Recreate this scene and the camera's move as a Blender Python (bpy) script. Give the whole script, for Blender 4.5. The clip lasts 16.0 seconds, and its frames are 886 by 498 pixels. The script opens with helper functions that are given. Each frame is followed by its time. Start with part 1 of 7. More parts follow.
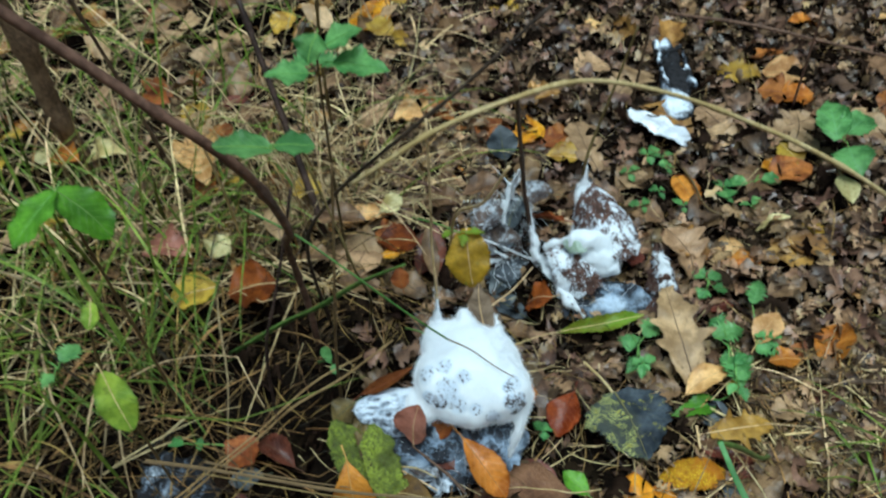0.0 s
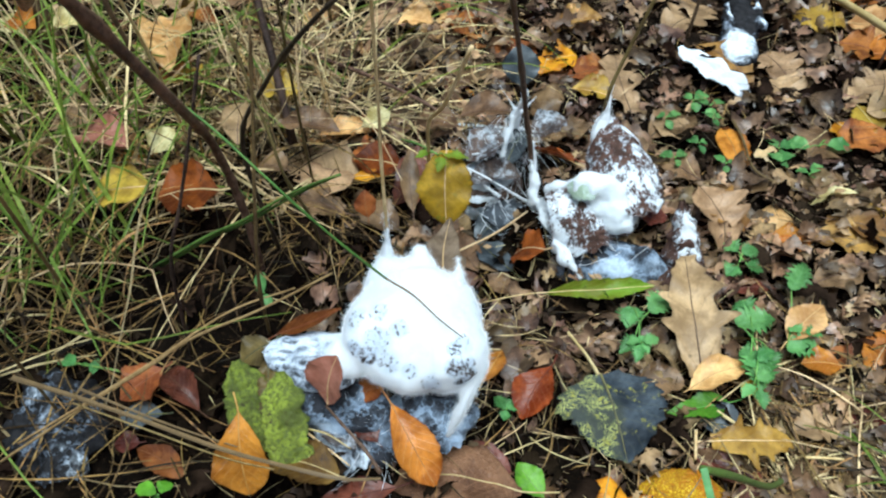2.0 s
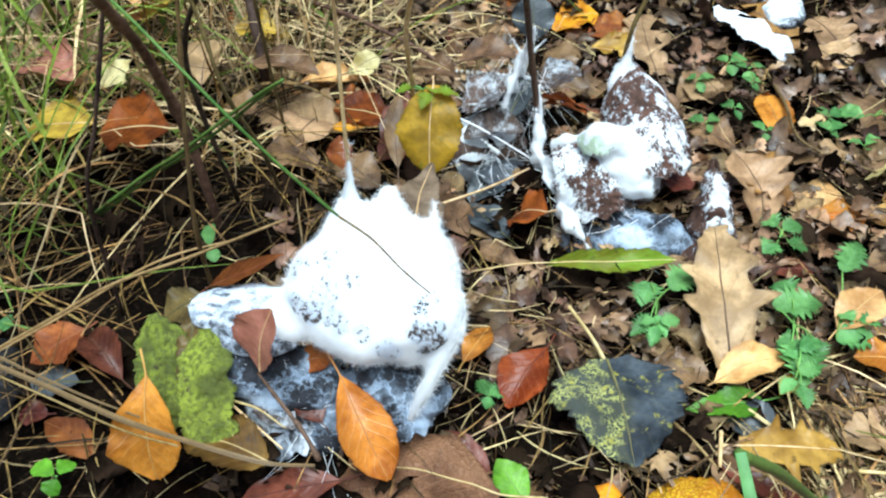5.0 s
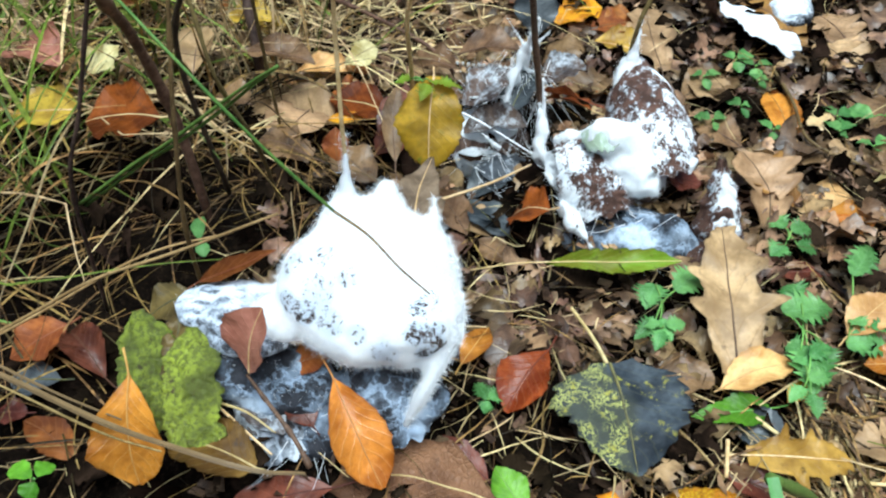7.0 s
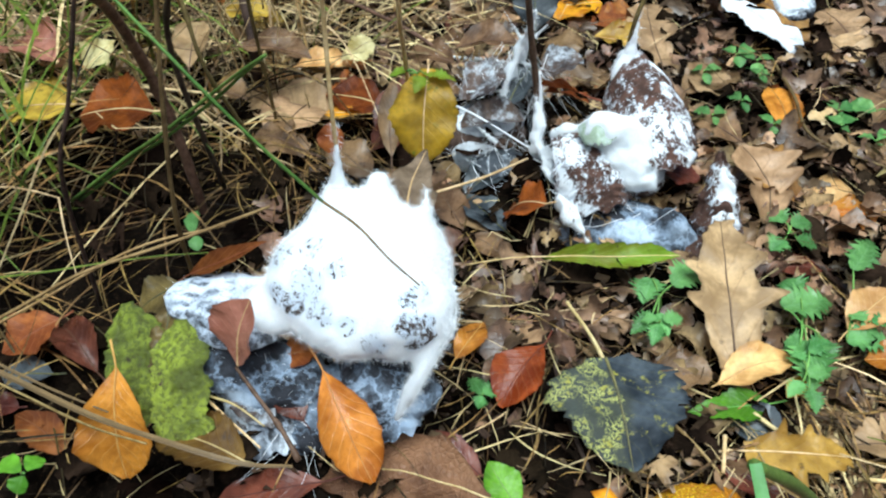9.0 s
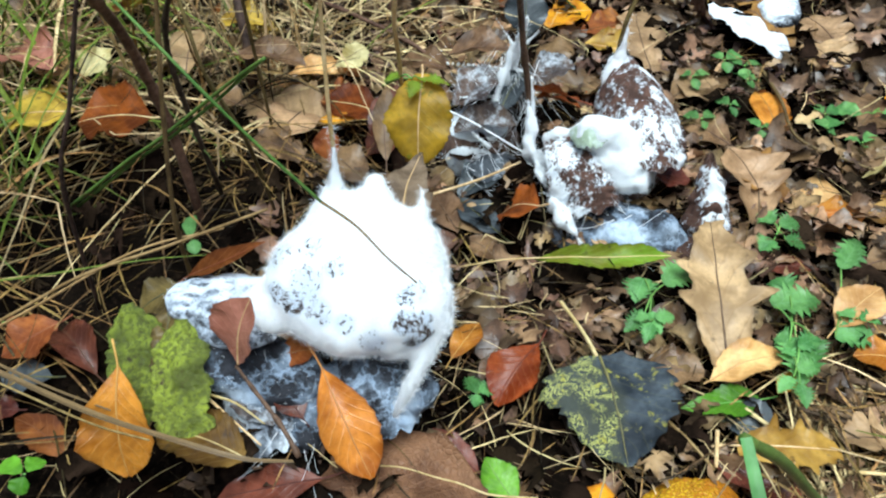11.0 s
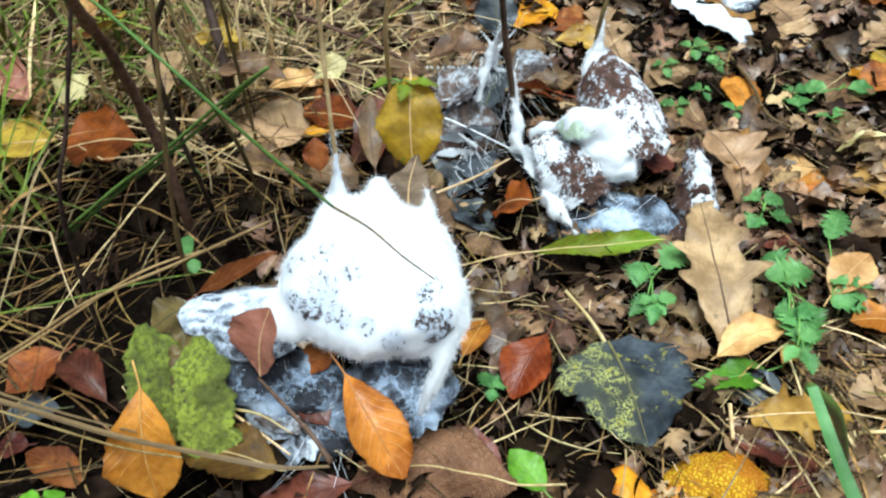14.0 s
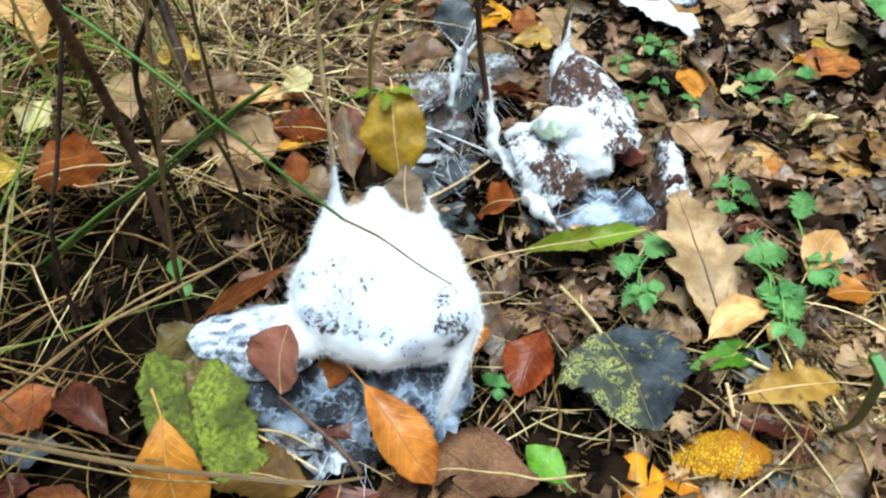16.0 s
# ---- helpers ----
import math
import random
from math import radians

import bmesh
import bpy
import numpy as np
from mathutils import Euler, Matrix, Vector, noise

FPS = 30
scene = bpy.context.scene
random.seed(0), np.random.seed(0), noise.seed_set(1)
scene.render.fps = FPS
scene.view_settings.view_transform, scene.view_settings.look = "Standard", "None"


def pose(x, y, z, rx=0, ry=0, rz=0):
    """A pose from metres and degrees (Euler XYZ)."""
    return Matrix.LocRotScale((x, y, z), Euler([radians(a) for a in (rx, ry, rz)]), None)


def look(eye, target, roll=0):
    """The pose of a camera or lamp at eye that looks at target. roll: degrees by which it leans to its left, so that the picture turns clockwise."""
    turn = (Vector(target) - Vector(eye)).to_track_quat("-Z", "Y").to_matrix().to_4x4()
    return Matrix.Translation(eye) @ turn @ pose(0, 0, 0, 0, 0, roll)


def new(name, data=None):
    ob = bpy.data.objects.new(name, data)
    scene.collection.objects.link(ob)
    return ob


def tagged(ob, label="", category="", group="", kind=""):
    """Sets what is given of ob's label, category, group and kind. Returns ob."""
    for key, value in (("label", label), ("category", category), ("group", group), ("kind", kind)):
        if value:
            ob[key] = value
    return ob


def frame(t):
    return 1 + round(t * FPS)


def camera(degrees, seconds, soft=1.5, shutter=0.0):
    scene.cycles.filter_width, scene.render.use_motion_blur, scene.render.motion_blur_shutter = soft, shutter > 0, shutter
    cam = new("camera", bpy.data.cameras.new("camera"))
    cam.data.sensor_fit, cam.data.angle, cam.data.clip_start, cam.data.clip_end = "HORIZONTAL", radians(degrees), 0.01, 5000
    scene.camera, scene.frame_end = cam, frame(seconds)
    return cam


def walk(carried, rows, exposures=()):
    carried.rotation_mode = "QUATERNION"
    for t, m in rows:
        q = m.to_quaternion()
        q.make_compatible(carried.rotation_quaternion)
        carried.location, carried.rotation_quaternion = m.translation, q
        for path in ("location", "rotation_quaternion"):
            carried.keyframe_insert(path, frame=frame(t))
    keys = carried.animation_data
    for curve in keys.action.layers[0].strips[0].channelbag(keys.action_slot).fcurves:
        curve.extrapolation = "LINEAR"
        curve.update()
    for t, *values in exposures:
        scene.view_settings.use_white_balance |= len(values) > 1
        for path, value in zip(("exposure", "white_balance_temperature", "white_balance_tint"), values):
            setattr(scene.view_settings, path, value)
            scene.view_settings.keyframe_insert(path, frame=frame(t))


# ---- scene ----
cam = camera(58.4, 16.0, soft=2.25, shutter=0.5)
PATH = [
    (0, (-0.028, -0.486, 0.639), (-0.098, 0.919, -0.783), -5.6),
    (0.5, (-0.014, -0.454, 0.595), (-0.079, 0.906, -0.871), -4.8),
    (1, (0.002, -0.43, 0.563), (-0.089, 0.935, -0.895), -2.8),
    (1.5, (0.012, -0.419, 0.54), (-0.129, 0.909, -0.949), -2.4),
    (2, (0.028, -0.404, 0.522), (-0.161, 0.916, -0.969), -2.1),
    (2.5, (0.037, -0.397, 0.499), (-0.183, 0.932, -0.98), -2.0),
    (3, (0.05, -0.387, 0.478), (-0.209, 0.96, -0.977), -0.7),
    (3.5, (0.05, -0.383, 0.453), (-0.218, 0.936, -1.026), -1.0),
    (4, (0.054, -0.37, 0.435), (-0.169, 0.976, -1.027), -0.1),
    (4.5, (0.05, -0.362, 0.425), (-0.187, 0.973, -1.045), -0.6),
    (5, (0.049, -0.365, 0.422), (-0.2, 0.977, -1.04), -1.4),
    (5.2, (0.051, -0.366, 0.422), (-0.174, 0.974, -1.045), -0.5),
    (7.3, (0.043, -0.35, 0.404), (-0.191, 0.985, -1.067), 0.1),
    (7.5, (0.043, -0.349, 0.401), (-0.198, 0.98, -1.075), -0.1),
    (8, (0.045, -0.349, 0.401), (-0.221, 0.974, -1.075), -1.2),
    (8.5, (0.046, -0.349, 0.401), (-0.214, 0.976, -1.074), -0.5),
    (9, (0.051, -0.352, 0.403), (-0.198, 0.986, -1.063), -0.6),
    (11.5, (0.05, -0.363, 0.404), (-0.174, 1.002, -1.041), -0.3),
    (12, (0.048, -0.364, 0.404), (-0.166, 1.002, -1.04), -0.3),
    (12.5, (0.05, -0.361, 0.406), (-0.158, 1.004, -1.041), -0.3),
    (13, (0.048, -0.359, 0.409), (-0.147, 1.007, -1.039), -0.1),
    (13.5, (0.035, -0.366, 0.403), (-0.158, 0.993, -1.052), -1.2),
    (14, (0.027, -0.372, 0.402), (-0.111, 1.022, -1.025), -1.9),
    (14.5, (0.017, -0.369, 0.409), (-0.084, 1.042, -1.004), -1.4),
    (15, (0.006, -0.371, 0.412), (-0.036, 1.04, -1.006), -2.1),
    (15.5, (-0.001, -0.373, 0.411), (0.006, 1.041, -1.003), -1.3),
    (16, (-0.009, -0.376, 0.406), (0.018, 1.031, -1.016), -1.1),
]
walk(cam, [(t, look(eye, target, roll)) for t, eye, target, roll in PATH],
     exposures=[(0.0, 0.04, 5130, -9), (0.5, 0.27, 5160, -8), (1.5, 0.48, 5230, -5), (2.5, 0.54, 5330, -2), (3.5, 0.8, 5380, -2), (5.0, 0.86, 5380, -2), (9.0, 0.64, 5440, -2), (16.0, 0.74, 5480, -2)])

# ---- world, sun, exposure ----
world = bpy.data.worlds.new("overcast_sky")
scene.world = world
world.use_nodes = True
wn = world.node_tree
sky = wn.nodes.new("ShaderNodeTexSky")
sky.sky_type = "NISHITA"
sky.sun_disc = False
sky.sun_elevation = radians(62)
sky.sun_rotation = radians(160)
sky.dust_density = 3.0
wn.links.new(sky.outputs[0], wn.nodes["Background"].inputs[0])
wn.nodes["Background"].inputs[1].default_value = 0.06

sun = new("sun", bpy.data.lights.new("sun", "SUN"))
sun.data.energy = 3.55
sun.data.angle = radians(38)
sun.data.color = (1.0, 0.97, 0.92)
sun.matrix_world = look((0.14, -0.22, 2.0), (0, 0, 0))


# ---- materials ----
def nodes_of(name):
    m = bpy.data.materials.new(name)
    m.use_nodes = True
    t = m.node_tree
    return m, t, t.nodes["Principled BSDF"]


def node(t, kind, **values):
    n = t.nodes.new(kind)
    for key, value in values.items():
        if key in n.inputs:
            n.inputs[key].default_value = value
    return n


def math_node(t, op, a, b=0.0, clamp=False):
    n = t.nodes.new("ShaderNodeMath")
    n.operation = op
    n.use_clamp = clamp
    for i, v in enumerate((a, b)):
        if isinstance(v, (int, float)):
            n.inputs[i].default_value = v
        else:
            t.links.new(v, n.inputs[i])
    return n.outputs[0]


def smooth(t, value, low, high):
    n = t.nodes.new("ShaderNodeMapRange")
    n.interpolation_type = "SMOOTHSTEP"
    t.links.new(value, n.inputs["Value"])
    n.inputs["From Min"].default_value = low
    n.inputs["From Max"].default_value = high
    return n.outputs["Result"]


def mix(t, fac, a, b):
    n = t.nodes.new("ShaderNodeMix")
    n.data_type = "RGBA"
    for slot, v in ((0, fac), (6, a), (7, b)):
        if isinstance(v, (int, float)):
            n.inputs[slot].default_value = v
        elif isinstance(v, tuple):
            n.inputs[slot].default_value = (*v, 1.0)[:4]
        else:
            t.links.new(v, n.inputs[slot])
    return n.outputs[2]


def noise_of(t, scale, detail=4.0, rough=0.55, shift=None, vector=None):
    n = node(t, "ShaderNodeTexNoise", Scale=scale, Detail=detail, Roughness=rough)
    if vector is None:
        vector = t.nodes.new("ShaderNodeTexCoord").outputs["Object"]
    if shift is not None:
        add = t.nodes.new("ShaderNodeVectorMath")
        add.operation = "ADD"
        t.links.new(vector, add.inputs[0])
        t.links.new(shift, add.inputs[1])
        vector = add.outputs[0]
    t.links.new(vector, n.inputs["Vector"])
    return n.outputs["Fac"]


def random_of(t, island):
    if island:
        return t.nodes.new("ShaderNodeNewGeometry").outputs["Random Per Island"]
    return t.nodes.new("ShaderNodeObjectInfo").outputs["Random"]


def varied(t, colour, rnd, hue=0.04, value=0.5):
    n = t.nodes.new("ShaderNodeHueSaturation")
    t.links.new(colour, n.inputs["Color"])
    t.links.new(math_node(t, "ADD", math_node(t, "MULTIPLY", rnd, hue), 0.5 - hue / 2), n.inputs["Hue"])
    other = math_node(t, "FRACT", math_node(t, "MULTIPLY", rnd, 7.31))
    t.links.new(math_node(t, "ADD", math_node(t, "MULTIPLY", other, value), 1 - value / 2), n.inputs["Value"])
    return n.outputs["Color"]


def bump(t, bsdf, height, strength, distance):
    b = node(t, "ShaderNodeBump", Strength=strength, Distance=distance)
    t.links.new(height, b.inputs["Height"])
    t.links.new(b.outputs[0], bsdf.inputs["Normal"])


def leaf_material(name, light, dark, vein, rough=0.4, spots=0.35, spot=(0.05, 0.03, 0.02), veins=8.0,
                  through_light=0.18, net=0.0, island=False, value=0.4, cover=0.0, vein_show=0.2, sheen=0.3, mottle=None, relief=0.0017, net_show=0.6, grain=None):
    """A leaf blade: two tones, a midrib with side veins, dark spots, slight gloss and light that shines through."""
    m, t, bsdf = nodes_of(name)
    rnd = random_of(t, island)
    shift = math_node(t, "MULTIPLY", rnd, 37.0)
    big = noise_of(t, 45.0, 3.0, 0.6, shift)
    fine = noise_of(t, 320.0, 4.0, 0.6, shift)
    dark = tuple(0.72 * v for v in dark)
    colour = mix(t, smooth(t, big, 0.36, 0.64), tuple(min(0.9, 1.06 * v) for v in light), dark)
    colour = mix(t, math_node(t, "MULTIPLY", smooth(t, fine, 0.4, 0.75), 0.4), colour, dark)
    wide = noise_of(t, 18.0, 2.0, 0.5, shift)
    colour = mix(t, math_node(t, "MULTIPLY", smooth(t, wide, 0.5, 0.75), 0.55), colour, tuple(0.45 * v for v in dark))
    uv = t.nodes.new("ShaderNodeTexCoord").outputs["UV"]
    sep = t.nodes.new("ShaderNodeSeparateXYZ")
    t.links.new(uv, sep.inputs[0])
    side = math_node(t, "ABSOLUTE", math_node(t, "SUBTRACT", sep.outputs[0], 0.5))
    along = math_node(t, "SUBTRACT", sep.outputs[1], math_node(t, "MULTIPLY", side, 0.55))
    wave = math_node(t, "ABSOLUTE", math_node(t, "SUBTRACT", math_node(t, "FRACT", math_node(t, "MULTIPLY", along, veins)), 0.5))
    ribs = smooth(t, wave, 0.40, 0.5)
    mid = smooth(t, side, 0.03, 0.0)
    lines = math_node(t, "MAXIMUM", ribs, mid)
    colour = mix(t, math_node(t, "MULTIPLY", lines, vein_show), colour, vein)
    height = math_node(t, "ADD", math_node(t, "MULTIPLY", lines, 0.18), math_node(t, "ADD", math_node(t, "MULTIPLY", fine, 0.5), big))
    if net:
        cell = node(t, "ShaderNodeTexVoronoi", Scale=net)
        cell.feature = "DISTANCE_TO_EDGE"
        t.links.new(t.nodes.new("ShaderNodeTexCoord").outputs["Object"], cell.inputs["Vector"])
        edge = smooth(t, cell.outputs["Distance"], 0.22, 0.0)
        colour = mix(t, math_node(t, "MULTIPLY", edge, net_show), colour, vein)
        height = math_node(t, "SUBTRACT", height, math_node(t, "MULTIPLY", edge, 1.5))
    if grain:
        g = noise_of(t, 420.0, 4.0, 0.65, shift)
        colour = mix(t, math_node(t, "MULTIPLY", smooth(t, g, 0.53, 0.42), 0.8), colour, grain)
        height = math_node(t, "ADD", height, math_node(t, "MULTIPLY", g, 3.0))
    if mottle:
        part_of = smooth(t, math_node(t, "ADD", sep.outputs[0], math_node(t, "MULTIPLY", math_node(t, "SUBTRACT", wide, 0.5), 0.8)), 0.42, 0.6)
        colour = mix(t, math_node(t, "MULTIPLY", part_of, 0.7), colour, (0.060, 0.064, 0.044))
        wander = math_node(t, "ADD", noise_of(t, 75.0, 4.0, 0.6, shift), math_node(t, "MULTIPLY", math_node(t, "SUBTRACT", part_of, 0.6), 0.18))
        thread = smooth(t, math_node(t, "ABSOLUTE", math_node(t, "SUBTRACT", noise_of(t, 300.0, 4.0, 0.65, shift), 0.5)), 0.05, 0.015)
        colour = mix(t, math_node(t, "MULTIPLY", thread, smooth(t, wander, 0.48, 0.62)), colour, mottle)
    if spots:
        s = smooth(t, noise_of(t, 130.0, 5.0, 0.7, shift), 0.60 - 0.06 * spots, 0.72)
        colour = mix(t, math_node(t, "MULTIPLY", s, min(1.0, spots * 2)), colour, spot)
    rim = smooth(t, math_node(t, "ADD", side, math_node(t, "MULTIPLY", math_node(t, "SUBTRACT", big, 0.5), 0.16)), 0.43, 0.5)
    colour = mix(t, math_node(t, "MULTIPLY", rim, 0.5), colour, tuple(0.5 * v for v in dark))
    colour = varied(t, colour, rnd, 0.03 if island else 0.012, value)
    if cover:
        c = smooth(t, noise_of(t, 95.0, 6.0, 0.7, shift), 0.62 - cover * 0.2, 0.74)
        colour = mix(t, c, colour, (0.66, 0.71, 0.77))
    t.links.new(colour, bsdf.inputs["Base Color"])
    film = math_node(t, "MULTIPLY", smooth(t, noise_of(t, 60.0, 4.0, 0.6, shift), 0.5, 0.62), -0.10 if sheen else 0.0)
    t.links.new(math_node(t, "ADD", math_node(t, "ADD", math_node(t, "MULTIPLY", fine, 0.3), rough - 0.13), film, True), bsdf.inputs["Roughness"])
    bsdf.inputs["Specular IOR Level"].default_value = sheen
    bump(t, bsdf, height, 0.45, relief)
    if through_light:
        tr = t.nodes.new("ShaderNodeBsdfTranslucent")
        t.links.new(colour, tr.inputs["Color"])
        both = t.nodes.new("ShaderNodeMixShader")
        both.inputs[0].default_value = through_light
        t.links.new(bsdf.outputs[0], both.inputs[1])
        t.links.new(tr.outputs[0], both.inputs[2])
        t.links.new(both.outputs[0], t.nodes["Material Output"].inputs[0])
    return m


def stem_material(name, light, dark, rough=0.55, island=False, value=0.5):
    m, t, bsdf = nodes_of(name)
    rnd = random_of(t, island)
    shift = math_node(t, "MULTIPLY", rnd, 37.0)
    fine = noise_of(t, 260.0, 5.0, 0.65, shift)
    big = noise_of(t, 40.0, 3.0, 0.6, shift)
    colour = mix(t, smooth(t, math_node(t, "ADD", math_node(t, "MULTIPLY", fine, 0.5), math_node(t, "MULTIPLY", big, 0.5)), 0.36, 0.62), light, dark)
    t.links.new(varied(t, colour, rnd, 0.03, value), bsdf.inputs["Base Color"])
    bsdf.inputs["Roughness"].default_value = rough
    bump(t, bsdf, fine, 0.5, 0.0008)
    bsdf.inputs["Specular IOR Level"].default_value = 0.15
    return m


def mould_material(name, under, low, high, white=(0.92, 0.93, 0.94), scale=70.0, tint=(0.74, 0.78, 0.84), share=0.35, glow=0.0, strands=0.0, stretch=1.0):
    """White mould: opaque fluff where the growth is thick, the leaf beneath it where it is thin."""
    m, t, bsdf = nodes_of(name)
    place = node(t, "ShaderNodeVectorMath")
    place.operation = "MULTIPLY"
    t.links.new(t.nodes.new("ShaderNodeTexCoord").outputs["Object"], place.inputs[0])
    place.inputs[1].default_value = (1.0, 1.0, stretch)
    a = noise_of(t, scale, 6.0, 0.62, vector=place.outputs[0])
    b = noise_of(t, scale * 4.5, 5.0, 0.7, vector=place.outputs[0])
    field = math_node(t, "ADD", math_node(t, "MULTIPLY", a, 1 - share), math_node(t, "MULTIPLY", b, share))
    att = t.nodes.new("ShaderNodeAttribute")
    att.attribute_name = "growth"
    field = math_node(t, "ADD", field, math_node(t, "SUBTRACT", att.outputs["Fac"], 0.5))
    if strands:
        wisp = math_node(t, "ABSOLUTE", math_node(t, "SUBTRACT", noise_of(t, scale * 1.7, 4.0, 0.6), 0.5))
        field = math_node(t, "ADD", field, math_node(t, "MULTIPLY", smooth(t, wisp, 0.05, 0.0), strands))
    thick = smooth(t, field, low, high)
    c = mix(t, smooth(t, b, 0.3, 0.65), tuple(0.55 * p + 0.45 * q for p, q in zip(tint, white)), white)
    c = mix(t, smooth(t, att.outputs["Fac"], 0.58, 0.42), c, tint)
    c = mix(t, smooth(t, att.outputs["Fac"], 0.72, 0.88), c, tuple(min(0.93, v * 1.12) for v in white))
    base = mix(t, smooth(t, noise_of(t, 150.0, 4.0), 0.35, 0.65), under, tuple(v * 0.45 for v in under))
    t.links.new(mix(t, thick, base, c), bsdf.inputs["Base Color"])
    bsdf.inputs["Roughness"].default_value = 0.8
    bsdf.inputs["Specular IOR Level"].default_value = 0.2
    if glow:
        bsdf.inputs["Subsurface Weight"].default_value = glow
        bsdf.inputs["Subsurface Radius"].default_value = (1.0, 1.0, 1.0)
        bsdf.inputs["Subsurface Scale"].default_value = 0.018
    bump(t, bsdf, math_node(t, "ADD", math_node(t, "MULTIPLY", thick, 0.8), b), 0.5, 0.002)
    return m


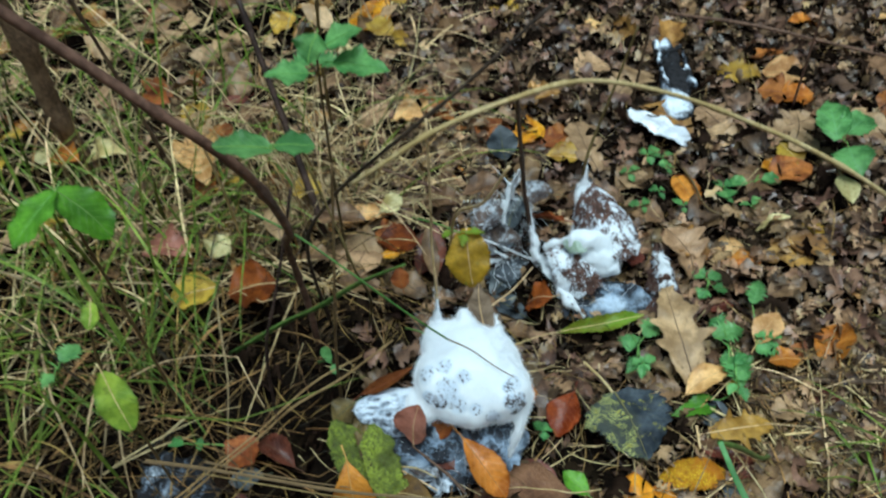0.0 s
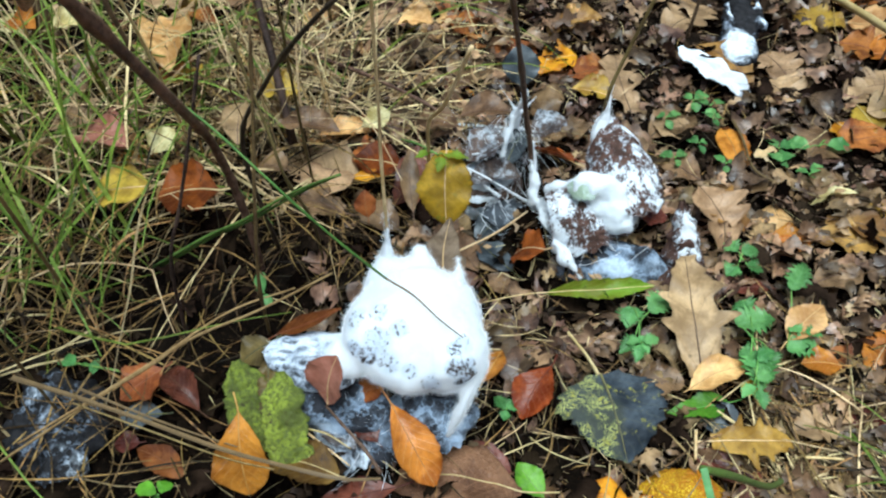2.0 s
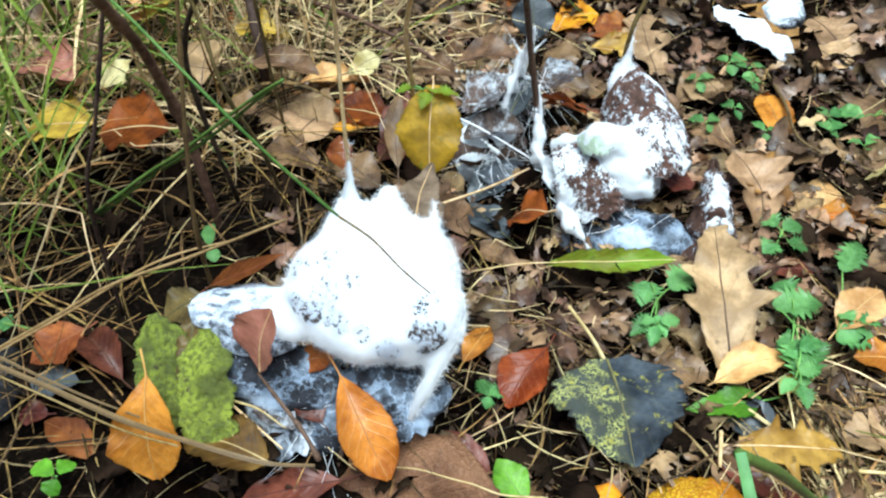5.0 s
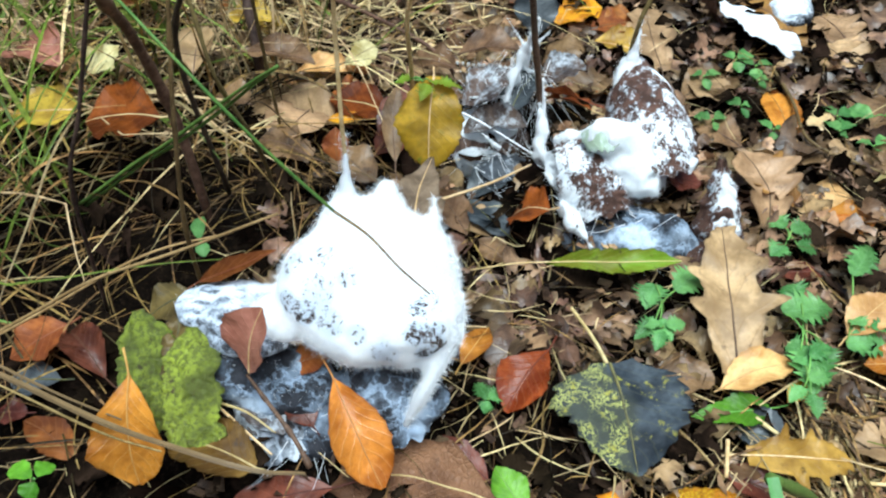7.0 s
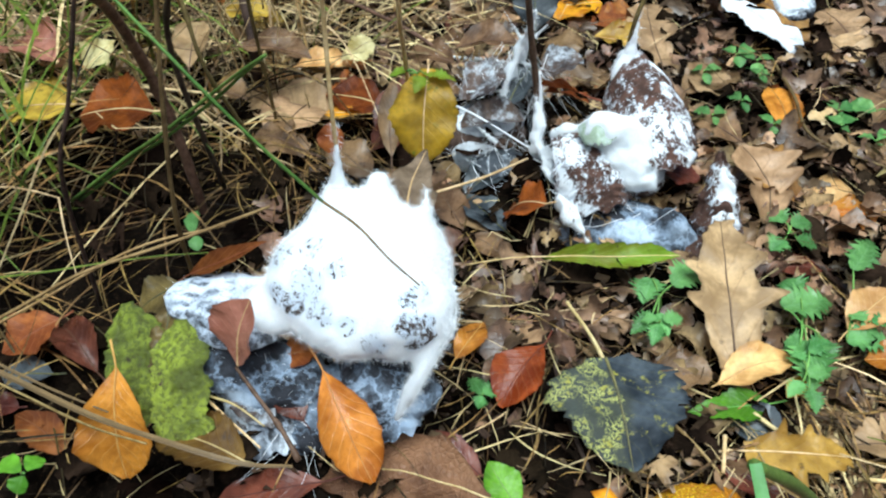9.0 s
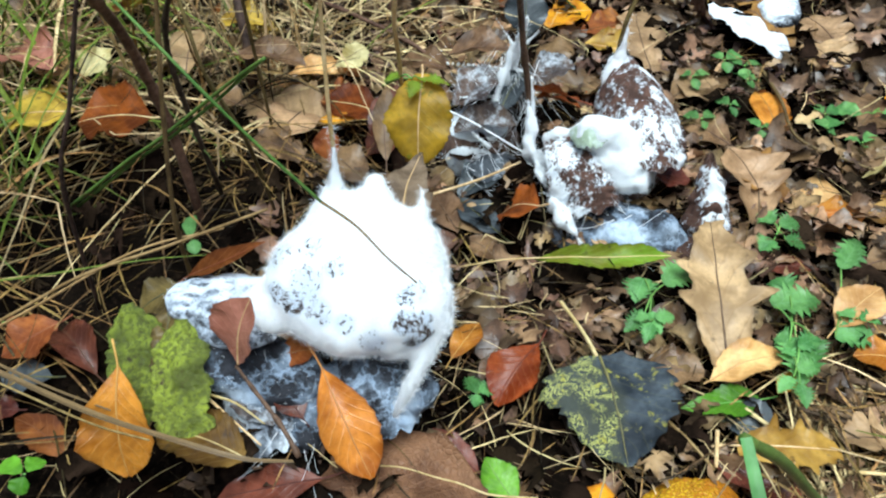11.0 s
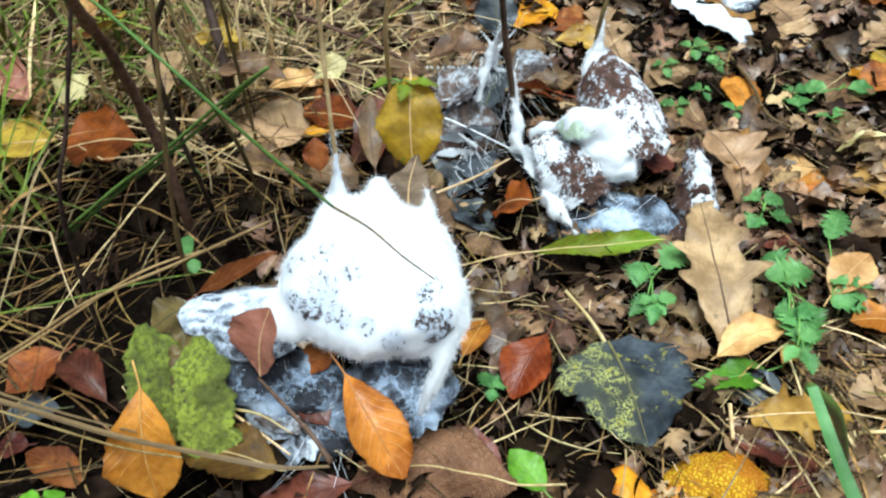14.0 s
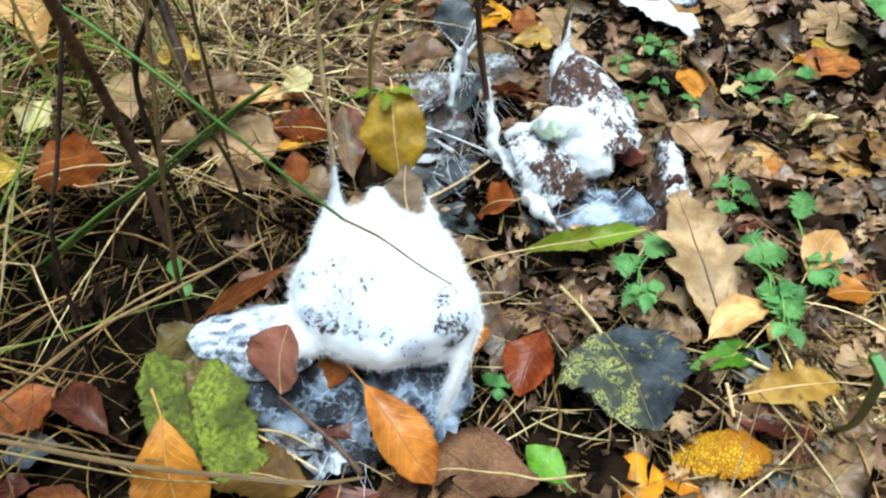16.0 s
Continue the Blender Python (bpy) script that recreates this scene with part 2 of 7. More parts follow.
LEAF = {
    "copper": leaf_material("copper_leaf", (0.47, 0.20, 0.14), (0.38, 0.14, 0.09), (0.42, 0.2, 0.12), 0.38, 0.1, value=0.1),
    "slate": leaf_material("slate_wet_leaf", (0.085, 0.095, 0.10), (0.030, 0.036, 0.042), (0.13, 0.14, 0.14), 0.36, 0.4, spot=(0.02, 0.02, 0.02), through_light=0.0, vein_show=0.25, value=0.3, sheen=0.4),
    "slateweb": leaf_material("slate_leaf_with_mould", (0.050, 0.056, 0.064), (0.016, 0.018, 0.022), (0.10, 0.11, 0.13), 0.4, 0.3, through_light=0.0, cover=0.5),
    "webbed": leaf_material("mould_dusted_leaf", (0.13, 0.085, 0.062), (0.06, 0.045, 0.043), (0.16, 0.11, 0.08), 0.4, 0.3, cover=0.85),
    "orange": leaf_material("orange_leaf", (0.68, 0.26, 0.036), (0.47, 0.14, 0.014), (0.78, 0.45, 0.15), 0.29, 0.35, spot=(0.36, 0.13, 0.02), value=0.2),
    "amber": leaf_material("amber_leaf", (0.80, 0.36, 0.012), (0.60, 0.19, 0.008), (0.75, 0.42, 0.06), 0.36, 0.1),
    "rust": leaf_material("rust_leaf", (0.42, 0.145, 0.03), (0.24, 0.066, 0.016), (0.5, 0.22, 0.08), 0.5, 0.3, sheen=0.25),
    "red": leaf_material("red_leaf", (0.46, 0.11, 0.024), (0.28, 0.052, 0.012), (0.5, 0.2, 0.07), 0.28, 0.25, value=0.25),
    "maroon": leaf_material("maroon_leaf", (0.21, 0.062, 0.036), (0.10, 0.028, 0.018), (0.26, 0.1, 0.06), 0.3, 0.3),
    "brown": leaf_material("brown_leaf", (0.28, 0.165, 0.08), (0.15, 0.082, 0.038), (0.34, 0.21, 0.11), 0.34, 0.35, veins=11.0),
    "walnut": leaf_material("warm_brown_leaf", (0.28, 0.145, 0.072), (0.17, 0.08, 0.04), (0.36, 0.2, 0.11), 0.5, 0.35, veins=11.0, vein_show=0.4, sheen=0.15, net=330.0, net_show=0.1, relief=0.0012),
    "tan": leaf_material("tan_leaf", (0.57, 0.365, 0.185), (0.43, 0.262, 0.125), (0.26, 0.15, 0.07), 0.48, 0.25, veins=5.0, vein_show=0.32),
    "ochre": leaf_material("ochre_leaf", (0.46, 0.25, 0.06), (0.3, 0.14, 0.035), (0.5, 0.32, 0.12), 0.45, 0.3),
    "peach": leaf_material("peach_leaf", (0.86, 0.52, 0.20), (0.68, 0.34, 0.10), (0.8, 0.55, 0.28), 0.4, 0.15),
    "yellow": leaf_material("yellow_leaf", (0.58, 0.38, 0.045), (0.42, 0.24, 0.03), (0.62, 0.46, 0.1), 0.4, 0.35),
    "bronze": leaf_material("golden_brown_leaf", (0.58, 0.33, 0.06), (0.40, 0.20, 0.03), (0.5, 0.3, 0.08), 0.36, 0.35),
    "umber": leaf_material("dark_amber_brown_leaf", (0.23, 0.125, 0.026), (0.13, 0.062, 0.014), (0.3, 0.18, 0.06), 0.5, 0.6, sheen=0.15, relief=0.003),
    "russet": leaf_material("russet_leaf", (0.281, 0.075, 0.010), (0.144, 0.034, 0.006), (0.4, 0.15, 0.05), 0.42, 0.3, sheen=0.2, through_light=0.3),
    "lemon": leaf_material("lemon_green_leaf", (0.42, 0.52, 0.05), (0.28, 0.42, 0.04), (0.5, 0.55, 0.15), 0.45, 0.2, through_light=0.4),
    "gold": leaf_material("gold_leaf", (0.95, 0.56, 0.016), (0.74, 0.29, 0.010), (0.55, 0.20, 0.010), 0.5, 0.6, spot=(0.24, 0.10, 0.016), net=430.0, net_show=0.85, sheen=0.25, relief=0.004),
    "crust": leaf_material("crusted_leaf", (0.88, 0.89, 0.9), (0.74, 0.76, 0.8), (0.9, 0.9, 0.9), 0.7, 0.3, spot=(0.2, 0.11, 0.05), through_light=0.0),
    "mintgrey": leaf_material("pale_green_leaf", (0.42, 0.52, 0.36), (0.46, 0.56, 0.44), (0.6, 0.68, 0.55), 0.6, 0.3, spot=(0.3, 0.34, 0.26), cover=0.85),
    "drift": leaf_material("grey_brown_leaf", (0.27, 0.19, 0.12), (0.17, 0.115, 0.072), (0.4, 0.3, 0.2), 0.6, 0.25, through_light=0.0),
    "cream": leaf_material("cream_leaf", (0.78, 0.68, 0.34), (0.62, 0.48, 0.16), (0.8, 0.72, 0.45), 0.45, 0.2),
    "olive": leaf_material("olive_leaf", (0.15, 0.105, 0.032), (0.08, 0.055, 0.02), (0.28, 0.2, 0.08), 0.4, 0.3),
    "green": leaf_material("green_leaf", (0.16, 0.36, 0.022), (0.09, 0.23, 0.014), (0.3, 0.46, 0.12), 0.38, 0.1, through_light=0.25),
    "nettle": leaf_material("nettle_leaf", (0.20, 0.43, 0.12), (0.11, 0.28, 0.065), (0.26, 0.5, 0.22), 0.42, 0.05, through_light=0.25, veins=6.0, vein_show=0.4),
    "bright": leaf_material("bright_green_leaf", (0.24, 0.46, 0.13), (0.13, 0.32, 0.08), (0.3, 0.52, 0.24), 0.4, 0.05, through_light=0.35),
    "lime": leaf_material("lime_leaf", (0.15, 0.25, 0.014), (0.19, 0.21, 0.012), (0.42, 0.44, 0.1), 0.5, 0.4, sheen=0.25),
    "moss": leaf_material("mossy_leaf", (0.25, 0.295, 0.03), (0.11, 0.13, 0.018), (0.09, 0.10, 0.02), 0.45, 0.9, spot=(0.045, 0.036, 0.014), grain=(0.075, 0.085, 0.016), through_light=0.1, vein_show=0.1, relief=0.003),
    "golden": leaf_material("golden_leaf", (0.73, 0.44, 0.03), (0.51, 0.30, 0.022), (0.42, 0.34, 0.08), 0.42, 0.7, spot=(0.24, 0.27, 0.03), through_light=0.4),
    "blade": leaf_material("fresh_blade", (0.28, 0.60, 0.20), (0.2, 0.48, 0.13), (0.3, 0.6, 0.2), 0.45, 0.0, through_light=0.45),
    "dark": leaf_material("blackened_leaf", (0.070, 0.082, 0.094), (0.024, 0.030, 0.038), (0.2, 0.19, 0.06), 0.55, 0.5, spot=(0.34, 0.31, 0.05), net=0.0, through_light=0.0, vein_show=0.08, value=0.1, sheen=0.1, mottle=(0.42, 0.42, 0.12)),
}
STALK_FREE = ("crust", "mintgrey", "moss", "webbed", "slateweb", "gold")
# Bottom layer: wet humus tone, lowered to paint in the shade of deep gaps.
LITTER = leaf_material("shaded_decayed_litter", (0.026, 0.016, 0.010), (0.007, 0.005, 0.0035), (0.035, 0.022, 0.014), 0.45, 0.4, island=True, value=1.2, through_light=0.0, sheen=0.0)
SCRAPS = leaf_material("leaf_scraps", (0.35, 0.22, 0.11), (0.16, 0.092, 0.044), (0.32, 0.22, 0.13), 0.36, 0.4, island=True, value=1.5, through_light=0.0, sheen=0.35)
WET = leaf_material("wet_litter", (0.24, 0.14, 0.082), (0.10, 0.056, 0.035), (0.18, 0.11, 0.07), 0.32, 0.4, island=True, value=1.4, through_light=0.0, sheen=0.4)
STRAW = stem_material("dry_straw", (0.27, 0.16, 0.050), (0.024, 0.014, 0.006), 0.5, island=True, value=1.9)
STRAW_LYING = stem_material("lying_straw", (0.42, 0.29, 0.12), (0.22, 0.14, 0.05), 0.6)
STRAW_PALE = stem_material("pale_dry_straw", (0.68, 0.52, 0.26), (0.32, 0.22, 0.10), 0.5, island=True, value=1.1)
STRAW_ONE = stem_material("dry_stalk", (0.76, 0.57, 0.30), (0.50, 0.34, 0.14), 0.5)
GRASS = stem_material("green_grass", (0.18, 0.235, 0.032), (0.075, 0.105, 0.013), 0.4, island=True, value=0.7)
GRASS_ONE = stem_material("green_blade", (0.13, 0.215, 0.045), (0.06, 0.12, 0.025), 0.4)
BARK_DARK = stem_material("blackened_bark", (0.085, 0.056, 0.040), (0.022, 0.015, 0.012), 0.5)
BARK = stem_material("dark_bark", (0.20, 0.12, 0.074), (0.07, 0.041, 0.026), 0.5)
TWIG = stem_material("olive_twig", (0.22, 0.16, 0.06), (0.11, 0.075, 0.03), 0.5)
DRY_BLADE, dt, db = nodes_of("dead_grass_blade")
dry_uv = dt.nodes.new("ShaderNodeSeparateXYZ")
dt.links.new(dt.nodes.new("ShaderNodeTexCoord").outputs["UV"], dry_uv.inputs[0])
dry_rib = math_node(dt, "ABSOLUTE", math_node(dt, "SUBTRACT", math_node(dt, "FRACT", math_node(dt, "MULTIPLY", dry_uv.outputs[0], 5.0)), 0.5))
dry_tone = mix(dt, smooth(dt, dry_rib, 0.1, 0.4), (0.26, 0.17, 0.075), (0.08, 0.052, 0.024))
dry_tone = mix(dt, math_node(dt, "MULTIPLY", smooth(dt, noise_of(dt, 60.0, 4.0), 0.45, 0.65), 0.7), dry_tone, (0.13, 0.085, 0.04))
dt.links.new(dry_tone, db.inputs["Base Color"])
db.inputs["Roughness"].default_value = 0.42
bump(dt, db, noise_of(dt, 300.0), 0.4, 0.0006)
CHIPS = stem_material("soil_crumbs", (0.13, 0.08, 0.045), (0.03, 0.018, 0.012), 0.6, island=True, value=1.2)
MOULD = mould_material("white_mould", (0.10, 0.072, 0.060), 0.405, 0.44, share=0.42, scale=360.0, glow=1.0, stretch=0.75, tint=(0.66, 0.72, 0.81))
MOULD_THIN = mould_material("thin_mould", (0.022, 0.020, 0.021), 0.40, 0.72, white=(0.78, 0.83, 0.88), tint=(0.34, 0.39, 0.48), scale=48.0, share=0.25, strands=0.14)
MOULD_VEIL = mould_material("mould_veil", (0.030, 0.031, 0.038), 0.33, 0.60, white=(0.54, 0.62, 0.73), tint=(0.25, 0.31, 0.40), scale=48.0, share=0.25, strands=0.12)
MOULD_WING = mould_material("drawn_mould", (0.085, 0.085, 0.095), 0.34, 0.56, white=(0.86, 0.90, 0.95), tint=(0.46, 0.52, 0.62), scale=260.0, share=0.4)
MOULD_PATCHY = mould_material("patchy_mould", (0.12, 0.064, 0.046), 0.45, 0.53, scale=150.0, share=0.45, glow=0.1, stretch=0.4)
MOULD_CLUMP = mould_material("clumped_mould", (0.12, 0.075, 0.055), 0.40, 0.48, white=(0.88, 0.90, 0.92), tint=(0.70, 0.76, 0.80), scale=210.0, share=0.45, glow=0.7)
FLUFF, ft, fb = nodes_of("mould_fluff")
fb.inputs["Base Color"].default_value = (0.9, 0.91, 0.92, 1)
fb.inputs["Roughness"].default_value = 0.7
ft.links.new(mix(ft, noise_of(ft, 120.0), (0.8, 0.82, 0.85), (0.94, 0.94, 0.94)), fb.inputs["Base Color"])

SOIL, st, sb = nodes_of("shaded_wet_soil")
s1 = noise_of(st, 35.0, 5.0, 0.6)
s2 = noise_of(st, 240.0, 6.0, 0.7)
# Wet dark soil near by, blackened further: shade between leaves is in this colour.
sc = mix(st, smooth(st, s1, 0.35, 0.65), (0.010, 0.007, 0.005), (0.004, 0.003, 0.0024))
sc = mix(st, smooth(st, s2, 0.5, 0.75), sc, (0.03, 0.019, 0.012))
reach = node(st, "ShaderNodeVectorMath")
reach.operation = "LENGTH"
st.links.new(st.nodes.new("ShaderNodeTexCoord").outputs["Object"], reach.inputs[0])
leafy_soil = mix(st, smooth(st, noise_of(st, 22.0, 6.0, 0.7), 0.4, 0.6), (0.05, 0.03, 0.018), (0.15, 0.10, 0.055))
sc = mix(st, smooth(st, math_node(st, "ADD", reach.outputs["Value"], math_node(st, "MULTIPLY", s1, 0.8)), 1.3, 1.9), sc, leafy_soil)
st.links.new(sc, sb.inputs["Base Color"])
st.links.new(math_node(st, "ADD", math_node(st, "MULTIPLY", s2, 0.5), 0.25), sb.inputs["Roughness"])
sb.inputs["Specular IOR Level"].default_value = 0.0
bump(st, sb, math_node(st, "ADD", s1, s2), 0.8, 0.004)


# ---- helpers for shapes ----
def height(x, y):
    """The forest floor: nearly level, with a low heap under each growth of mould."""
    h = 0.058 * math.exp(-(((x + 0.06) / 0.075) ** 2 + ((y + 0.18) / 0.065) ** 2))
    h += 0.025 * math.exp(-(((x - 0.06) / 0.06) ** 2 + ((y - 0.07) / 0.06) ** 2))
    h += 0.030 * math.exp(-(((x - 0.0) / 0.055) ** 2 + ((y - 0.145) / 0.045) ** 2))
    h += 0.022 * math.exp(-(((x + 0.2) / 0.1) ** 2 + ((y - 0.02) / 0.14) ** 2))
    h -= 0.055 * math.exp(-(((x + 0.145) / 0.05) ** 2 + ((y + 0.055) / 0.045) ** 2))
    return h


def mesh_of(name, verts, faces, material=None, uvs=None, flat=False):
    me = bpy.data.meshes.new(name)
    me.from_pydata([tuple(v) for v in verts], [], faces)
    if uvs is not None:
        layer = me.uv_layers.new(name="UVMap")
        index = np.empty(len(me.loops), dtype=np.int32)
        me.loops.foreach_get("vertex_index", index)
        layer.data.foreach_set("uv", np.asarray(uvs, dtype=np.float32)[index].ravel())
    if material is not None:
        me.materials.append(material)
    if not flat:
        me.polygons.foreach_set("use_smooth", [True] * len(me.polygons))
    me.update()
    return me


def part(name, me, parent=None, label="", material=None):
    ob = new(name, me)
    if material is not None:
        me.materials.append(material)
    if parent is not None:
        ob.parent = parent
    if label:
        ob["label"] = label
    return ob


def spline(points, count):
    """Catmull-Rom through the points."""
    p = [Vector(q) for q in points]
    p = [p[0] * 2 - p[1]] + p + [p[-1] * 2 - p[-2]]
    out = []
    spans = len(p) - 3
    for i in range(count + 1):
        s = i / count * spans
        k = min(int(s), spans - 1)
        f = s - k
        a, b, c, d = p[k:k + 4]
        out.append(0.5 * (2 * b + (c - a) * f + (2 * a - 5 * b + 4 * c - d) * f * f + (3 * b - a - 3 * c + d) * f ** 3))
    return out


def tube(points, r0, r1, count=24, sides=8, knots=0, seed=0, flare=None):
    """Verts and faces of a tapered stem along a curve; knots: how often it thickens a little."""
    path = spline(points, count) if len(points) > 1 else points
    rng = random.Random(seed)
    verts, faces = [], []
    side = None
    for i, c in enumerate(path):
        ahead = (path[min(i + 1, len(path) - 1)] - path[max(i - 1, 0)]).normalized()
        if side is None:
            side = ahead.orthogonal().normalized()
        side = (side - ahead * side.dot(ahead)).normalized()
        other = ahead.cross(side)
        f = i / (len(path) - 1)
        r = flare(f) if flare else r0 + (r1 - r0) * f
        r *= 1 + rng.uniform(-0.08, 0.08)
        if knots and i % max(2, count // knots) == 0 and 0 < i < len(path) - 1:
            r *= 1.35
        for k in range(sides):
            a = 2 * math.pi * k / sides
            verts.append(c + (side * math.cos(a) + other * math.sin(a)) * r)
    n = len(path)
    for i in range(n - 1):
        for k in range(sides):
            k2 = (k + 1) % sides
            faces.append((i * sides + k, i * sides + k2, (i + 1) * sides + k2, (i + 1) * sides + k))
    faces.append(tuple(reversed(range(sides))))
    faces.append(tuple(range((n - 1) * sides, n * sides)))
    return verts, faces


def outline(kind, u, side=1):
    """Half width of a leaf, 0 to 1, at u from stalk to tip."""
    if kind == "oak":
        body = math.sin(math.pi * min(1, u ** 1.15 * 0.95 + 0.05)) ** 0.6
        k = 3.3 * u + 0.12 + 0.17 * side + 0.13 * math.sin(7.3 * u + 2.6 * side)
        lobe = abs(math.sin(math.pi * k)) ** 0.5
        depth = (0.56 + 0.26 * math.sin(5.3 * int(k) + 2.1 * side)) * (1 - 0.35 * u)
        return body * (1 - depth + depth * lobe) if u < 0.93 else body * 0.9
    if kind == "lobed":
        stem_side = (0.60 - 0.12 * u) * math.sin(math.pi * min(1.0, 0.06 + 0.94 * u)) ** 0.5
        lobes = max(w * math.exp(-abs((u - p - 0.035 * side) / 0.075) ** 2.4) for p, w in ((0.13, 0.42), (0.34, 1.0 if side > 0 else 0.86), (0.60, 0.72 if side > 0 else 0.80), (0.82, 0.44), (0.95, 0.26)))
        return max(stem_side, lobes)
    if kind == "aspen":
        return math.sin(math.pi * u ** 0.62) ** 0.7 * (0.94 + 0.12 * (9 * u % 1.0 - 0.5))
    if kind == "birch":
        return math.sin(math.pi * u ** 0.62) ** 0.9 * (0.94 + 0.12 * (9 * u % 1.0 - 0.5))
    if kind == "nettle":
        return math.sin(math.pi * u ** 0.6) ** 0.9 * (0.80 + 0.58 * (0.5 - 7 * u % 1.0))
    if kind == "block":
        return min(1.0, (4 * u) ** 0.5, (6 * (1 - u)) ** 0.5) * (0.86 + 0.10 * math.sin(2.2 * int(9 * u) + side) + 0.08 * math.sin(5.1 * int(17 * u + 0.5 * side)))
    if kind == "hazel":
        return math.sin(math.pi * u ** 0.9) ** 0.55 * (0.96 + 0.07 * (11 * u % 1.0 - 0.5))
    if kind == "round":
        return math.sin(math.pi * u) ** 0.55
    if kind == "wedge":
        return min(1.0, (u + 0.3) * 2.2) * (1 - u ** 1.6) ** 0.9
    if kind == "copperbeech":
        return math.sin(math.pi * u ** 1.22) ** 0.72 * (0.985 + 0.02 * math.cos(2 * math.pi * 8 * u))
    if kind == "lance":
        return math.sin(math.pi * u ** 1.15) ** 0.8 * (0.9 + 0.18 * (10 * u % 1.0 - 0.5) + 0.08 * math.sin(11 * u + side))
    return math.sin(math.pi * u ** 0.92) ** 0.82 * (0.985 + 0.02 * math.cos(2 * math.pi * 8 * u))


def blade(kind, length, width, arch=0.06, cup=0.12, seed=0, nu=52, nv=10, crumple=0.03, tear=0.0):
    """Verts, faces and UVs of a leaf along +y from its stalk at the origin, face up."""
    rng = random.Random(seed)
    phase = rng.uniform(0, 50)
    bend = rng.uniform(-0.05, 0.05)
    verts, faces, uvs = [], [], []
    ribs = {"oak": 5, "lobed": 5, "hazel": 8}.get(kind, 8)
    for i in range(nu + 1):
        u = i / nu
        for j in range(nv + 1):
            v = 2 * j / nv - 1
            half = outline(kind, min(max(u, 0.012), 0.988), 1 if v >= 0 else -1) * width / 2
            edge = half * (1 + (0.14 + 2.0 * max(0.0, crumple - 0.05)) * noise.noise((u * 4 + phase, v * 2, 3.0)) + 0.06 * noise.noise((u * 17 + phase, v * 2, 7.0)))
            x = v * edge + bend * length * math.sin(math.pi * u)
            y = u * length + abs(v) * half * {"oak": 0.38, "lobed": 0.42}.get(kind, 0.12) * (1 - u) * (1 if 0 < i < nu else 0)
            z = arch * length * 4 * u * (1 - u) + cup * abs(v) ** 1.6 * half * 1.6
            z += 0.10 * half * math.sin(2 * math.pi * 2.3 * u + phase + (2.0 if v > 0 else 0.0)) * abs(v) ** 2.5
            z += crumple * length * noise.noise((x * 60 + phase, y * 60, 0.0)) * (0.4 + abs(v))
            z += 0.004 * width * math.cos(2 * math.pi * ribs * (u - 0.25 * abs(v))) * min(1, 3 * abs(v))
            if kind == "block":
                z += 0.0022 * noise.noise((x * 240, y * 240, phase))
                x += 0.0010 * noise.noise((x * 300, y * 300, phase + 9))
            verts.append((x, y, z))
            uvs.append((j / nv, u))
    w = nv + 1
    for i in range(nu):
        for j in range(nv):
            if tear and rng.random() < tear and (j in (0, nv - 1)):
                continue
            faces.append((i * w + j, i * w + j + 1, (i + 1) * w + j + 1, (i + 1) * w + j))
    return verts, faces, uvs


SPOTS = []
NAMES = {"beech": "beech_leaf", "lobed": "oak_leaf", "oak": "oak_leaf", "hazel": "hazel_leaf", "block": "decayed_leaf", "aspen": "aspen_leaf", "birch": "birch_leaf",
         "lance": "willow_leaf", "wedge": "leaf", "copperbeech": "beech_leaf", "nettle": "nettle_leaf", "round": "round_leaf"}


def between(b, t, roll=0.0):
    """The pose whose +y axis runs from b to t, face up, rolled about it."""
    b, t = Vector(b), Vector(t)
    y = (t - b).normalized()
    x = y.cross(Vector((0, 0, 1)))
    x = x.normalized() if x.length > 1e-4 else Vector((1, 0, 0))
    z = x.cross(y)
    m = Matrix((x, y, z)).transposed().to_4x4()
    m.translation = b
    return m @ pose(0, 0, 0, 0, roll, 0)


def leaf(kind, base, tip, width, colour, label, roll=0, arch=0.06, cup=0.12, stalk=0.25, group="fallen leaves", parent=None, tear=0.0, crumple=0.042):
    """One leaf as a thing: its blade, with the midrib and stalk as a part."""
    length = (Vector(tip) - Vector(base)).length
    seed = int(abs(base[0]) * 7919 + abs(base[1]) * 3571 + length * 9973) + 1
    nv = 22 if kind == "block" else 10
    v, f, uv = blade(kind, length, width, arch, cup, seed, nv=nv, crumple=crumple, tear=tear)
    name = NAMES[kind]
    ob = new(name if parent is None else "blade", mesh_of(name, v, f, LEAF[colour], uv))
    ob.matrix_basis = between(base, tip, roll) @ pose(0, 0, -0.45 * max(arch, 0) * length)
    if parent is None:
        tagged(ob, label if len(label.split()) > 4 else label + " on damp woodland litter", "leaf", group)
    else:
        ob.parent = parent
        ob.matrix_basis = Matrix.Translation(-parent.location) @ ob.matrix_basis
        ob["label"] = label
    mid = [Vector(v[i * (nv + 1) + nv // 2]) + Vector((0, 0, 0.0002)) for i in range(0, 53, 4)]
    if stalk:
        mid = [Vector((0.1 * stalk * length, -stalk * length, -0.04 * stalk * length)), Vector((0.02 * length * stalk, -stalk * length * 0.4, 0.0))] + mid
    if colour not in STALK_FREE:
        tv, tf = tube(mid, 0.0006 * (0.5 + width * 14), 0.0002, 30, 6)
        part("stalk", mesh_of("stalk", tv, tf, STALK.get(colour, STRAW_ONE)), ob)
    c = (Vector(base) + Vector(tip)) / 2
    SPOTS.append((c.x, c.y, 0.36 * length + 0.14 * width))
    return ob


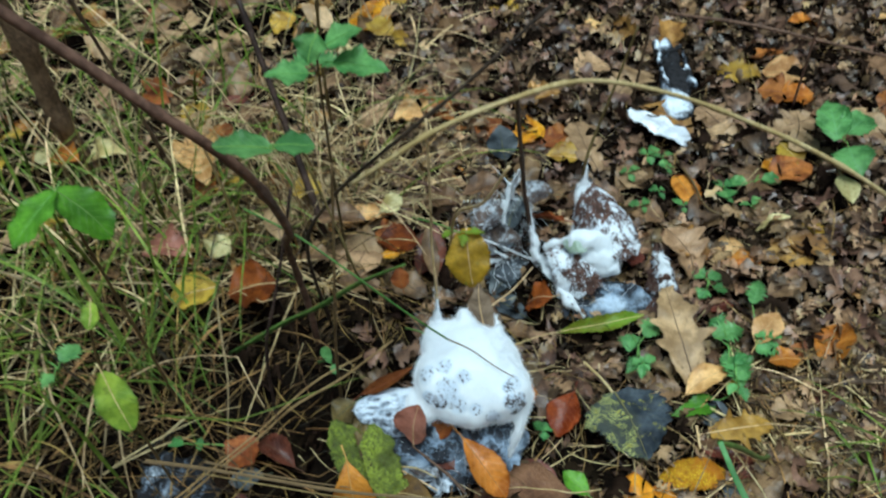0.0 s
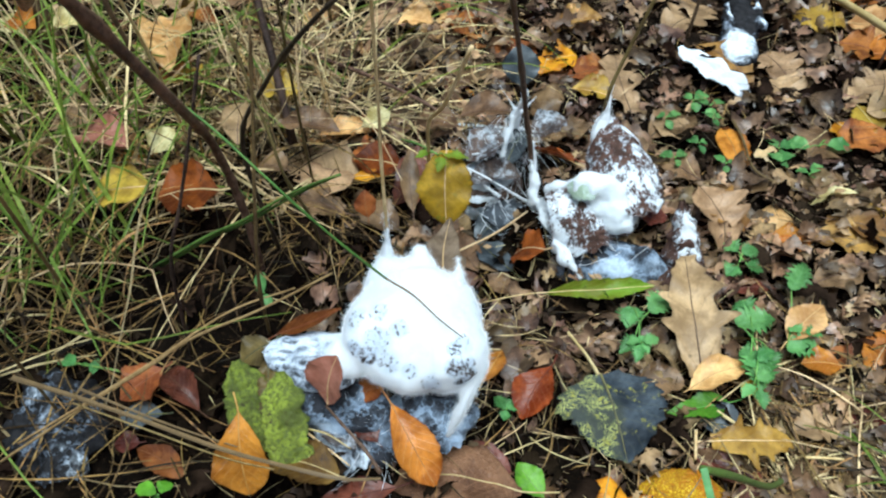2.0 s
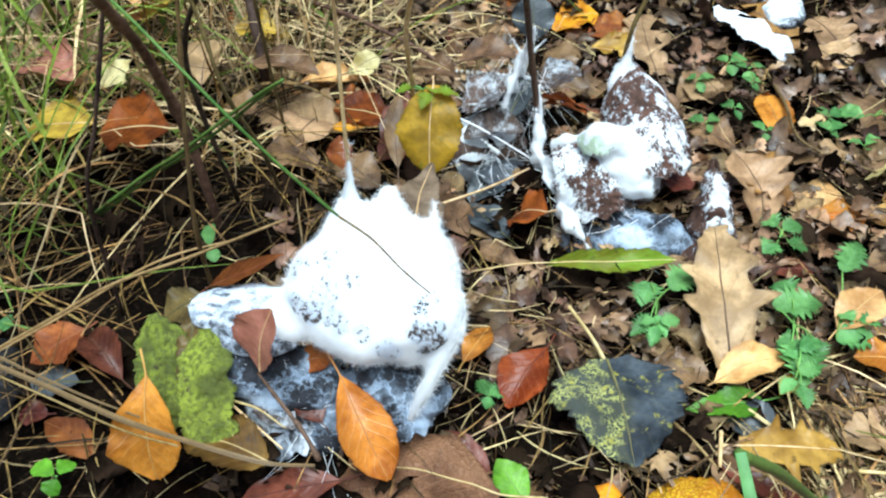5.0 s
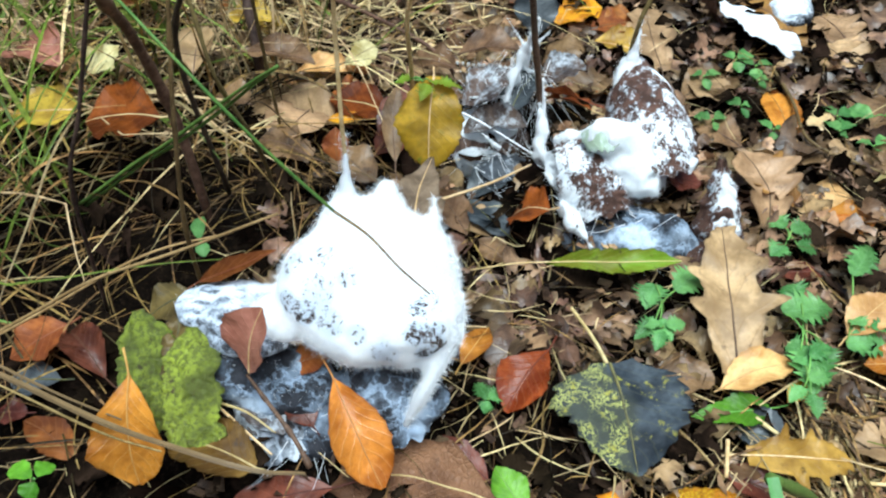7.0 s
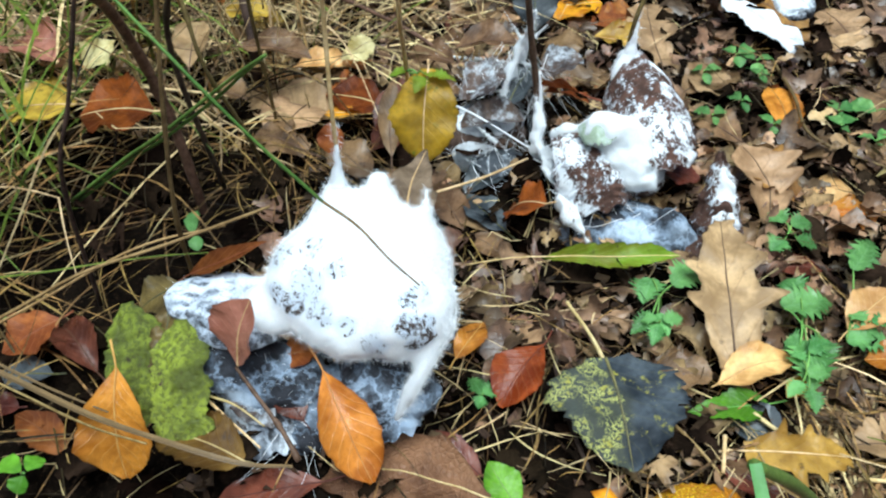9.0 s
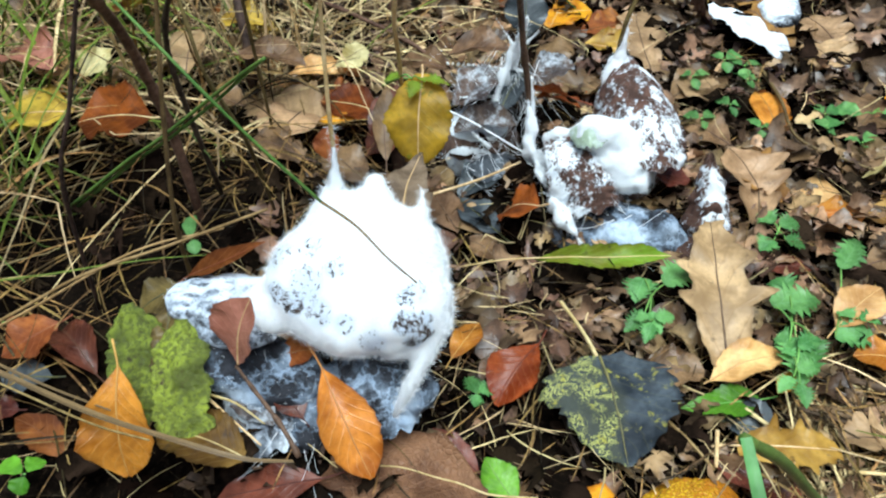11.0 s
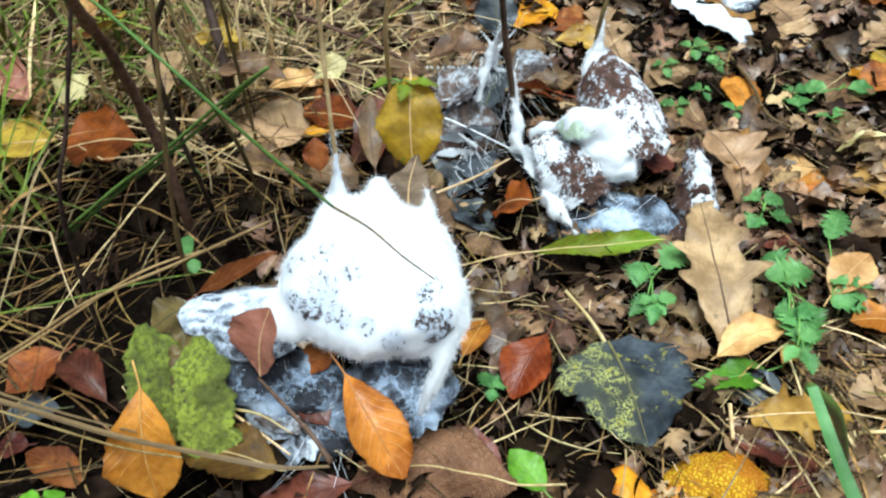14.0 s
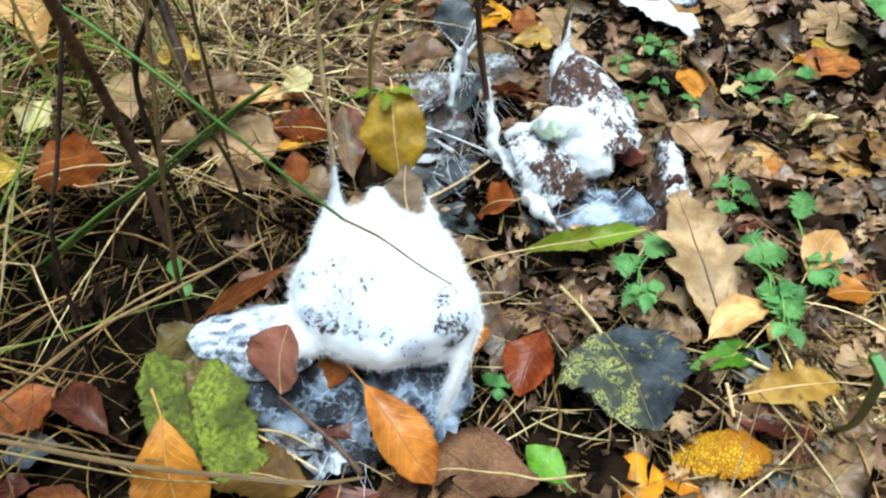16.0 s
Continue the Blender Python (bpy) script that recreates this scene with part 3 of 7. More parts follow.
STALK = {
    "orange": stem_material("orange_stalk", (0.6, 0.32, 0.1), (0.45, 0.2, 0.06)),
    "peach": stem_material("peach_stalk", (0.7, 0.45, 0.2), (0.5, 0.3, 0.12)),
    "maroon": stem_material("maroon_stalk", (0.14, 0.06, 0.04), (0.08, 0.03, 0.02)),
    "red": stem_material("red_stalk", (0.25, 0.09, 0.04), (0.15, 0.05, 0.02)),
    "rust": stem_material("rust_stalk", (0.3, 0.13, 0.05), (0.2, 0.07, 0.03)),
    "brown": stem_material("brown_stalk", (0.2, 0.13, 0.08), (0.1, 0.06, 0.04)),
    "green": stem_material("green_stalk", (0.25, 0.42, 0.1), (0.15, 0.3, 0.06)),
    "dark": stem_material("dark_stalk", (0.2, 0.18, 0.06), (0.08, 0.08, 0.05)),
}
STALK["nettle"] = STALK["bright"] = STALK["green"]
STALK["tan"] = STALK["ochre"] = STALK["brown"]
STALK["moss"] = STALK["olive"] = STALK["slate"] = STALK["dark"]


def stem(name, points, r0, r1, material, label, category, count=28, knots=0, sides=8):
    v, f = tube(points, r0, r1, count, sides, knots, len(label))
    return tagged(new(name, mesh_of(name, v, f, material)), label, category)


def branch(name, label, points, r0, r1, material):
    """A sapling or shoot: an empty at its foot, its stem, and leaves added later."""
    root = new(name)
    root.location = points[0]
    tagged(root, label, "plant", "green plants")
    v, f = tube([Vector(p) - Vector(points[0]) for p in points], r0, r1, 56, 8, 5, len(label))
    part("stem", mesh_of("stem", v, f, material), root)
    return root


def ribbed_blade(points, width, end, material, label, count=36):
    """A broad dead grass blade: a shallow trough with raised ribs that tapers and twists a little."""
    path = spline(points, count)
    verts, faces, uvs, across = [], [], [], 13
    for i, c in enumerate(path):
        ahead = (path[min(i + 1, count)] - path[max(i - 1, 0)]).normalized()
        side = ahead.cross(Vector((0.1, 0.35, 1.0))).normalized()
        up = side.cross(ahead)
        turn = 0.5 * noise.noise((i * 0.12, width * 900, 2.0))
        side, up = side * math.cos(turn) + up * math.sin(turn), up * math.cos(turn) - side * math.sin(turn)
        w = (width + (end - width) * i / count) / 2
        for k in range(across):
            q = 2 * k / (across - 1) - 1
            ragged = 1 + 0.10 * noise.noise((i * 0.3, q * 3, 5.0))
            verts.append(c + side * q * w * ragged + up * (w * 0.45 * q * q + (0.00022 if k % 2 else -0.00022)))
            uvs.append((k / (across - 1), i / count))
    for i in range(count):
        for k in range(across - 1):
            a = i * across + k
            faces.append((a, a + 1, a + across + 1, a + across))
    return tagged(new("long_grass", mesh_of("long_grass", verts, faces, material, uvs)), label, "grass")


def ribbon(name, points, width, material, label, count=28, side=(1, 0.2, 0)):
    """A grass blade: a folded, tapering ribbon along a curve."""
    path = spline(points, count)
    verts, faces = [], []
    for i, c in enumerate(path):
        ahead = (path[min(i + 1, count)] - path[max(i - 1, 0)]).normalized()
        s = Vector(side) - ahead * Vector(side).dot(ahead)
        s = s.normalized() * width / 2 * (1 - 0.3 * (i / count) ** 3)
        verts += [c - s, c + ahead.cross(s) * 0.35, c + s]
    for i in range(count):
        a = i * 3
        faces += [(a, a + 1, a + 4, a + 3), (a + 1, a + 2, a + 5, a + 4)]
    return tagged(new(name, mesh_of(name, verts, faces, material)), label, "grass")


# ---- ground ----
near = np.arange(-1.0, 1.3, 0.012)
far = np.array([1.4, 1.6, 1.9, 2.4, 3.2, 4.5, 7, 12, 20, 40])
gx = np.concatenate([-far[::-1] + 0.1, near, far])
gy = np.concatenate([-far[::-1] + 0.1, near, far + 0.0])
gv = [(x, y, height(x, y) + (0.006 * noise.noise((x * 22, y * 22, 0)) + 0.003 * noise.noise((x * 70, y * 70, 5)) - 0.003 if abs(x) < 1.4 and abs(y) < 1.4
      else 0.03 * noise.noise((x, y, 2)) - 0.01)) for y in gy for x in gx]
gw = len(gx)
gf = [(j * gw + i, j * gw + i + 1, (j + 1) * gw + i + 1, (j + 1) * gw + i) for j in range(len(gy) - 1) for i in range(gw - 1)]
ground = tagged(new("ground", mesh_of("ground", gv, gf, SOIL)), "dark wet woodland soil under the litter, gap shade in its colour", "ground", kind="structure")


# ---- white mould ----
def lump(name, balls, limbs, material, voxel=0.0022, rough=0.0025, smoothing=10, growth=None, seed=0, swell=0.0):
    """A grown mass: ellipsoids (centre, radii) and limbs (from, to, radius, radius) merged and softened into one skin."""
    bm = bmesh.new()
    for c, r in balls:
        bmesh.ops.create_icosphere(bm, subdivisions=4, radius=1.0, matrix=Matrix.Translation(c) @ Matrix.Diagonal((*r, 1)))
    for a, b, ra, rb in limbs:
        for i in range(12):
            f = i / 11
            bmesh.ops.create_icosphere(bm, subdivisions=2, radius=ra + (rb - ra) * f, matrix=Matrix.Translation(Vector(a).lerp(Vector(b), f)))
    me = bpy.data.meshes.new(name)
    bm.to_mesh(me)
    bm.free()
    ob = new(name, me)
    mod = ob.modifiers.new("skin", "REMESH")
    mod.mode, mod.voxel_size = "VOXEL", voxel
    soft = ob.modifiers.new("soft", "SMOOTH")
    soft.factor, soft.iterations = 0.5, smoothing
    made = bpy.data.meshes.new_from_object(ob.evaluated_get(bpy.context.evaluated_depsgraph_get()))
    made.name = name
    ob.modifiers.clear()
    ob.data = made
    bpy.data.meshes.remove(me)
    made.materials.clear()
    made.materials.append(material)
    made.polygons.foreach_set("use_smooth", [True] * len(made.polygons))
    normals = [v.normal.copy() for v in made.vertices]
    for v, n in zip(made.vertices, normals):
        p = v.co
        d = noise.noise(p * 55 + Vector((seed, 0, 0))) + 0.5 * noise.noise(p * 150 + Vector((0, seed, 0)))
        v.co = p + n * (rough * d + swell * noise.noise(p * 24 + Vector((0, 0, seed))))
    made.update()
    values = [growth(v.co, v.normal) if growth else 0.5 for v in made.vertices]
    made.attributes.new("growth", "FLOAT", "POINT").data.foreach_set("value", values)
    return ob


def fluff(me, count, length, seed, lean=0.5, keep=None, thick=0.00022):
    """Fine threads standing on a skin, as one mesh."""
    rng = random.Random(seed)
    polys = me.polygons
    verts, faces = [], []
    for _ in range(count):
        p = polys[rng.randrange(len(polys))]
        c = p.center
        if keep and not keep(c, p.normal):
            continue
        d = (p.normal + Vector((rng.gauss(0, lean), rng.gauss(0, lean), rng.gauss(0, lean)))).normalized()
        ln = length * rng.uniform(0.3, 1.2)
        s = d.orthogonal().normalized() * thick
        bend = Vector((rng.gauss(0, 0.3), rng.gauss(0, 0.3), rng.gauss(0, 0.3))) * ln
        c = c - d * ln * 0.2
        i = len(verts)
        verts += [c - s, c + s, c + d * ln * 0.6 - s * 0.7 + bend * 0.3, c + d * ln * 0.6 + s * 0.7 + bend * 0.3, c + d * ln + bend]
        faces += [(i, i + 1, i + 3, i + 2), (i + 2, i + 3, i + 4)]
    return mesh_of("fluff", verts, faces, FLUFF)


def pull(base, top, r, seed=0, low=0.0016):
    """A spike of mould drawn up along a stalk."""
    b, t = Vector(base), Vector(top)
    return tube([b, b.lerp(t, 0.5) + Vector((0.0006, 0, 0)), t], r, 0.001, 14, 10, 0, seed,
                flare=lambda f: low * (1 - 0.6 * f) + (r - low) * (1 - f) ** 2.6)


def spike(base, top, r, thing, seed=0, low=0.0016):
    """A ragged spike of mould, with its hairs, as a part of the growth."""
    v, f = pull(base, top, r, seed, low)
    v = [p + Vector((noise.noise(p * 300), noise.noise(p * 300 + Vector((9, 0, 0))), 0)) * r * 0.22 for p in v]
    me = mesh_of("spike", v, f, FLUFF)
    ob = part("spike", me, thing)
    tagged(part("fluff", fluff(me, 260, 0.004, seed + 41, lean=0.6, thick=0.00008), ob), kind="stuff")


def web_threads(hub, count, reach, seed, spread=(0, 2 * math.pi), thick=0.00022):
    """Fine threads running out from a hub to the litter around it, as one mesh."""
    rnd = random.Random(seed)
    verts, faces = [], []
    for _ in range(count):
        a = rnd.uniform(*spread)
        r = reach * rnd.uniform(0.4, 1.1)
        x, y = hub[0] + math.cos(a) * r, hub[1] + math.sin(a) * r
        end = Vector((x, y, height(x, y) + rnd.uniform(0.004, 0.014)))
        start = Vector(hub) + Vector((rnd.gauss(0, 0.010), rnd.gauss(0, 0.010), rnd.uniform(-0.025, 0.0)))
        middle = start.lerp(end, 0.5) + Vector((rnd.gauss(0, 0.002), rnd.gauss(0, 0.002), -rnd.uniform(0.0, 0.008)))
        v, f = tube([start, middle, end], thick * rnd.uniform(1.5, 4.0), thick * rnd.uniform(0.8, 1.6), 8, 4)
        k = len(verts)
        verts += v
        faces += [tuple(i + k for i in q) for q in f]
    return mesh_of("threads", verts, faces, FLUFF)


def near_to(p, centres):
    return max(math.exp(-(((p.x - c[0]) / c[3]) ** 2 + ((p.y - c[1]) / c[3]) ** 2 + ((p.z - c[2]) / c[3]) ** 2)) for c in centres)


def curled(ridge, halves, drops, material, side, ribs=10, nu=44, nv=26, growth=None, seed=0, rag=0.12, pleat=0.0009):
    """A stiff dead leaf bent over its midrib like a roof: the ridge, its half widths and how far its edges hang."""
    path = spline(ridge, nu)
    verts, faces, uvs = [], [], []
    for i, c in enumerate(path):
        u = i / nu
        ahead = (path[min(i + 1, nu)] - path[max(i - 1, 0)]).normalized()
        s = Vector(side) - ahead * Vector(side).dot(ahead)
        s.normalize()
        up = s.cross(ahead)
        if up.z < 0:
            up = -up
        k = u * (len(halves) - 1)
        a = min(int(k), len(halves) - 2)
        half = halves[a] + (halves[a + 1] - halves[a]) * (k - a)
        drop = drops[a] + (drops[a + 1] - drops[a]) * (k - a)
        for j in range(nv + 1):
            v = 2 * j / nv - 1
            edge = 1 + rag * noise.noise((u * 7 + seed, 3 * (v > 0), 1.0)) + 0.5 * rag * noise.noise((u * 23 + seed, 5 * (v > 0), 2.0))
            x = math.sin(v * 1.25) / math.sin(1.25) * half * edge
            z = -drop * (1 - math.cos(v * 1.25)) / (1 - math.cos(1.25))
            z += pleat * math.cos(2 * math.pi * ribs * (u - 0.22 * abs(v))) * min(1, 4 * abs(v)) + 0.0012 * noise.noise((u * 5 + seed, v * 3, 0.0))
            end = 0.004 * noise.noise((v * 4 + seed, 7.0, 0.0)) if i in (0, nu) else 0.0
            verts.append(c + s * x + up * z + ahead * end)
            uvs.append((j / nv, u))
    w = nv + 1
    for i in range(nu):
        for j in range(nv):
            faces.append((i * w + j, i * w + j + 1, (i + 1) * w + j + 1, (i + 1) * w + j))
    me = mesh_of("leaf", verts, faces, material, uvs)
    values = [growth(v.co, v.normal) if growth else 0.5 for v in me.vertices]
    me.attributes.new("growth", "FLOAT", "POINT").data.foreach_set("value", values)
    return me


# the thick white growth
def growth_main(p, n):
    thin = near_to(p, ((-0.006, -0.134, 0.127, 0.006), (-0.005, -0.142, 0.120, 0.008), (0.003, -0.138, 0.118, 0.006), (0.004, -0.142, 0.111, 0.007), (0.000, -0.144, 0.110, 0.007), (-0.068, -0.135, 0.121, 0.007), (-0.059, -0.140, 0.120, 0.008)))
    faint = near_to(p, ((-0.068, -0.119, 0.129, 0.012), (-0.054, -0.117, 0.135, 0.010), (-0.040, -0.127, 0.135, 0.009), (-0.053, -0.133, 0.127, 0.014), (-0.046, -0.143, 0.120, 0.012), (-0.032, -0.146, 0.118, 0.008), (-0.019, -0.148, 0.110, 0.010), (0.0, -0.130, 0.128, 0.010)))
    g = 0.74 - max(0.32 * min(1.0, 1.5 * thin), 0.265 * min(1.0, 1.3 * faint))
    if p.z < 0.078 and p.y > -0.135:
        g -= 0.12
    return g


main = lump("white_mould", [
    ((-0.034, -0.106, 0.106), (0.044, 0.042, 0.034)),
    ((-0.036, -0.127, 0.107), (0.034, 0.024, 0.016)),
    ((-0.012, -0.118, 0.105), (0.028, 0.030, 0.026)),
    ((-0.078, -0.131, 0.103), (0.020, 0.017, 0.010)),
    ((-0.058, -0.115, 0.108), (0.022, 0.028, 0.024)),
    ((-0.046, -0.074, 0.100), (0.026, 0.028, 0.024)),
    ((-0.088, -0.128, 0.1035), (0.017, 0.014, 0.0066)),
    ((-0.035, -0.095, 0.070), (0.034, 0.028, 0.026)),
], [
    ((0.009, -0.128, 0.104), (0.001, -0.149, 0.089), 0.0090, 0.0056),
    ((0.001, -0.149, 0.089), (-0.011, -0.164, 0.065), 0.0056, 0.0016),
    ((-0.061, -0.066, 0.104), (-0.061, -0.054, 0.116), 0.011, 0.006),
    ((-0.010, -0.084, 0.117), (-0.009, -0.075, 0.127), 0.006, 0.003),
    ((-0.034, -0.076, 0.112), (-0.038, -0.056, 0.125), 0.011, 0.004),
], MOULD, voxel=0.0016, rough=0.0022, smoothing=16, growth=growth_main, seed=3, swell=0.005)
for v in main.data.vertices:
    if v.co.z < 0.099 and not (v.co.x > -0.014 and v.co.y < -0.132) and v.co.x > -0.09:
        v.co.z = 0.099 - (0.099 - v.co.z) * 0.45
main.data.update()
tagged(main, "thick fluffy white mould draped over leaf litter", "mould")
tagged(part("fluff", fluff(main.data, 34000, 0.0038, 5, lean=0.9, keep=lambda c, n: (c.z > 0.080 or (c.y < -0.14 and c.x > -0.02)) and growth_main(c, n) > 0.64, thick=0.00008), main), kind="stuff")
tagged(part("fringe", fluff(main.data, 7000, 0.0036, 21, lean=0.7, keep=lambda c, n: 0.086 < c.z < 0.103 and n.z < 0.1 and n.y < 0.2 and c.x > -0.09, thick=0.00009), main), kind="stuff")
for b, t, r, low in (((-0.061, -0.055, 0.112), (-0.058, -0.056, 0.160), 0.0060, 0.0016), ((-0.010, -0.075, 0.124), (-0.011, -0.064, 0.130), 0.0045, 0.0006)):
    spike(b, t, r, main, 1, low)

def growth_wing(p, n):
    streak = noise.noise((p.x * 130, p.y * 380, p.z * 300))
    return 0.52 + 4.0 * (p.y + 0.131) + 1.6 * max(0.0, p.x + 0.100) + 0.12 * streak + 0.10 * noise.noise(p * 90)


wing = lump("wing", [((-0.092, -0.131, 0.1035), (0.026, 0.018, 0.0076)), ((-0.111, -0.130, 0.1022), (0.019, 0.0150, 0.0054)), ((-0.090, -0.143, 0.0985), (0.022, 0.011, 0.0060))],
            [((-0.118, -0.129, 0.101), (-0.132, -0.129, 0.099), 0.0050, 0.0018)], MOULD_WING, voxel=0.0014, rough=0.0022, smoothing=10, growth=growth_wing, seed=41)
wing.parent = main
wing["label"] = "thin bluish-white mould drawn over a leaf"
tagged(part("fluff", fluff(wing.data, 2600, 0.0030, 43, lean=0.8, keep=lambda c, n: growth_wing(c, n) > 0.55, thick=0.00007), main), kind="stuff")

web = lump("thin_mould", [((-0.060, -0.156, 0.056), (0.044, 0.024, 0.012)), ((-0.02, -0.142, 0.066), (0.03, 0.020, 0.014)), ((-0.098, -0.150, 0.082), (0.030, 0.020, 0.012)), ((-0.076, -0.150, 0.074), (0.03, 0.020, 0.013))], [],
           MOULD_VEIL, rough=0.0035, smoothing=6, growth=lambda p, n: 0.24 + 0.18 * noise.noise(p * 70) + 0.32 * near_to(p, ((-0.055, -0.150, 0.07, 0.022), (-0.015, -0.155, 0.075, 0.028), (-0.085, -0.165, 0.080, 0.016), (-0.110, -0.155, 0.092, 0.016), (-0.06, -0.185, 0.06, 0.012))), seed=8)
tagged(web, "thin bluish-white mould web over dark wet litter", "mould")
part("leaf", curled([(-0.030, -0.136, 0.090), (-0.017, -0.152, 0.084), (-0.006, -0.168, 0.064)], (0.012, 0.020, 0.015), (0.004, 0.012, 0.010), MOULD_VEIL, (1, 0.7, 0), 8, seed=23,
                    growth=lambda p, n: 0.40 + 0.20 * noise.noise(p * 60)), web, "brown leaf under a veil of white mould")
part("leaf", curled([(-0.086, -0.150, 0.088), (-0.073, -0.166, 0.078), (-0.060, -0.184, 0.062)], (0.012, 0.020, 0.014), (0.004, 0.014, 0.012), MOULD_THIN, (1, 0.6, 0.1), 8, seed=24,
                    growth=lambda p, n: 0.50 + 0.14 * noise.noise(p * 55)), web, "black wet leaf under a web of white mould")
tagged(part("fluff", fluff(web.data, 900, 0.004, 6, lean=1.5, thick=0.00008), web), kind="stuff")

# the patchy growth over brown leaves
second = lump("patchy_mould", [
    ((0.103, 0.098, 0.036), (0.030, 0.038, 0.030)),
    ((0.085, 0.071, 0.072), (0.020, 0.012, 0.014)),
    ((0.092, 0.071, 0.065), (0.026, 0.013, 0.014)),
    ((0.099, 0.062, 0.056), (0.023, 0.011, 0.013)),
    ((0.102, 0.055, 0.048), (0.018, 0.009, 0.010)),
], [
    ((0.093, 0.122, 0.076), (0.092, 0.134, 0.090), 0.010, 0.006),
], MOULD_CLUMP, voxel=0.0015, rough=0.0038, smoothing=12, growth=lambda p, n: 0.65 + 0.12 * noise.noise(p * 70) - 0.36 * near_to(p, ((0.124, 0.056, 0.068, 0.008), (0.117, 0.054, 0.064, 0.006), (0.132, 0.06, 0.062, 0.006))) - (0.3 if p.z < 0.036 else 0.0), seed=12)
tagged(second, "patchy white mould over a heap of brown leaves", "mould")
tagged(part("fluff", fluff(second.data, 9000, 0.0034, 7, lean=0.9, keep=lambda c, n: c.z > 0.036, thick=0.00008), second), kind="stuff")
part("leaf", curled([(0.096, 0.139, 0.092), (0.103, 0.116, 0.093), (0.111, 0.091, 0.086), (0.119, 0.068, 0.071), (0.123, 0.057, 0.058)], (0.009, 0.024, 0.033, 0.031, 0.022), (0.005, 0.022, 0.036, 0.030, 0.016), MOULD_PATCHY, (1, 0.12, 0), 11, seed=4,
                    growth=lambda p, n: 0.425 + 0.15 * near_to(p, ((0.138, 0.112, 0.078, 0.012), (0.134, 0.085, 0.076, 0.013), (0.122, 0.102, 0.091, 0.009), (0.113, 0.125, 0.088, 0.007), (0.116, 0.074, 0.080, 0.013), (0.112, 0.062, 0.070, 0.011), (0.140, 0.072, 0.058, 0.012), (0.093, 0.136, 0.087, 0.007), (0.100, 0.078, 0.088, 0.012)))),
     second, "ribbed dark brown leaf flecked with white mould")
part("leaf", curled([(0.058, 0.084, 0.062), (0.071, 0.062, 0.066), (0.084, 0.044, 0.056), (0.092, 0.034, 0.040)], (0.014, 0.024, 0.027, 0.022), (0.006, 0.014, 0.020, 0.016), MOULD_PATCHY, (1, 0.55, 0.1), 12, seed=9, pleat=0.0013,
                    growth=lambda p, n: 0.425 + 0.17 * near_to(p, ((0.062, 0.062, 0.060, 0.011), (0.054, 0.066, 0.052, 0.012), (0.062, 0.046, 0.044, 0.011), (0.092, 0.056, 0.064, 0.011), (0.072, 0.036, 0.036, 0.009)))),
     second, "curved brown leaf with pale ribs under the mould")
legs = lump("strand", [((0.044, 0.082, 0.036), (0.007, 0.007, 0.012)), ((0.052, 0.072, 0.050), (0.008, 0.006, 0.005)), ((0.050, 0.062, 0.046), (0.009, 0.010, 0.003)), ((0.066, 0.042, 0.038), (0.013, 0.008, 0.0034)), ((0.060, 0.046, 0.036), (0.006, 0.012, 0.006)), ((0.041, 0.072, 0.048), (0.009, 0.004, 0.009))], [
    ((0.039, 0.074, 0.053), (0.045, 0.060, 0.046), 0.0046, 0.0030), ((0.045, 0.060, 0.046), (0.0585, 0.040, 0.039), 0.0030, 0.0040), ((0.0585, 0.040, 0.039), (0.068, 0.026, 0.035), 0.0040, 0.0034), ((0.068, 0.026, 0.035), (0.080, 0.012, 0.026), 0.0034, 0.0020),
    ((0.042, 0.082, 0.032), (0.040, 0.064, 0.020), 0.006, 0.003), ((0.050, 0.082, 0.056), (0.068, 0.080, 0.068), 0.003, 0.003),
    ((0.039, 0.074, 0.053), (0.033, 0.092, 0.080), 0.0044, 0.0024), ((0.060, 0.042, 0.037), (0.074, 0.044, 0.046), 0.005, 0.003),
], MOULD_CLUMP, voxel=0.0012, rough=0.0050, smoothing=5, growth=lambda p, n: 0.58 + 0.22 * noise.noise(p * 90), seed=17)
legs.parent = second
legs["label"] = "thick white mould strands reaching to the litter"
tagged(part("fluff", fluff(legs.data, 2600, 0.0032, 27, lean=0.8, thick=0.00008), second), kind="stuff")
for b, t, r in (((0.092, 0.133, 0.082), (0.095, 0.140, 0.126), 0.0085), ((0.037, 0.094, 0.058), (0.034, 0.098, 0.096), 0.0034)):
    spike(b, t, r, second, 2)
skirt = lump("thin_mould", [((0.108, 0.040, 0.014), (0.046, 0.024, 0.018)), ((0.088, 0.034, 0.014), (0.03, 0.016, 0.014)), ((0.130, 0.040, 0.022), (0.014, 0.012, 0.016))], [], MOULD_VEIL, voxel=0.0018, rough=0.0025, smoothing=10,
             growth=lambda p, n: 0.40 + 0.22 * noise.noise((p.x * 70, p.y * 70, p.z * 25)) + 0.12 * near_to(p, ((0.11, 0.025, 0.028, 0.02), (0.132, 0.03, 0.03, 0.012), (0.09, 0.02, 0.025, 0.01))), seed=15)
tagged(skirt, "thin bluish mould web at the foot of the heap", "mould")
tagged(part("threads", web_threads((0.10, 0.040, 0.046), 34, 0.045, 11, thick=0.00006), skirt), kind="stuff")
knob = lump("mouldy_leaf_tip", [((0.162, 0.046, 0.026), (0.012, 0.008, 0.024)), ((0.160, 0.034, 0.010), (0.028, 0.016, 0.010))], [], MOULD_PATCHY, voxel=0.0016, rough=0.003, smoothing=6, growth=lambda p, n: 0.38 + 0.14 * noise.noise(p * 110), seed=20)
tagged(knob, "small upright brown leaf tip crusted with white mould", "mould")
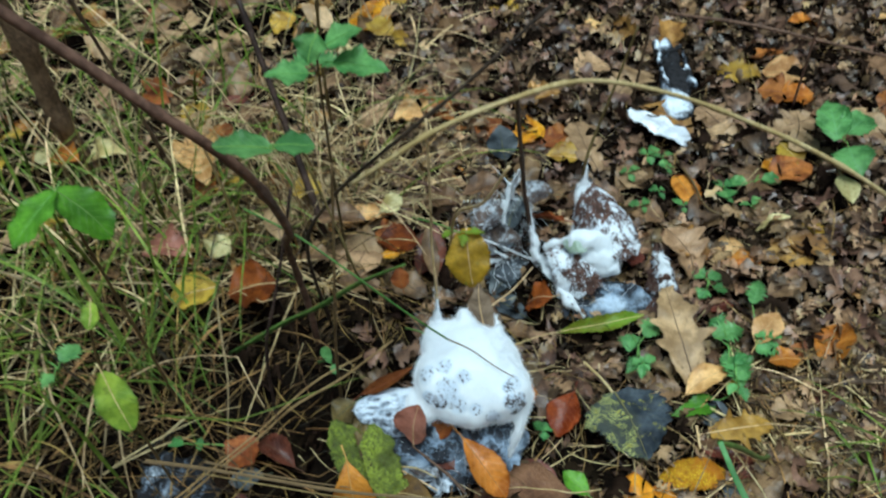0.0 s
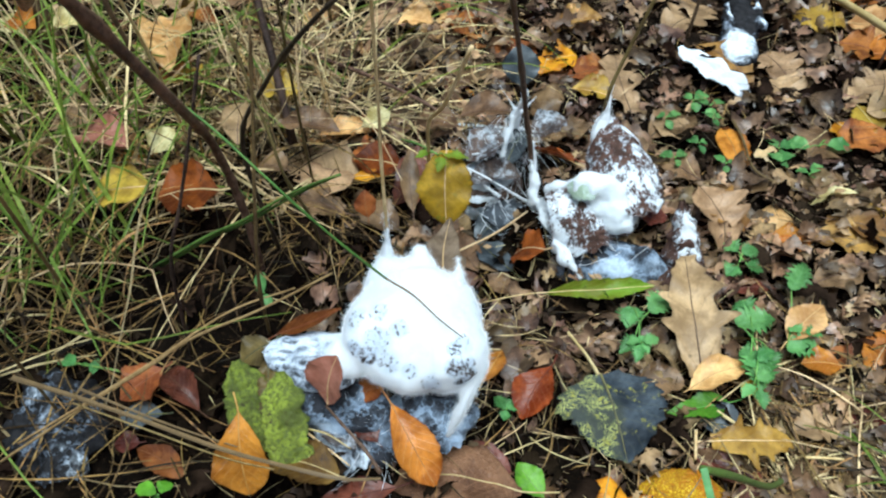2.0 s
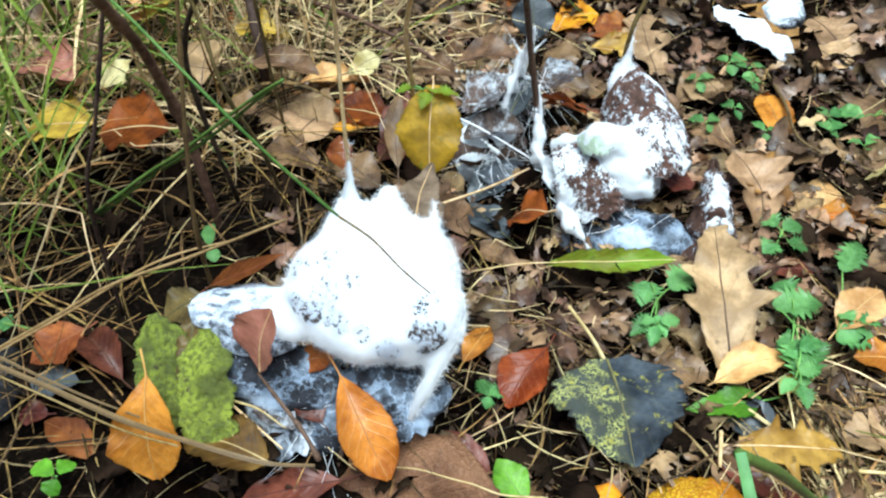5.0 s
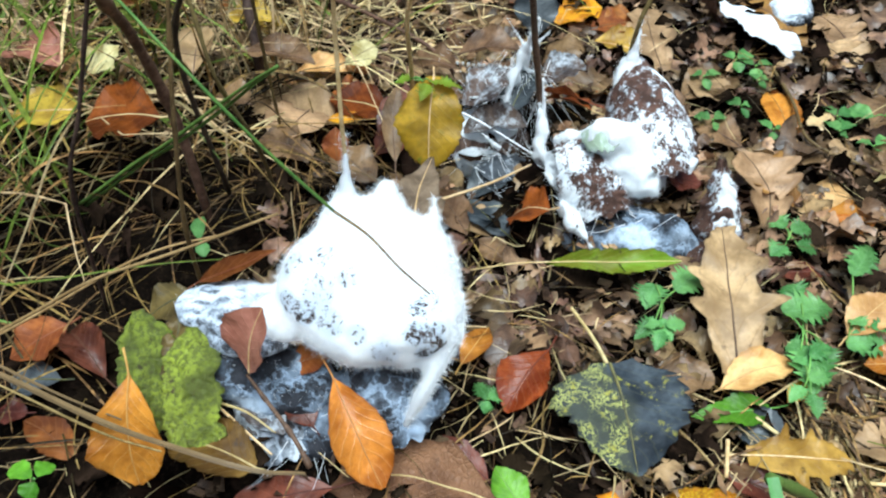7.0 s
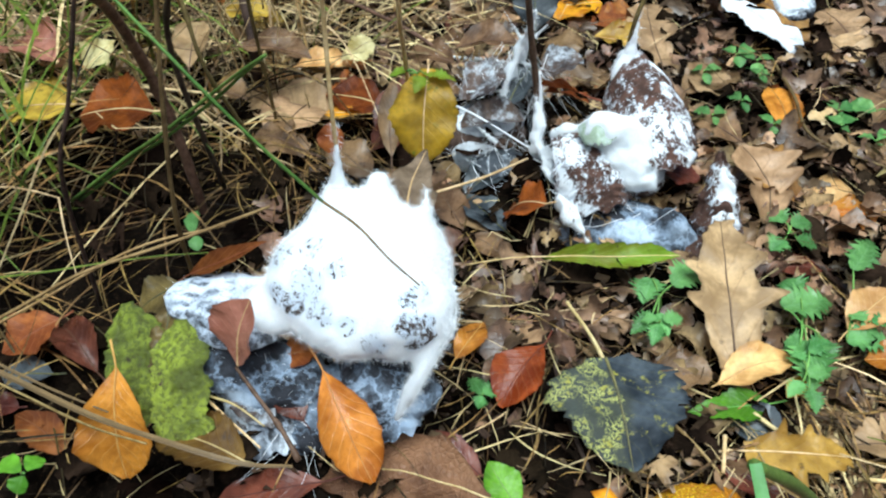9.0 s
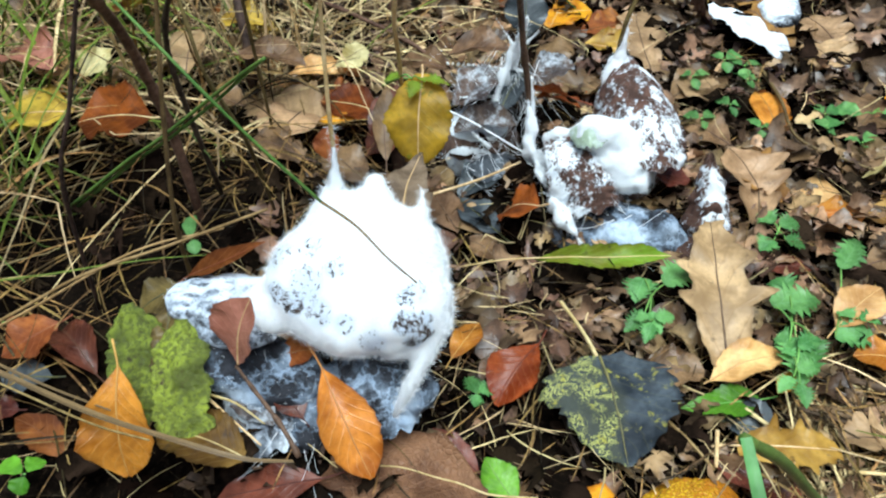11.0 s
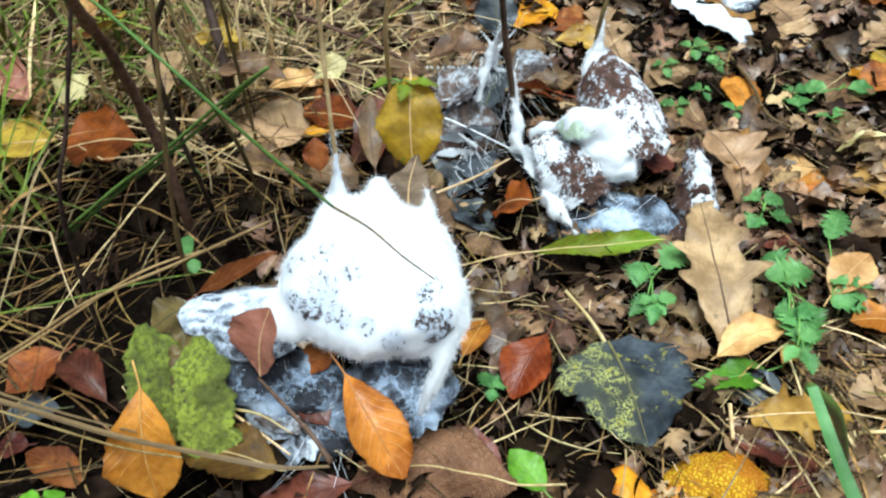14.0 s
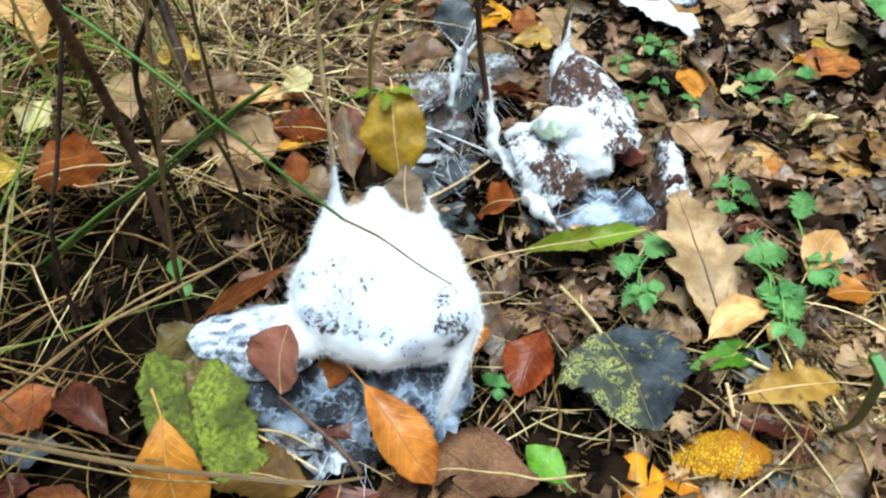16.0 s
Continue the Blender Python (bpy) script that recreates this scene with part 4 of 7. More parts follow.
part("leaf", curled([(0.155, 0.062, 0.074), (0.160, 0.050, 0.058), (0.166, 0.037, 0.034), (0.170, 0.024, 0.012)], (0.002, 0.010, 0.017, 0.021), (0.001, 0.010, 0.016, 0.016), MOULD_PATCHY, (1, 0.25, 0), 7, seed=33, rag=0.3,
                    growth=lambda p, n: 0.40 + 0.26 * near_to(p, ((0.166, 0.046, 0.054, 0.011), (0.174, 0.038, 0.040, 0.010), (0.160, 0.052, 0.064, 0.007), (0.162, 0.038, 0.040, 0.006)))),
     knob, "brown leaf point thickly dusted with white mould")

# the webbed growth behind: wet leaves on a low heap, laced together with white strands
for kind, b, t, w, colour, label, roll, cup in (
        ("beech", (-0.034, 0.160, 0.068), (0.014, 0.158, 0.078), 0.034, "brown", "grey-brown leaf laced with white mould", 0, 0.3),
        ("beech", (-0.024, 0.122, 0.050), (0.010, 0.142, 0.068), 0.036, "webbed", "brown leaf framed with white mould", 8, 0.2),
        ("beech", (0.012, 0.116, 0.048), (0.030, 0.150, 0.070), 0.032, "slate", "slate-black wet leaf under white strands", -10, 0.2),
        ("hazel", (-0.020, 0.104, 0.040), (0.026, 0.110, 0.046), 0.026, "webbed", "folded dark brown wet leaf dusted with mould", 15, 0.55),
        ("beech", (-0.008, 0.082, 0.026), (0.032, 0.086, 0.032), 0.036, "slateweb", "blackish leaf dusted with white mould", 0, -0.2),
        ("hazel", (0.034, 0.150, 0.058), (0.062, 0.166, 0.066), 0.034, "webbed", "grey-green leaf dusted with white mould", 0, 0.2),
        ("beech", (-0.036, 0.166, 0.052), (-0.078, 0.186, 0.040), 0.036, "brown", "brown leaf streaked with white mould", 0, 0.2),
        ("hazel", (0.022, 0.090, 0.020), (-0.010, 0.062, 0.014), 0.030, "slate", "slate-dark wet leaf on the litter", 0, 0.3)):
    leaf(kind, b, t, w, colour, label, roll=roll, arch=0.08, cup=cup, stalk=0.1, crumple=0.05)
third = lump("webbed_mould", [((0.018, 0.147, 0.080), (0.004, 0.003, 0.012)), ((0.012, 0.139, 0.066), (0.005, 0.003, 0.009)), ((-0.004, 0.120, 0.014), (0.034, 0.034, 0.028))],
             [((0.016, 0.144, 0.082), (0.008, 0.126, 0.054), 0.0034, 0.0022), ((0.013, 0.143, 0.071), (-0.032, 0.150, 0.066), 0.0020, 0.0011), ((-0.026, 0.100, 0.060), (0.008, 0.088, 0.040), 0.0007, 0.0018),
              ((0.018, 0.145, 0.086), (0.024, 0.139, 0.106), 0.0026, 0.0012), ((0.020, 0.146, 0.084), (0.034, 0.156, 0.096), 0.0018, 0.0009), ((0.016, 0.150, 0.088), (-0.004, 0.180, 0.096), 0.0014, 0.0008),
              ((-0.046, 0.152, 0.066), (-0.016, 0.172, 0.090), 0.0010, 0.0008), ((0.022, 0.146, 0.068), (0.054, 0.152, 0.058), 0.0016, 0.0010), ((0.010, 0.128, 0.056), (-0.018, 0.122, 0.056), 0.0016, 0.0010)],
             MOULD_CLUMP, voxel=0.0010, rough=0.0016, smoothing=2, growth=lambda p, n: (0.56 + 0.12 * noise.noise(p * 80)) if p.z > 0.035 or p.y < 0.095 else 0.2, seed=31)
tagged(third, "white mould strands webbed over dark wet leaves", "mould")
tagged(part("fluff", fluff(third.data, 2600, 0.0045, 9, lean=1.2, keep=lambda c, n: c.z > 0.035, thick=0.00007), third), kind="stuff")
for hub, n, reach, sd, thing in (((0.017, 0.145, 0.090), 34, 0.06, 3, third), ((-0.02, 0.142, 0.068), 44, 0.05, 4, third), ((0.004, 0.090, 0.046), 40, 0.04, 6, third), ((0.014, 0.140, 0.074), 30, 0.04, 12, third), ((0.056, 0.060, 0.046), 36, 0.04, 13, second), ((0.040, 0.085, 0.050), 26, 0.045, 5, second), ((-0.05, -0.16, 0.075), 30, 0.05, 7, web)):
    tagged(part("threads", web_threads(hub, n, reach, sd, thick=0.00006), thing), kind="stuff")
spike((0.022, 0.140, 0.098), (0.026, 0.130, 0.122), 0.0030, third, 3)

# crusts farther off
def growth_far(p, n):
    """White at the near end, and two broken streaks along the sides of the black leaf."""
    near = near_to(p, ((0.246, 0.355, 0.03, 0.026), (0.254, 0.374, 0.03, 0.020), (0.258, 0.512, 0.026, 0.018)))
    off = min(abs(p.x - 0.241 - 0.09 * (p.y - 0.385)), abs(p.x - 0.279 - 0.06 * (p.y - 0.40)))
    streak = max(0.0, 1 - off / 0.008) * (0.36 + 0.8 * noise.noise((p.x * 90, p.y * 60, 4.0)))
    return 0.24 + max(0.6 * near, streak)


crust2 = lump("webbed_mould", [((0.250, 0.368, 0.014), (0.022, 0.034, 0.014)), ((0.263, 0.425, 0.012), (0.017, 0.045, 0.014)), ((0.266, 0.49, 0.010), (0.015, 0.045, 0.012))],
              [((0.240, 0.385, 0.026), (0.250, 0.50, 0.026), 0.005, 0.004), ((0.279, 0.40, 0.022), (0.284, 0.48, 0.022), 0.005, 0.003), ((0.246, 0.47, 0.026), (0.282, 0.49, 0.024), 0.003, 0.002)], MOULD_THIN, voxel=0.0018, rough=0.0035, smoothing=4,
              growth=growth_far, seed=47)
tagged(crust2, "black leaf veined with white mould", "mould")
left_web = lump("thin_mould", [((-0.300, -0.150, 0.006), (0.040, 0.038, 0.013)), ((-0.318, -0.125, 0.010), (0.018, 0.020, 0.013)), ((-0.285, -0.178, 0.006), (0.022, 0.02, 0.010))], [], MOULD_THIN, rough=0.009, smoothing=4,
                growth=lambda p, n: 0.31 + 0.10 * noise.noise(p * 60) + 0.25 * near_to(p, ((-0.315, -0.13, 0.02, 0.014), (-0.30, -0.15, 0.015, 0.014), (-0.27, -0.18, 0.01, 0.014), (-0.285, -0.17, 0.015, 0.01))), seed=53)
tagged(left_web, "bluish mould web among dead grass", "mould")
SPOTS += [(-0.035, -0.11, 0.065), (-0.11, -0.14, 0.03), (0.1, 0.075, 0.06), (0.16, 0.05, 0.02), (0.0, 0.13, 0.05), (0.225, 0.347, 0.035), (0.26, 0.42, 0.045), (-0.05, -0.17, 0.04)]

# ---- fallen leaves that stand out ----
leaf("copperbeech", (-0.043, -0.155, 0.093), (-0.012, -0.193, 0.066), 0.028, "orange", "bright orange beech leaf leaning on the white mould", roll=0, arch=0.1, cup=0.25, stalk=0.25)
leaf("copperbeech", (-0.131, -0.180, 0.108), (-0.124, -0.211, 0.066), 0.035, "orange", "glossy orange beech leaf over a mossy green leaf", roll=0, arch=0.1, cup=0.18, stalk=0.25)
mossy_leaf = tagged(new("hazel_leaf"), "puckered yellow-green decaying leaf with a dark fold", "leaf", "fallen leaves")
mossy_leaf.location = (-0.12, -0.165, 0.09)
leaf("block", (-0.144, -0.141, 0.106), (-0.122, -0.192, 0.080), 0.032, "moss", "puckered yellow-green decaying leaf half", roll=0, arch=0.05, cup=-0.06, stalk=0.0, crumple=0.05, parent=mossy_leaf)
leaf("block", (-0.114, -0.147, 0.107), (-0.098, -0.198, 0.080), 0.031, "moss", "puckered yellow-green leaf half beside a dark fold", roll=0, arch=0.05, cup=-0.06, stalk=0.0, crumple=0.05, parent=mossy_leaf)
leaf("block", (-0.127, -0.133, 0.100), (-0.113, -0.176, 0.094), 0.016, "olive", "dark wet fold of a decaying leaf", roll=0, arch=0.0, cup=0.1, stalk=0.05, parent=mossy_leaf)
leaf("copperbeech", (-0.082, -0.163, 0.098), (-0.075, -0.148, 0.130), 0.031, "copper", "dull red-brown beech leaf standing against the mould", roll=-8, arch=0.06, cup=0.25, stalk=0.0)
leaf("beech", (-0.228, -0.106, 0.030), (-0.252, -0.132, 0.026), 0.036, "rust", "rust-red beech leaf on dark litter", roll=0, arch=0.06, cup=0.12, stalk=0.25)
leaf("beech", (-0.125, -0.114, 0.100), (-0.080, -0.112, 0.130), 0.011, "rust", "narrow rust leaf seen on edge beside the mould", roll=20, arch=0.06, cup=0.3, stalk=0.25)
leaf("copperbeech", (0.058, -0.073, 0.027), (0.038, -0.113, 0.018), 0.031, "red", "red-brown beech leaf lying flat on wet litter", roll=0, arch=0.12, cup=0.2, stalk=0.25)
leaf("beech", (0.034, -0.157, 0.019), (0.006, -0.138, 0.025), 0.016, "maroon", "dark maroon leaf among wet litter", roll=0, arch=0.06, cup=0.12, stalk=0.25)
leaf("beech", (0.009, -0.089, 0.024), (0.021, -0.057, 0.020), 0.017, "orange", "small orange leaf half under the mould", roll=0, arch=0.06, cup=0.12, stalk=0.25)
leaf("beech", (0.041, -0.179, 0.042), (-0.058, -0.183, 0.050), 0.046, "walnut", "large brown leaf with ribbed veins", roll=0, arch=0.06, cup=0.12, stalk=0.25, crumple=0.07)
leaf("beech", (-0.038, -0.193, 0.059), (-0.087, -0.208, 0.050), 0.022, "maroon", "dark red-brown wet leaf", roll=0, arch=0.06, cup=0.12, stalk=0.25)
leaf("beech", (0.055, -0.178, 0.033), (0.037, -0.158, 0.037), 0.020, "green", "fresh green leaf tip on the litter", roll=0, arch=0.06, cup=0.12, stalk=0.25)
leaf("hazel", (-0.070, -0.198, 0.078), (-0.114, -0.192, 0.080), 0.030, "umber", "olive-brown folded leaf under the twig", roll=0, arch=0.06, cup=0.2, stalk=0.1, crumple=0.06)
leaf("beech", (0.166, -0.100, 0.012), (0.196, -0.106, 0.014), 0.030, "slate", "slate-grey wet leaf with fine ribs", cup=0.3, stalk=0.1)
leaf("hazel", (0.122, -0.070, 0.014), (0.156, -0.072, 0.018), 0.030, "brown", "grey-brown wet leaf behind a blackened leaf", cup=0.2, stalk=0.1)
leaf("beech", (-0.191, -0.180, 0.013), (-0.232, -0.162, 0.012), 0.021, "rust", "torn rust leaf among dark litter", roll=0, arch=0.06, cup=0.12, stalk=0.25)
leaf("aspen", (0.094, -0.077, 0.029), (0.112, -0.142, 0.021), 0.080, "dark", "blackened aspen leaf with yellow mottled veins", roll=0, arch=0.07, cup=0.08, stalk=0.0, crumple=0.06, tear=0.04)
leaf("beech", (0.158, -0.080, 0.024), (0.201, -0.058, 0.026), 0.025, "peach", "pale peach beech leaf on the litter", roll=0, arch=0.12, cup=0.25, stalk=0.1)
leaf("lobed", (0.168, -0.072, 0.027), (0.160, 0.030, 0.046), 0.066, "tan", "large dry tan oak leaf propped on nettles", roll=0, arch=0.08, cup=0.15, stalk=0.05)
leaf("birch", (0.186, -0.085, 0.018), (0.142, -0.097, 0.016), 0.023, "green", "torn green leaf on the litter", roll=0, arch=0.1, cup=0.12, stalk=0.25)
leaf("lobed", (0.170, -0.119, 0.022), (0.224, -0.115, 0.024), 0.044, "bronze", "yellow-brown oak leaf lying on dead grass", roll=0, arch=0.1, cup=0.06, stalk=0.25)
leaf("hazel", (0.181, -0.152, 0.014), (0.121, -0.152, 0.012), 0.032, "gold", "golden yellow leaf with dark speckles", roll=0, arch=0.25, cup=-0.3, stalk=0.05)
leaf("beech", (0.100, -0.150, 0.016), (0.095, -0.183, 0.010), 0.033, "amber", "amber beech leaf on the litter", roll=0, arch=0.15, cup=-0.2, stalk=0.25)
leaf("beech", (0.111, -0.162, 0.008), (0.148, -0.177, 0.006), 0.022, "amber", "amber leaf under a golden leaf", roll=0, arch=0.06, cup=0.12, stalk=0.25)
leaf("beech", (0.202, -0.131, 0.008), (0.191, -0.172, 0.008), 0.017, "maroon", "dark red narrow leaf on the litter", roll=0, arch=0.06, cup=0.12, stalk=0.25)
leaf("beech", (0.158, -0.126, 0.012), (0.200, -0.142, 0.010), 0.024, "maroon", "dark wet maroon leaf under an oak leaf", cup=0.3, stalk=0.1)
leaf("beech", (0.172, -0.160, 0.008), (0.190, -0.176, 0.007), 0.022, "slate", "slate-grey wet leaf beside a golden leaf", cup=-0.2, stalk=0.1)
leaf("oak", (0.262, -0.096, 0.016), (0.228, -0.104, 0.018), 0.030, "tan", "crumpled pale oak leaf on dead grass", cup=0.3, stalk=0.1, crumple=0.1)
leaf("oak", (0.244, -0.150, 0.014), (0.212, -0.144, 0.014), 0.026, "brown", "crumpled grey-brown oak leaf on dead grass", cup=0.3, stalk=0.1, crumple=0.1)
leaf("beech", (0.206, -0.066, 0.022), (0.197, -0.079, 0.016), 0.011, "amber", "small amber leaf tip under a peach leaf", stalk=0.1)
leaf("beech", (-0.198, 0.138, 0.066), (-0.138, 0.132, 0.066), 0.036, "brown", "pinkish-brown leaf lying on dead grass", cup=0.25, stalk=0.1, crumple=0.07)
leaf("hazel", (-0.224, 0.182, 0.068), (-0.190, 0.186, 0.066), 0.040, "yellow", "dull yellow leaf caught in dead grass", cup=0.2, stalk=0.1, crumple=0.07)
leaf("beech", (-0.228, 0.112, 0.062), (-0.236, 0.158, 0.072), 0.030, "tan", "tan leaf standing among dead grass stems", cup=0.3, stalk=0.1, crumple=0.07)
leaf("beech", (-0.176, 0.086, 0.058), (-0.206, 0.098, 0.052), 0.032, "brown", "dull brown leaf in the grass tangle", cup=0.25, stalk=0.1, crumple=0.07)
leaf("lance", (0.050, -0.004, 0.027), (0.137, 0.008, 0.031), 0.019, "lime", "curled yellow-green leaf blade with a pale rib", roll=25, arch=0.03, cup=0.3, stalk=0.55, crumple=0.05)
leaf("oak", (0.206, 0.070, 0.012), (0.184, 0.124, 0.034), 0.052, "tan", "crumpled tan oak leaf with curling lobes", roll=6, arch=0.12, cup=0.25, stalk=0.1, crumple=0.09)
leaf("oak", (0.224, 0.096, 0.014), (0.186, 0.112, 0.024), 0.038, "ochre", "crumpled ochre oak leaf", roll=-8, arch=0.15, cup=0.3, stalk=0.1, crumple=0.09)
leaf("beech", (0.237, 0.114, 0.008), (0.271, 0.116, 0.007), 0.038, "peach", "round peach-orange beech leaf", roll=0, arch=0.15, cup=-0.2, stalk=0.25)
leaf("beech", (0.247, 0.088, 0.008), (0.281, 0.093, 0.008), 0.031, "orange", "round orange beech leaf", roll=0, arch=0.1, cup=-0.2, stalk=0.25)
leaf("beech", (0.233, -0.034, 0.030), (0.263, -0.002, 0.034), 0.028, "peach", "pale peach beech leaf over nettle leaves", roll=0, arch=0.06, cup=0.12, stalk=0.25)
leaf("beech", (0.269, -0.051, 0.026), (0.240, -0.052, 0.026), 0.024, "orange", "orange beech leaf on the litter", roll=0, arch=0.06, cup=0.12, stalk=0.25)
leaf("beech", (0.116, 0.278, 0.008), (0.073, 0.290, 0.008), 0.040, "yellow", "yellow beech leaf on far litter", roll=0, arch=0.06, cup=0.3, stalk=0.25)
leaf("beech", (0.068, 0.312, 0.008), (0.108, 0.328, 0.008), 0.046, "rust", "rust-brown beech leaf", roll=0, arch=0.06, cup=0.12, stalk=0.25)
leaf("oak", (0.133, 0.256, 0.008), (0.119, 0.361, 0.008), 0.046, "tan", "spiky tan oak leaf", roll=0, arch=0.06, cup=0.12, stalk=0.25)
leaf("beech", (0.068, 0.092, 0.085), (0.034, 0.113, 0.075), 0.030, "red", "dark red leaf on edge behind the mould", roll=40, arch=0.06, cup=0.12, stalk=0.25)
leaf("beech", (0.048, 0.026, 0.046), (0.024, 0.034, 0.028), 0.042, "russet", "red-brown leaf with a white mouldy edge", roll=0, arch=0.12, cup=0.12, stalk=0.25)
leaf("beech", (0.123, 0.083, 0.036), (0.153, 0.086, 0.030), 0.029, "maroon", "dark red leaf under the patchy mould", roll=0, arch=0.06, cup=0.12, stalk=0.25)
leaf("beech", (0.045, 0.345, 0.008), (0.039, 0.313, 0.008), 0.050, "amber", "amber leaf on far litter", roll=0, arch=0.06, cup=0.12, stalk=0.25)
leaf("beech", (0.231, 0.178, 0.008), (0.220, 0.239, 0.008), 0.033, "orange", "orange-brown leaf", roll=0, arch=0.06, cup=0.12, stalk=0.25)
leaf("beech", (0.192, 0.222, 0.008), (0.153, 0.242, 0.008), 0.037, "tan", "tan leaf on litter", roll=0, arch=0.06, cup=0.12, stalk=0.25)
leaf("beech", (0.192, 0.161, 0.008), (0.155, 0.189, 0.008), 0.041, "brown", "grey-brown leaf on litter", roll=0, arch=0.06, cup=0.12, stalk=0.25)
leaf("oak", (0.271, 0.322, 0.008), (0.300, 0.289, 0.008), 0.076, "tan", "tan oak leaf on far litter", roll=0, arch=0.06, cup=0.12, stalk=0.25)
leaf("oak", (0.321, 0.245, 0.008), (0.294, 0.198, 0.008), 0.060, "brown", "brown oak leaf on far litter", roll=0, arch=0.06, cup=0.12, stalk=0.25)
leaf("oak", (0.281, 0.175, 0.008), (0.234, 0.150, 0.007), 0.032, "brown", "brown oak leaf on far litter", roll=0, arch=0.06, cup=0.12, stalk=0.25)
leaf("beech", (0.235, 0.033, 0.008), (0.204, 0.028, 0.008), 0.022, "maroon", "maroon leaf beside nettle leaves", roll=0, arch=0.06, cup=0.12, stalk=0.25)
leaf("beech", (0.217, 0.077, 0.008), (0.240, 0.067, 0.008), 0.036, "brown", "brown leaf on the litter", roll=0, arch=0.06, cup=0.12, stalk=0.25)
leaf("hazel", (-0.031, 0.046, 0.126), (-0.028, 0.010, 0.083), 0.043, "golden", "yellow serrated leaf hanging on a stem", roll=0, arch=0.05, cup=-0.1, stalk=0.1)
leaf("beech", (-0.065, 0.073, 0.030), (-0.073, 0.123, 0.060), 0.018, "brown", "dark brown upright leaf", roll=10, arch=0.06, cup=0.12, stalk=0.25)
leaf("wedge", (-0.019, -0.079, 0.122), (-0.023, -0.004, 0.104), 0.032, "drift", "grey-brown pointed leaf caught in the mould", roll=0, arch=0.02, cup=0.15, stalk=0.0)
leaf("beech", (-0.083, 0.129, 0.030), (-0.130, 0.131, 0.035), 0.045, "russet", "rust-red beech leaf behind the mould", roll=0, arch=0.06, cup=0.12, stalk=0.25)
leaf("beech", (-0.121, 0.113, 0.027), (-0.175, 0.121, 0.032), 0.067, "tan", "pale tan leaf", roll=0, arch=0.06, cup=0.12, stalk=0.25)
leaf("beech", (-0.152, 0.202, 0.011), (-0.191, 0.185, 0.013), 0.048, "peach", "pinkish-tan leaf", roll=0, arch=0.06, cup=0.12, stalk=0.25)
leaf("beech", (-0.076, 0.055, 0.025), (-0.114, 0.085, 0.028), 0.033, "brown", "brown leaf behind the mould", roll=0, arch=0.06, cup=0.12, stalk=0.25)
leaf("oak", (-0.126, 0.066, 0.031), (-0.167, 0.073, 0.037), 0.040, "brown", "brown decayed leaf", roll=0, arch=0.06, cup=0.12, stalk=0.25)
leaf("beech", (-0.231, 0.249, 0.009), (-0.272, 0.263, 0.009), 0.039, "yellow", "yellow-green leaf in dry grass", roll=0, arch=0.06, cup=0.12, stalk=0.25)
leaf("beech", (-0.026, 0.251, 0.008), (-0.069, 0.254, 0.008), 0.049, "brown", "grey-brown leaf", roll=0, arch=0.06, cup=0.12, stalk=0.25)
leaf("beech", (-0.028, 0.265, 0.008), (-0.049, 0.267, 0.008), 0.027, "amber", "small amber leaf", roll=0, arch=0.06, cup=0.12, stalk=0.25)
leaf("beech", (-0.035, 0.313, 0.008), (-0.055, 0.266, 0.008), 0.038, "maroon", "maroon leaf", roll=0, arch=0.06, cup=0.12, stalk=0.25)
leaf("beech", (-0.004, 0.022, 0.016), (-0.032, 0.066, 0.015), 0.027, "brown", "wet brown leaf behind the mould", roll=0, arch=0.06, cup=0.12, stalk=0.25)
leaf("beech", (0.024, 0.024, 0.018), (-0.009, 0.058, 0.015), 0.025, "slate", "blackish wet leaf", roll=0, arch=0.06, cup=0.12, stalk=0.25)
leaf("beech", (0.027, 0.002, 0.013), (0.001, 0.020, 0.013), 0.021, "brown", "wet brown leaf", roll=0, arch=0.06, cup=0.12, stalk=0.25)
leaf("beech", (0.021, 0.265, 0.025), (0.016, 0.290, 0.060), 0.040, "slate", "slate-dark leaf standing behind a mould spike", roll=0, arch=0.06, cup=0.12, stalk=0.25)
leaf("beech", (0.070, 0.104, 0.070), (0.038, 0.120, 0.065), 0.026, "russet", "rust-red leaf on edge behind the mould", roll=35, arch=0.06, cup=0.12, stalk=0.25)
leaf("beech", (-0.134, 0.133, 0.027), (-0.095, 0.149, 0.023), 0.056, "rust", "dull pinkish-brown beech leaf", roll=0, arch=0.06, cup=0.12, stalk=0.25)
leaf("beech", (-0.142, 0.132, 0.028), (-0.157, 0.072, 0.035), 0.050, "tan", "pale tan oak-brown leaf behind dry grass", roll=0, arch=0.06, cup=0.12, stalk=0.25)
leaf("beech", (-0.067, 0.126, 0.060), (-0.066, 0.076, 0.030), 0.030, "maroon", "dark brown upright leaf", roll=0, arch=0.06, cup=0.12, stalk=0.25)
leaf("beech", (-0.145, 0.202, 0.023), (-0.113, 0.185, 0.023), 0.026, "rust", "rust leaf in dry grass", roll=0, arch=0.06, cup=0.12, stalk=0.25)
leaf("beech", (-0.170, 0.168, 0.030), (-0.120, 0.172, 0.034), 0.030, "peach", "pinkish-tan beech leaf at the back of the grass", cup=0.3, stalk=0.1)
leaf("beech", (-0.126, 0.108, 0.034), (-0.098, 0.112, 0.034), 0.016, "amber", "bright orange torn leaf behind the mould", stalk=0.1)
leaf("birch", (-0.228, 0.232, 0.034), (-0.198, 0.236, 0.030), 0.030, "yellow", "yellow speckled birch leaf behind a dark twig", stalk=0.1)
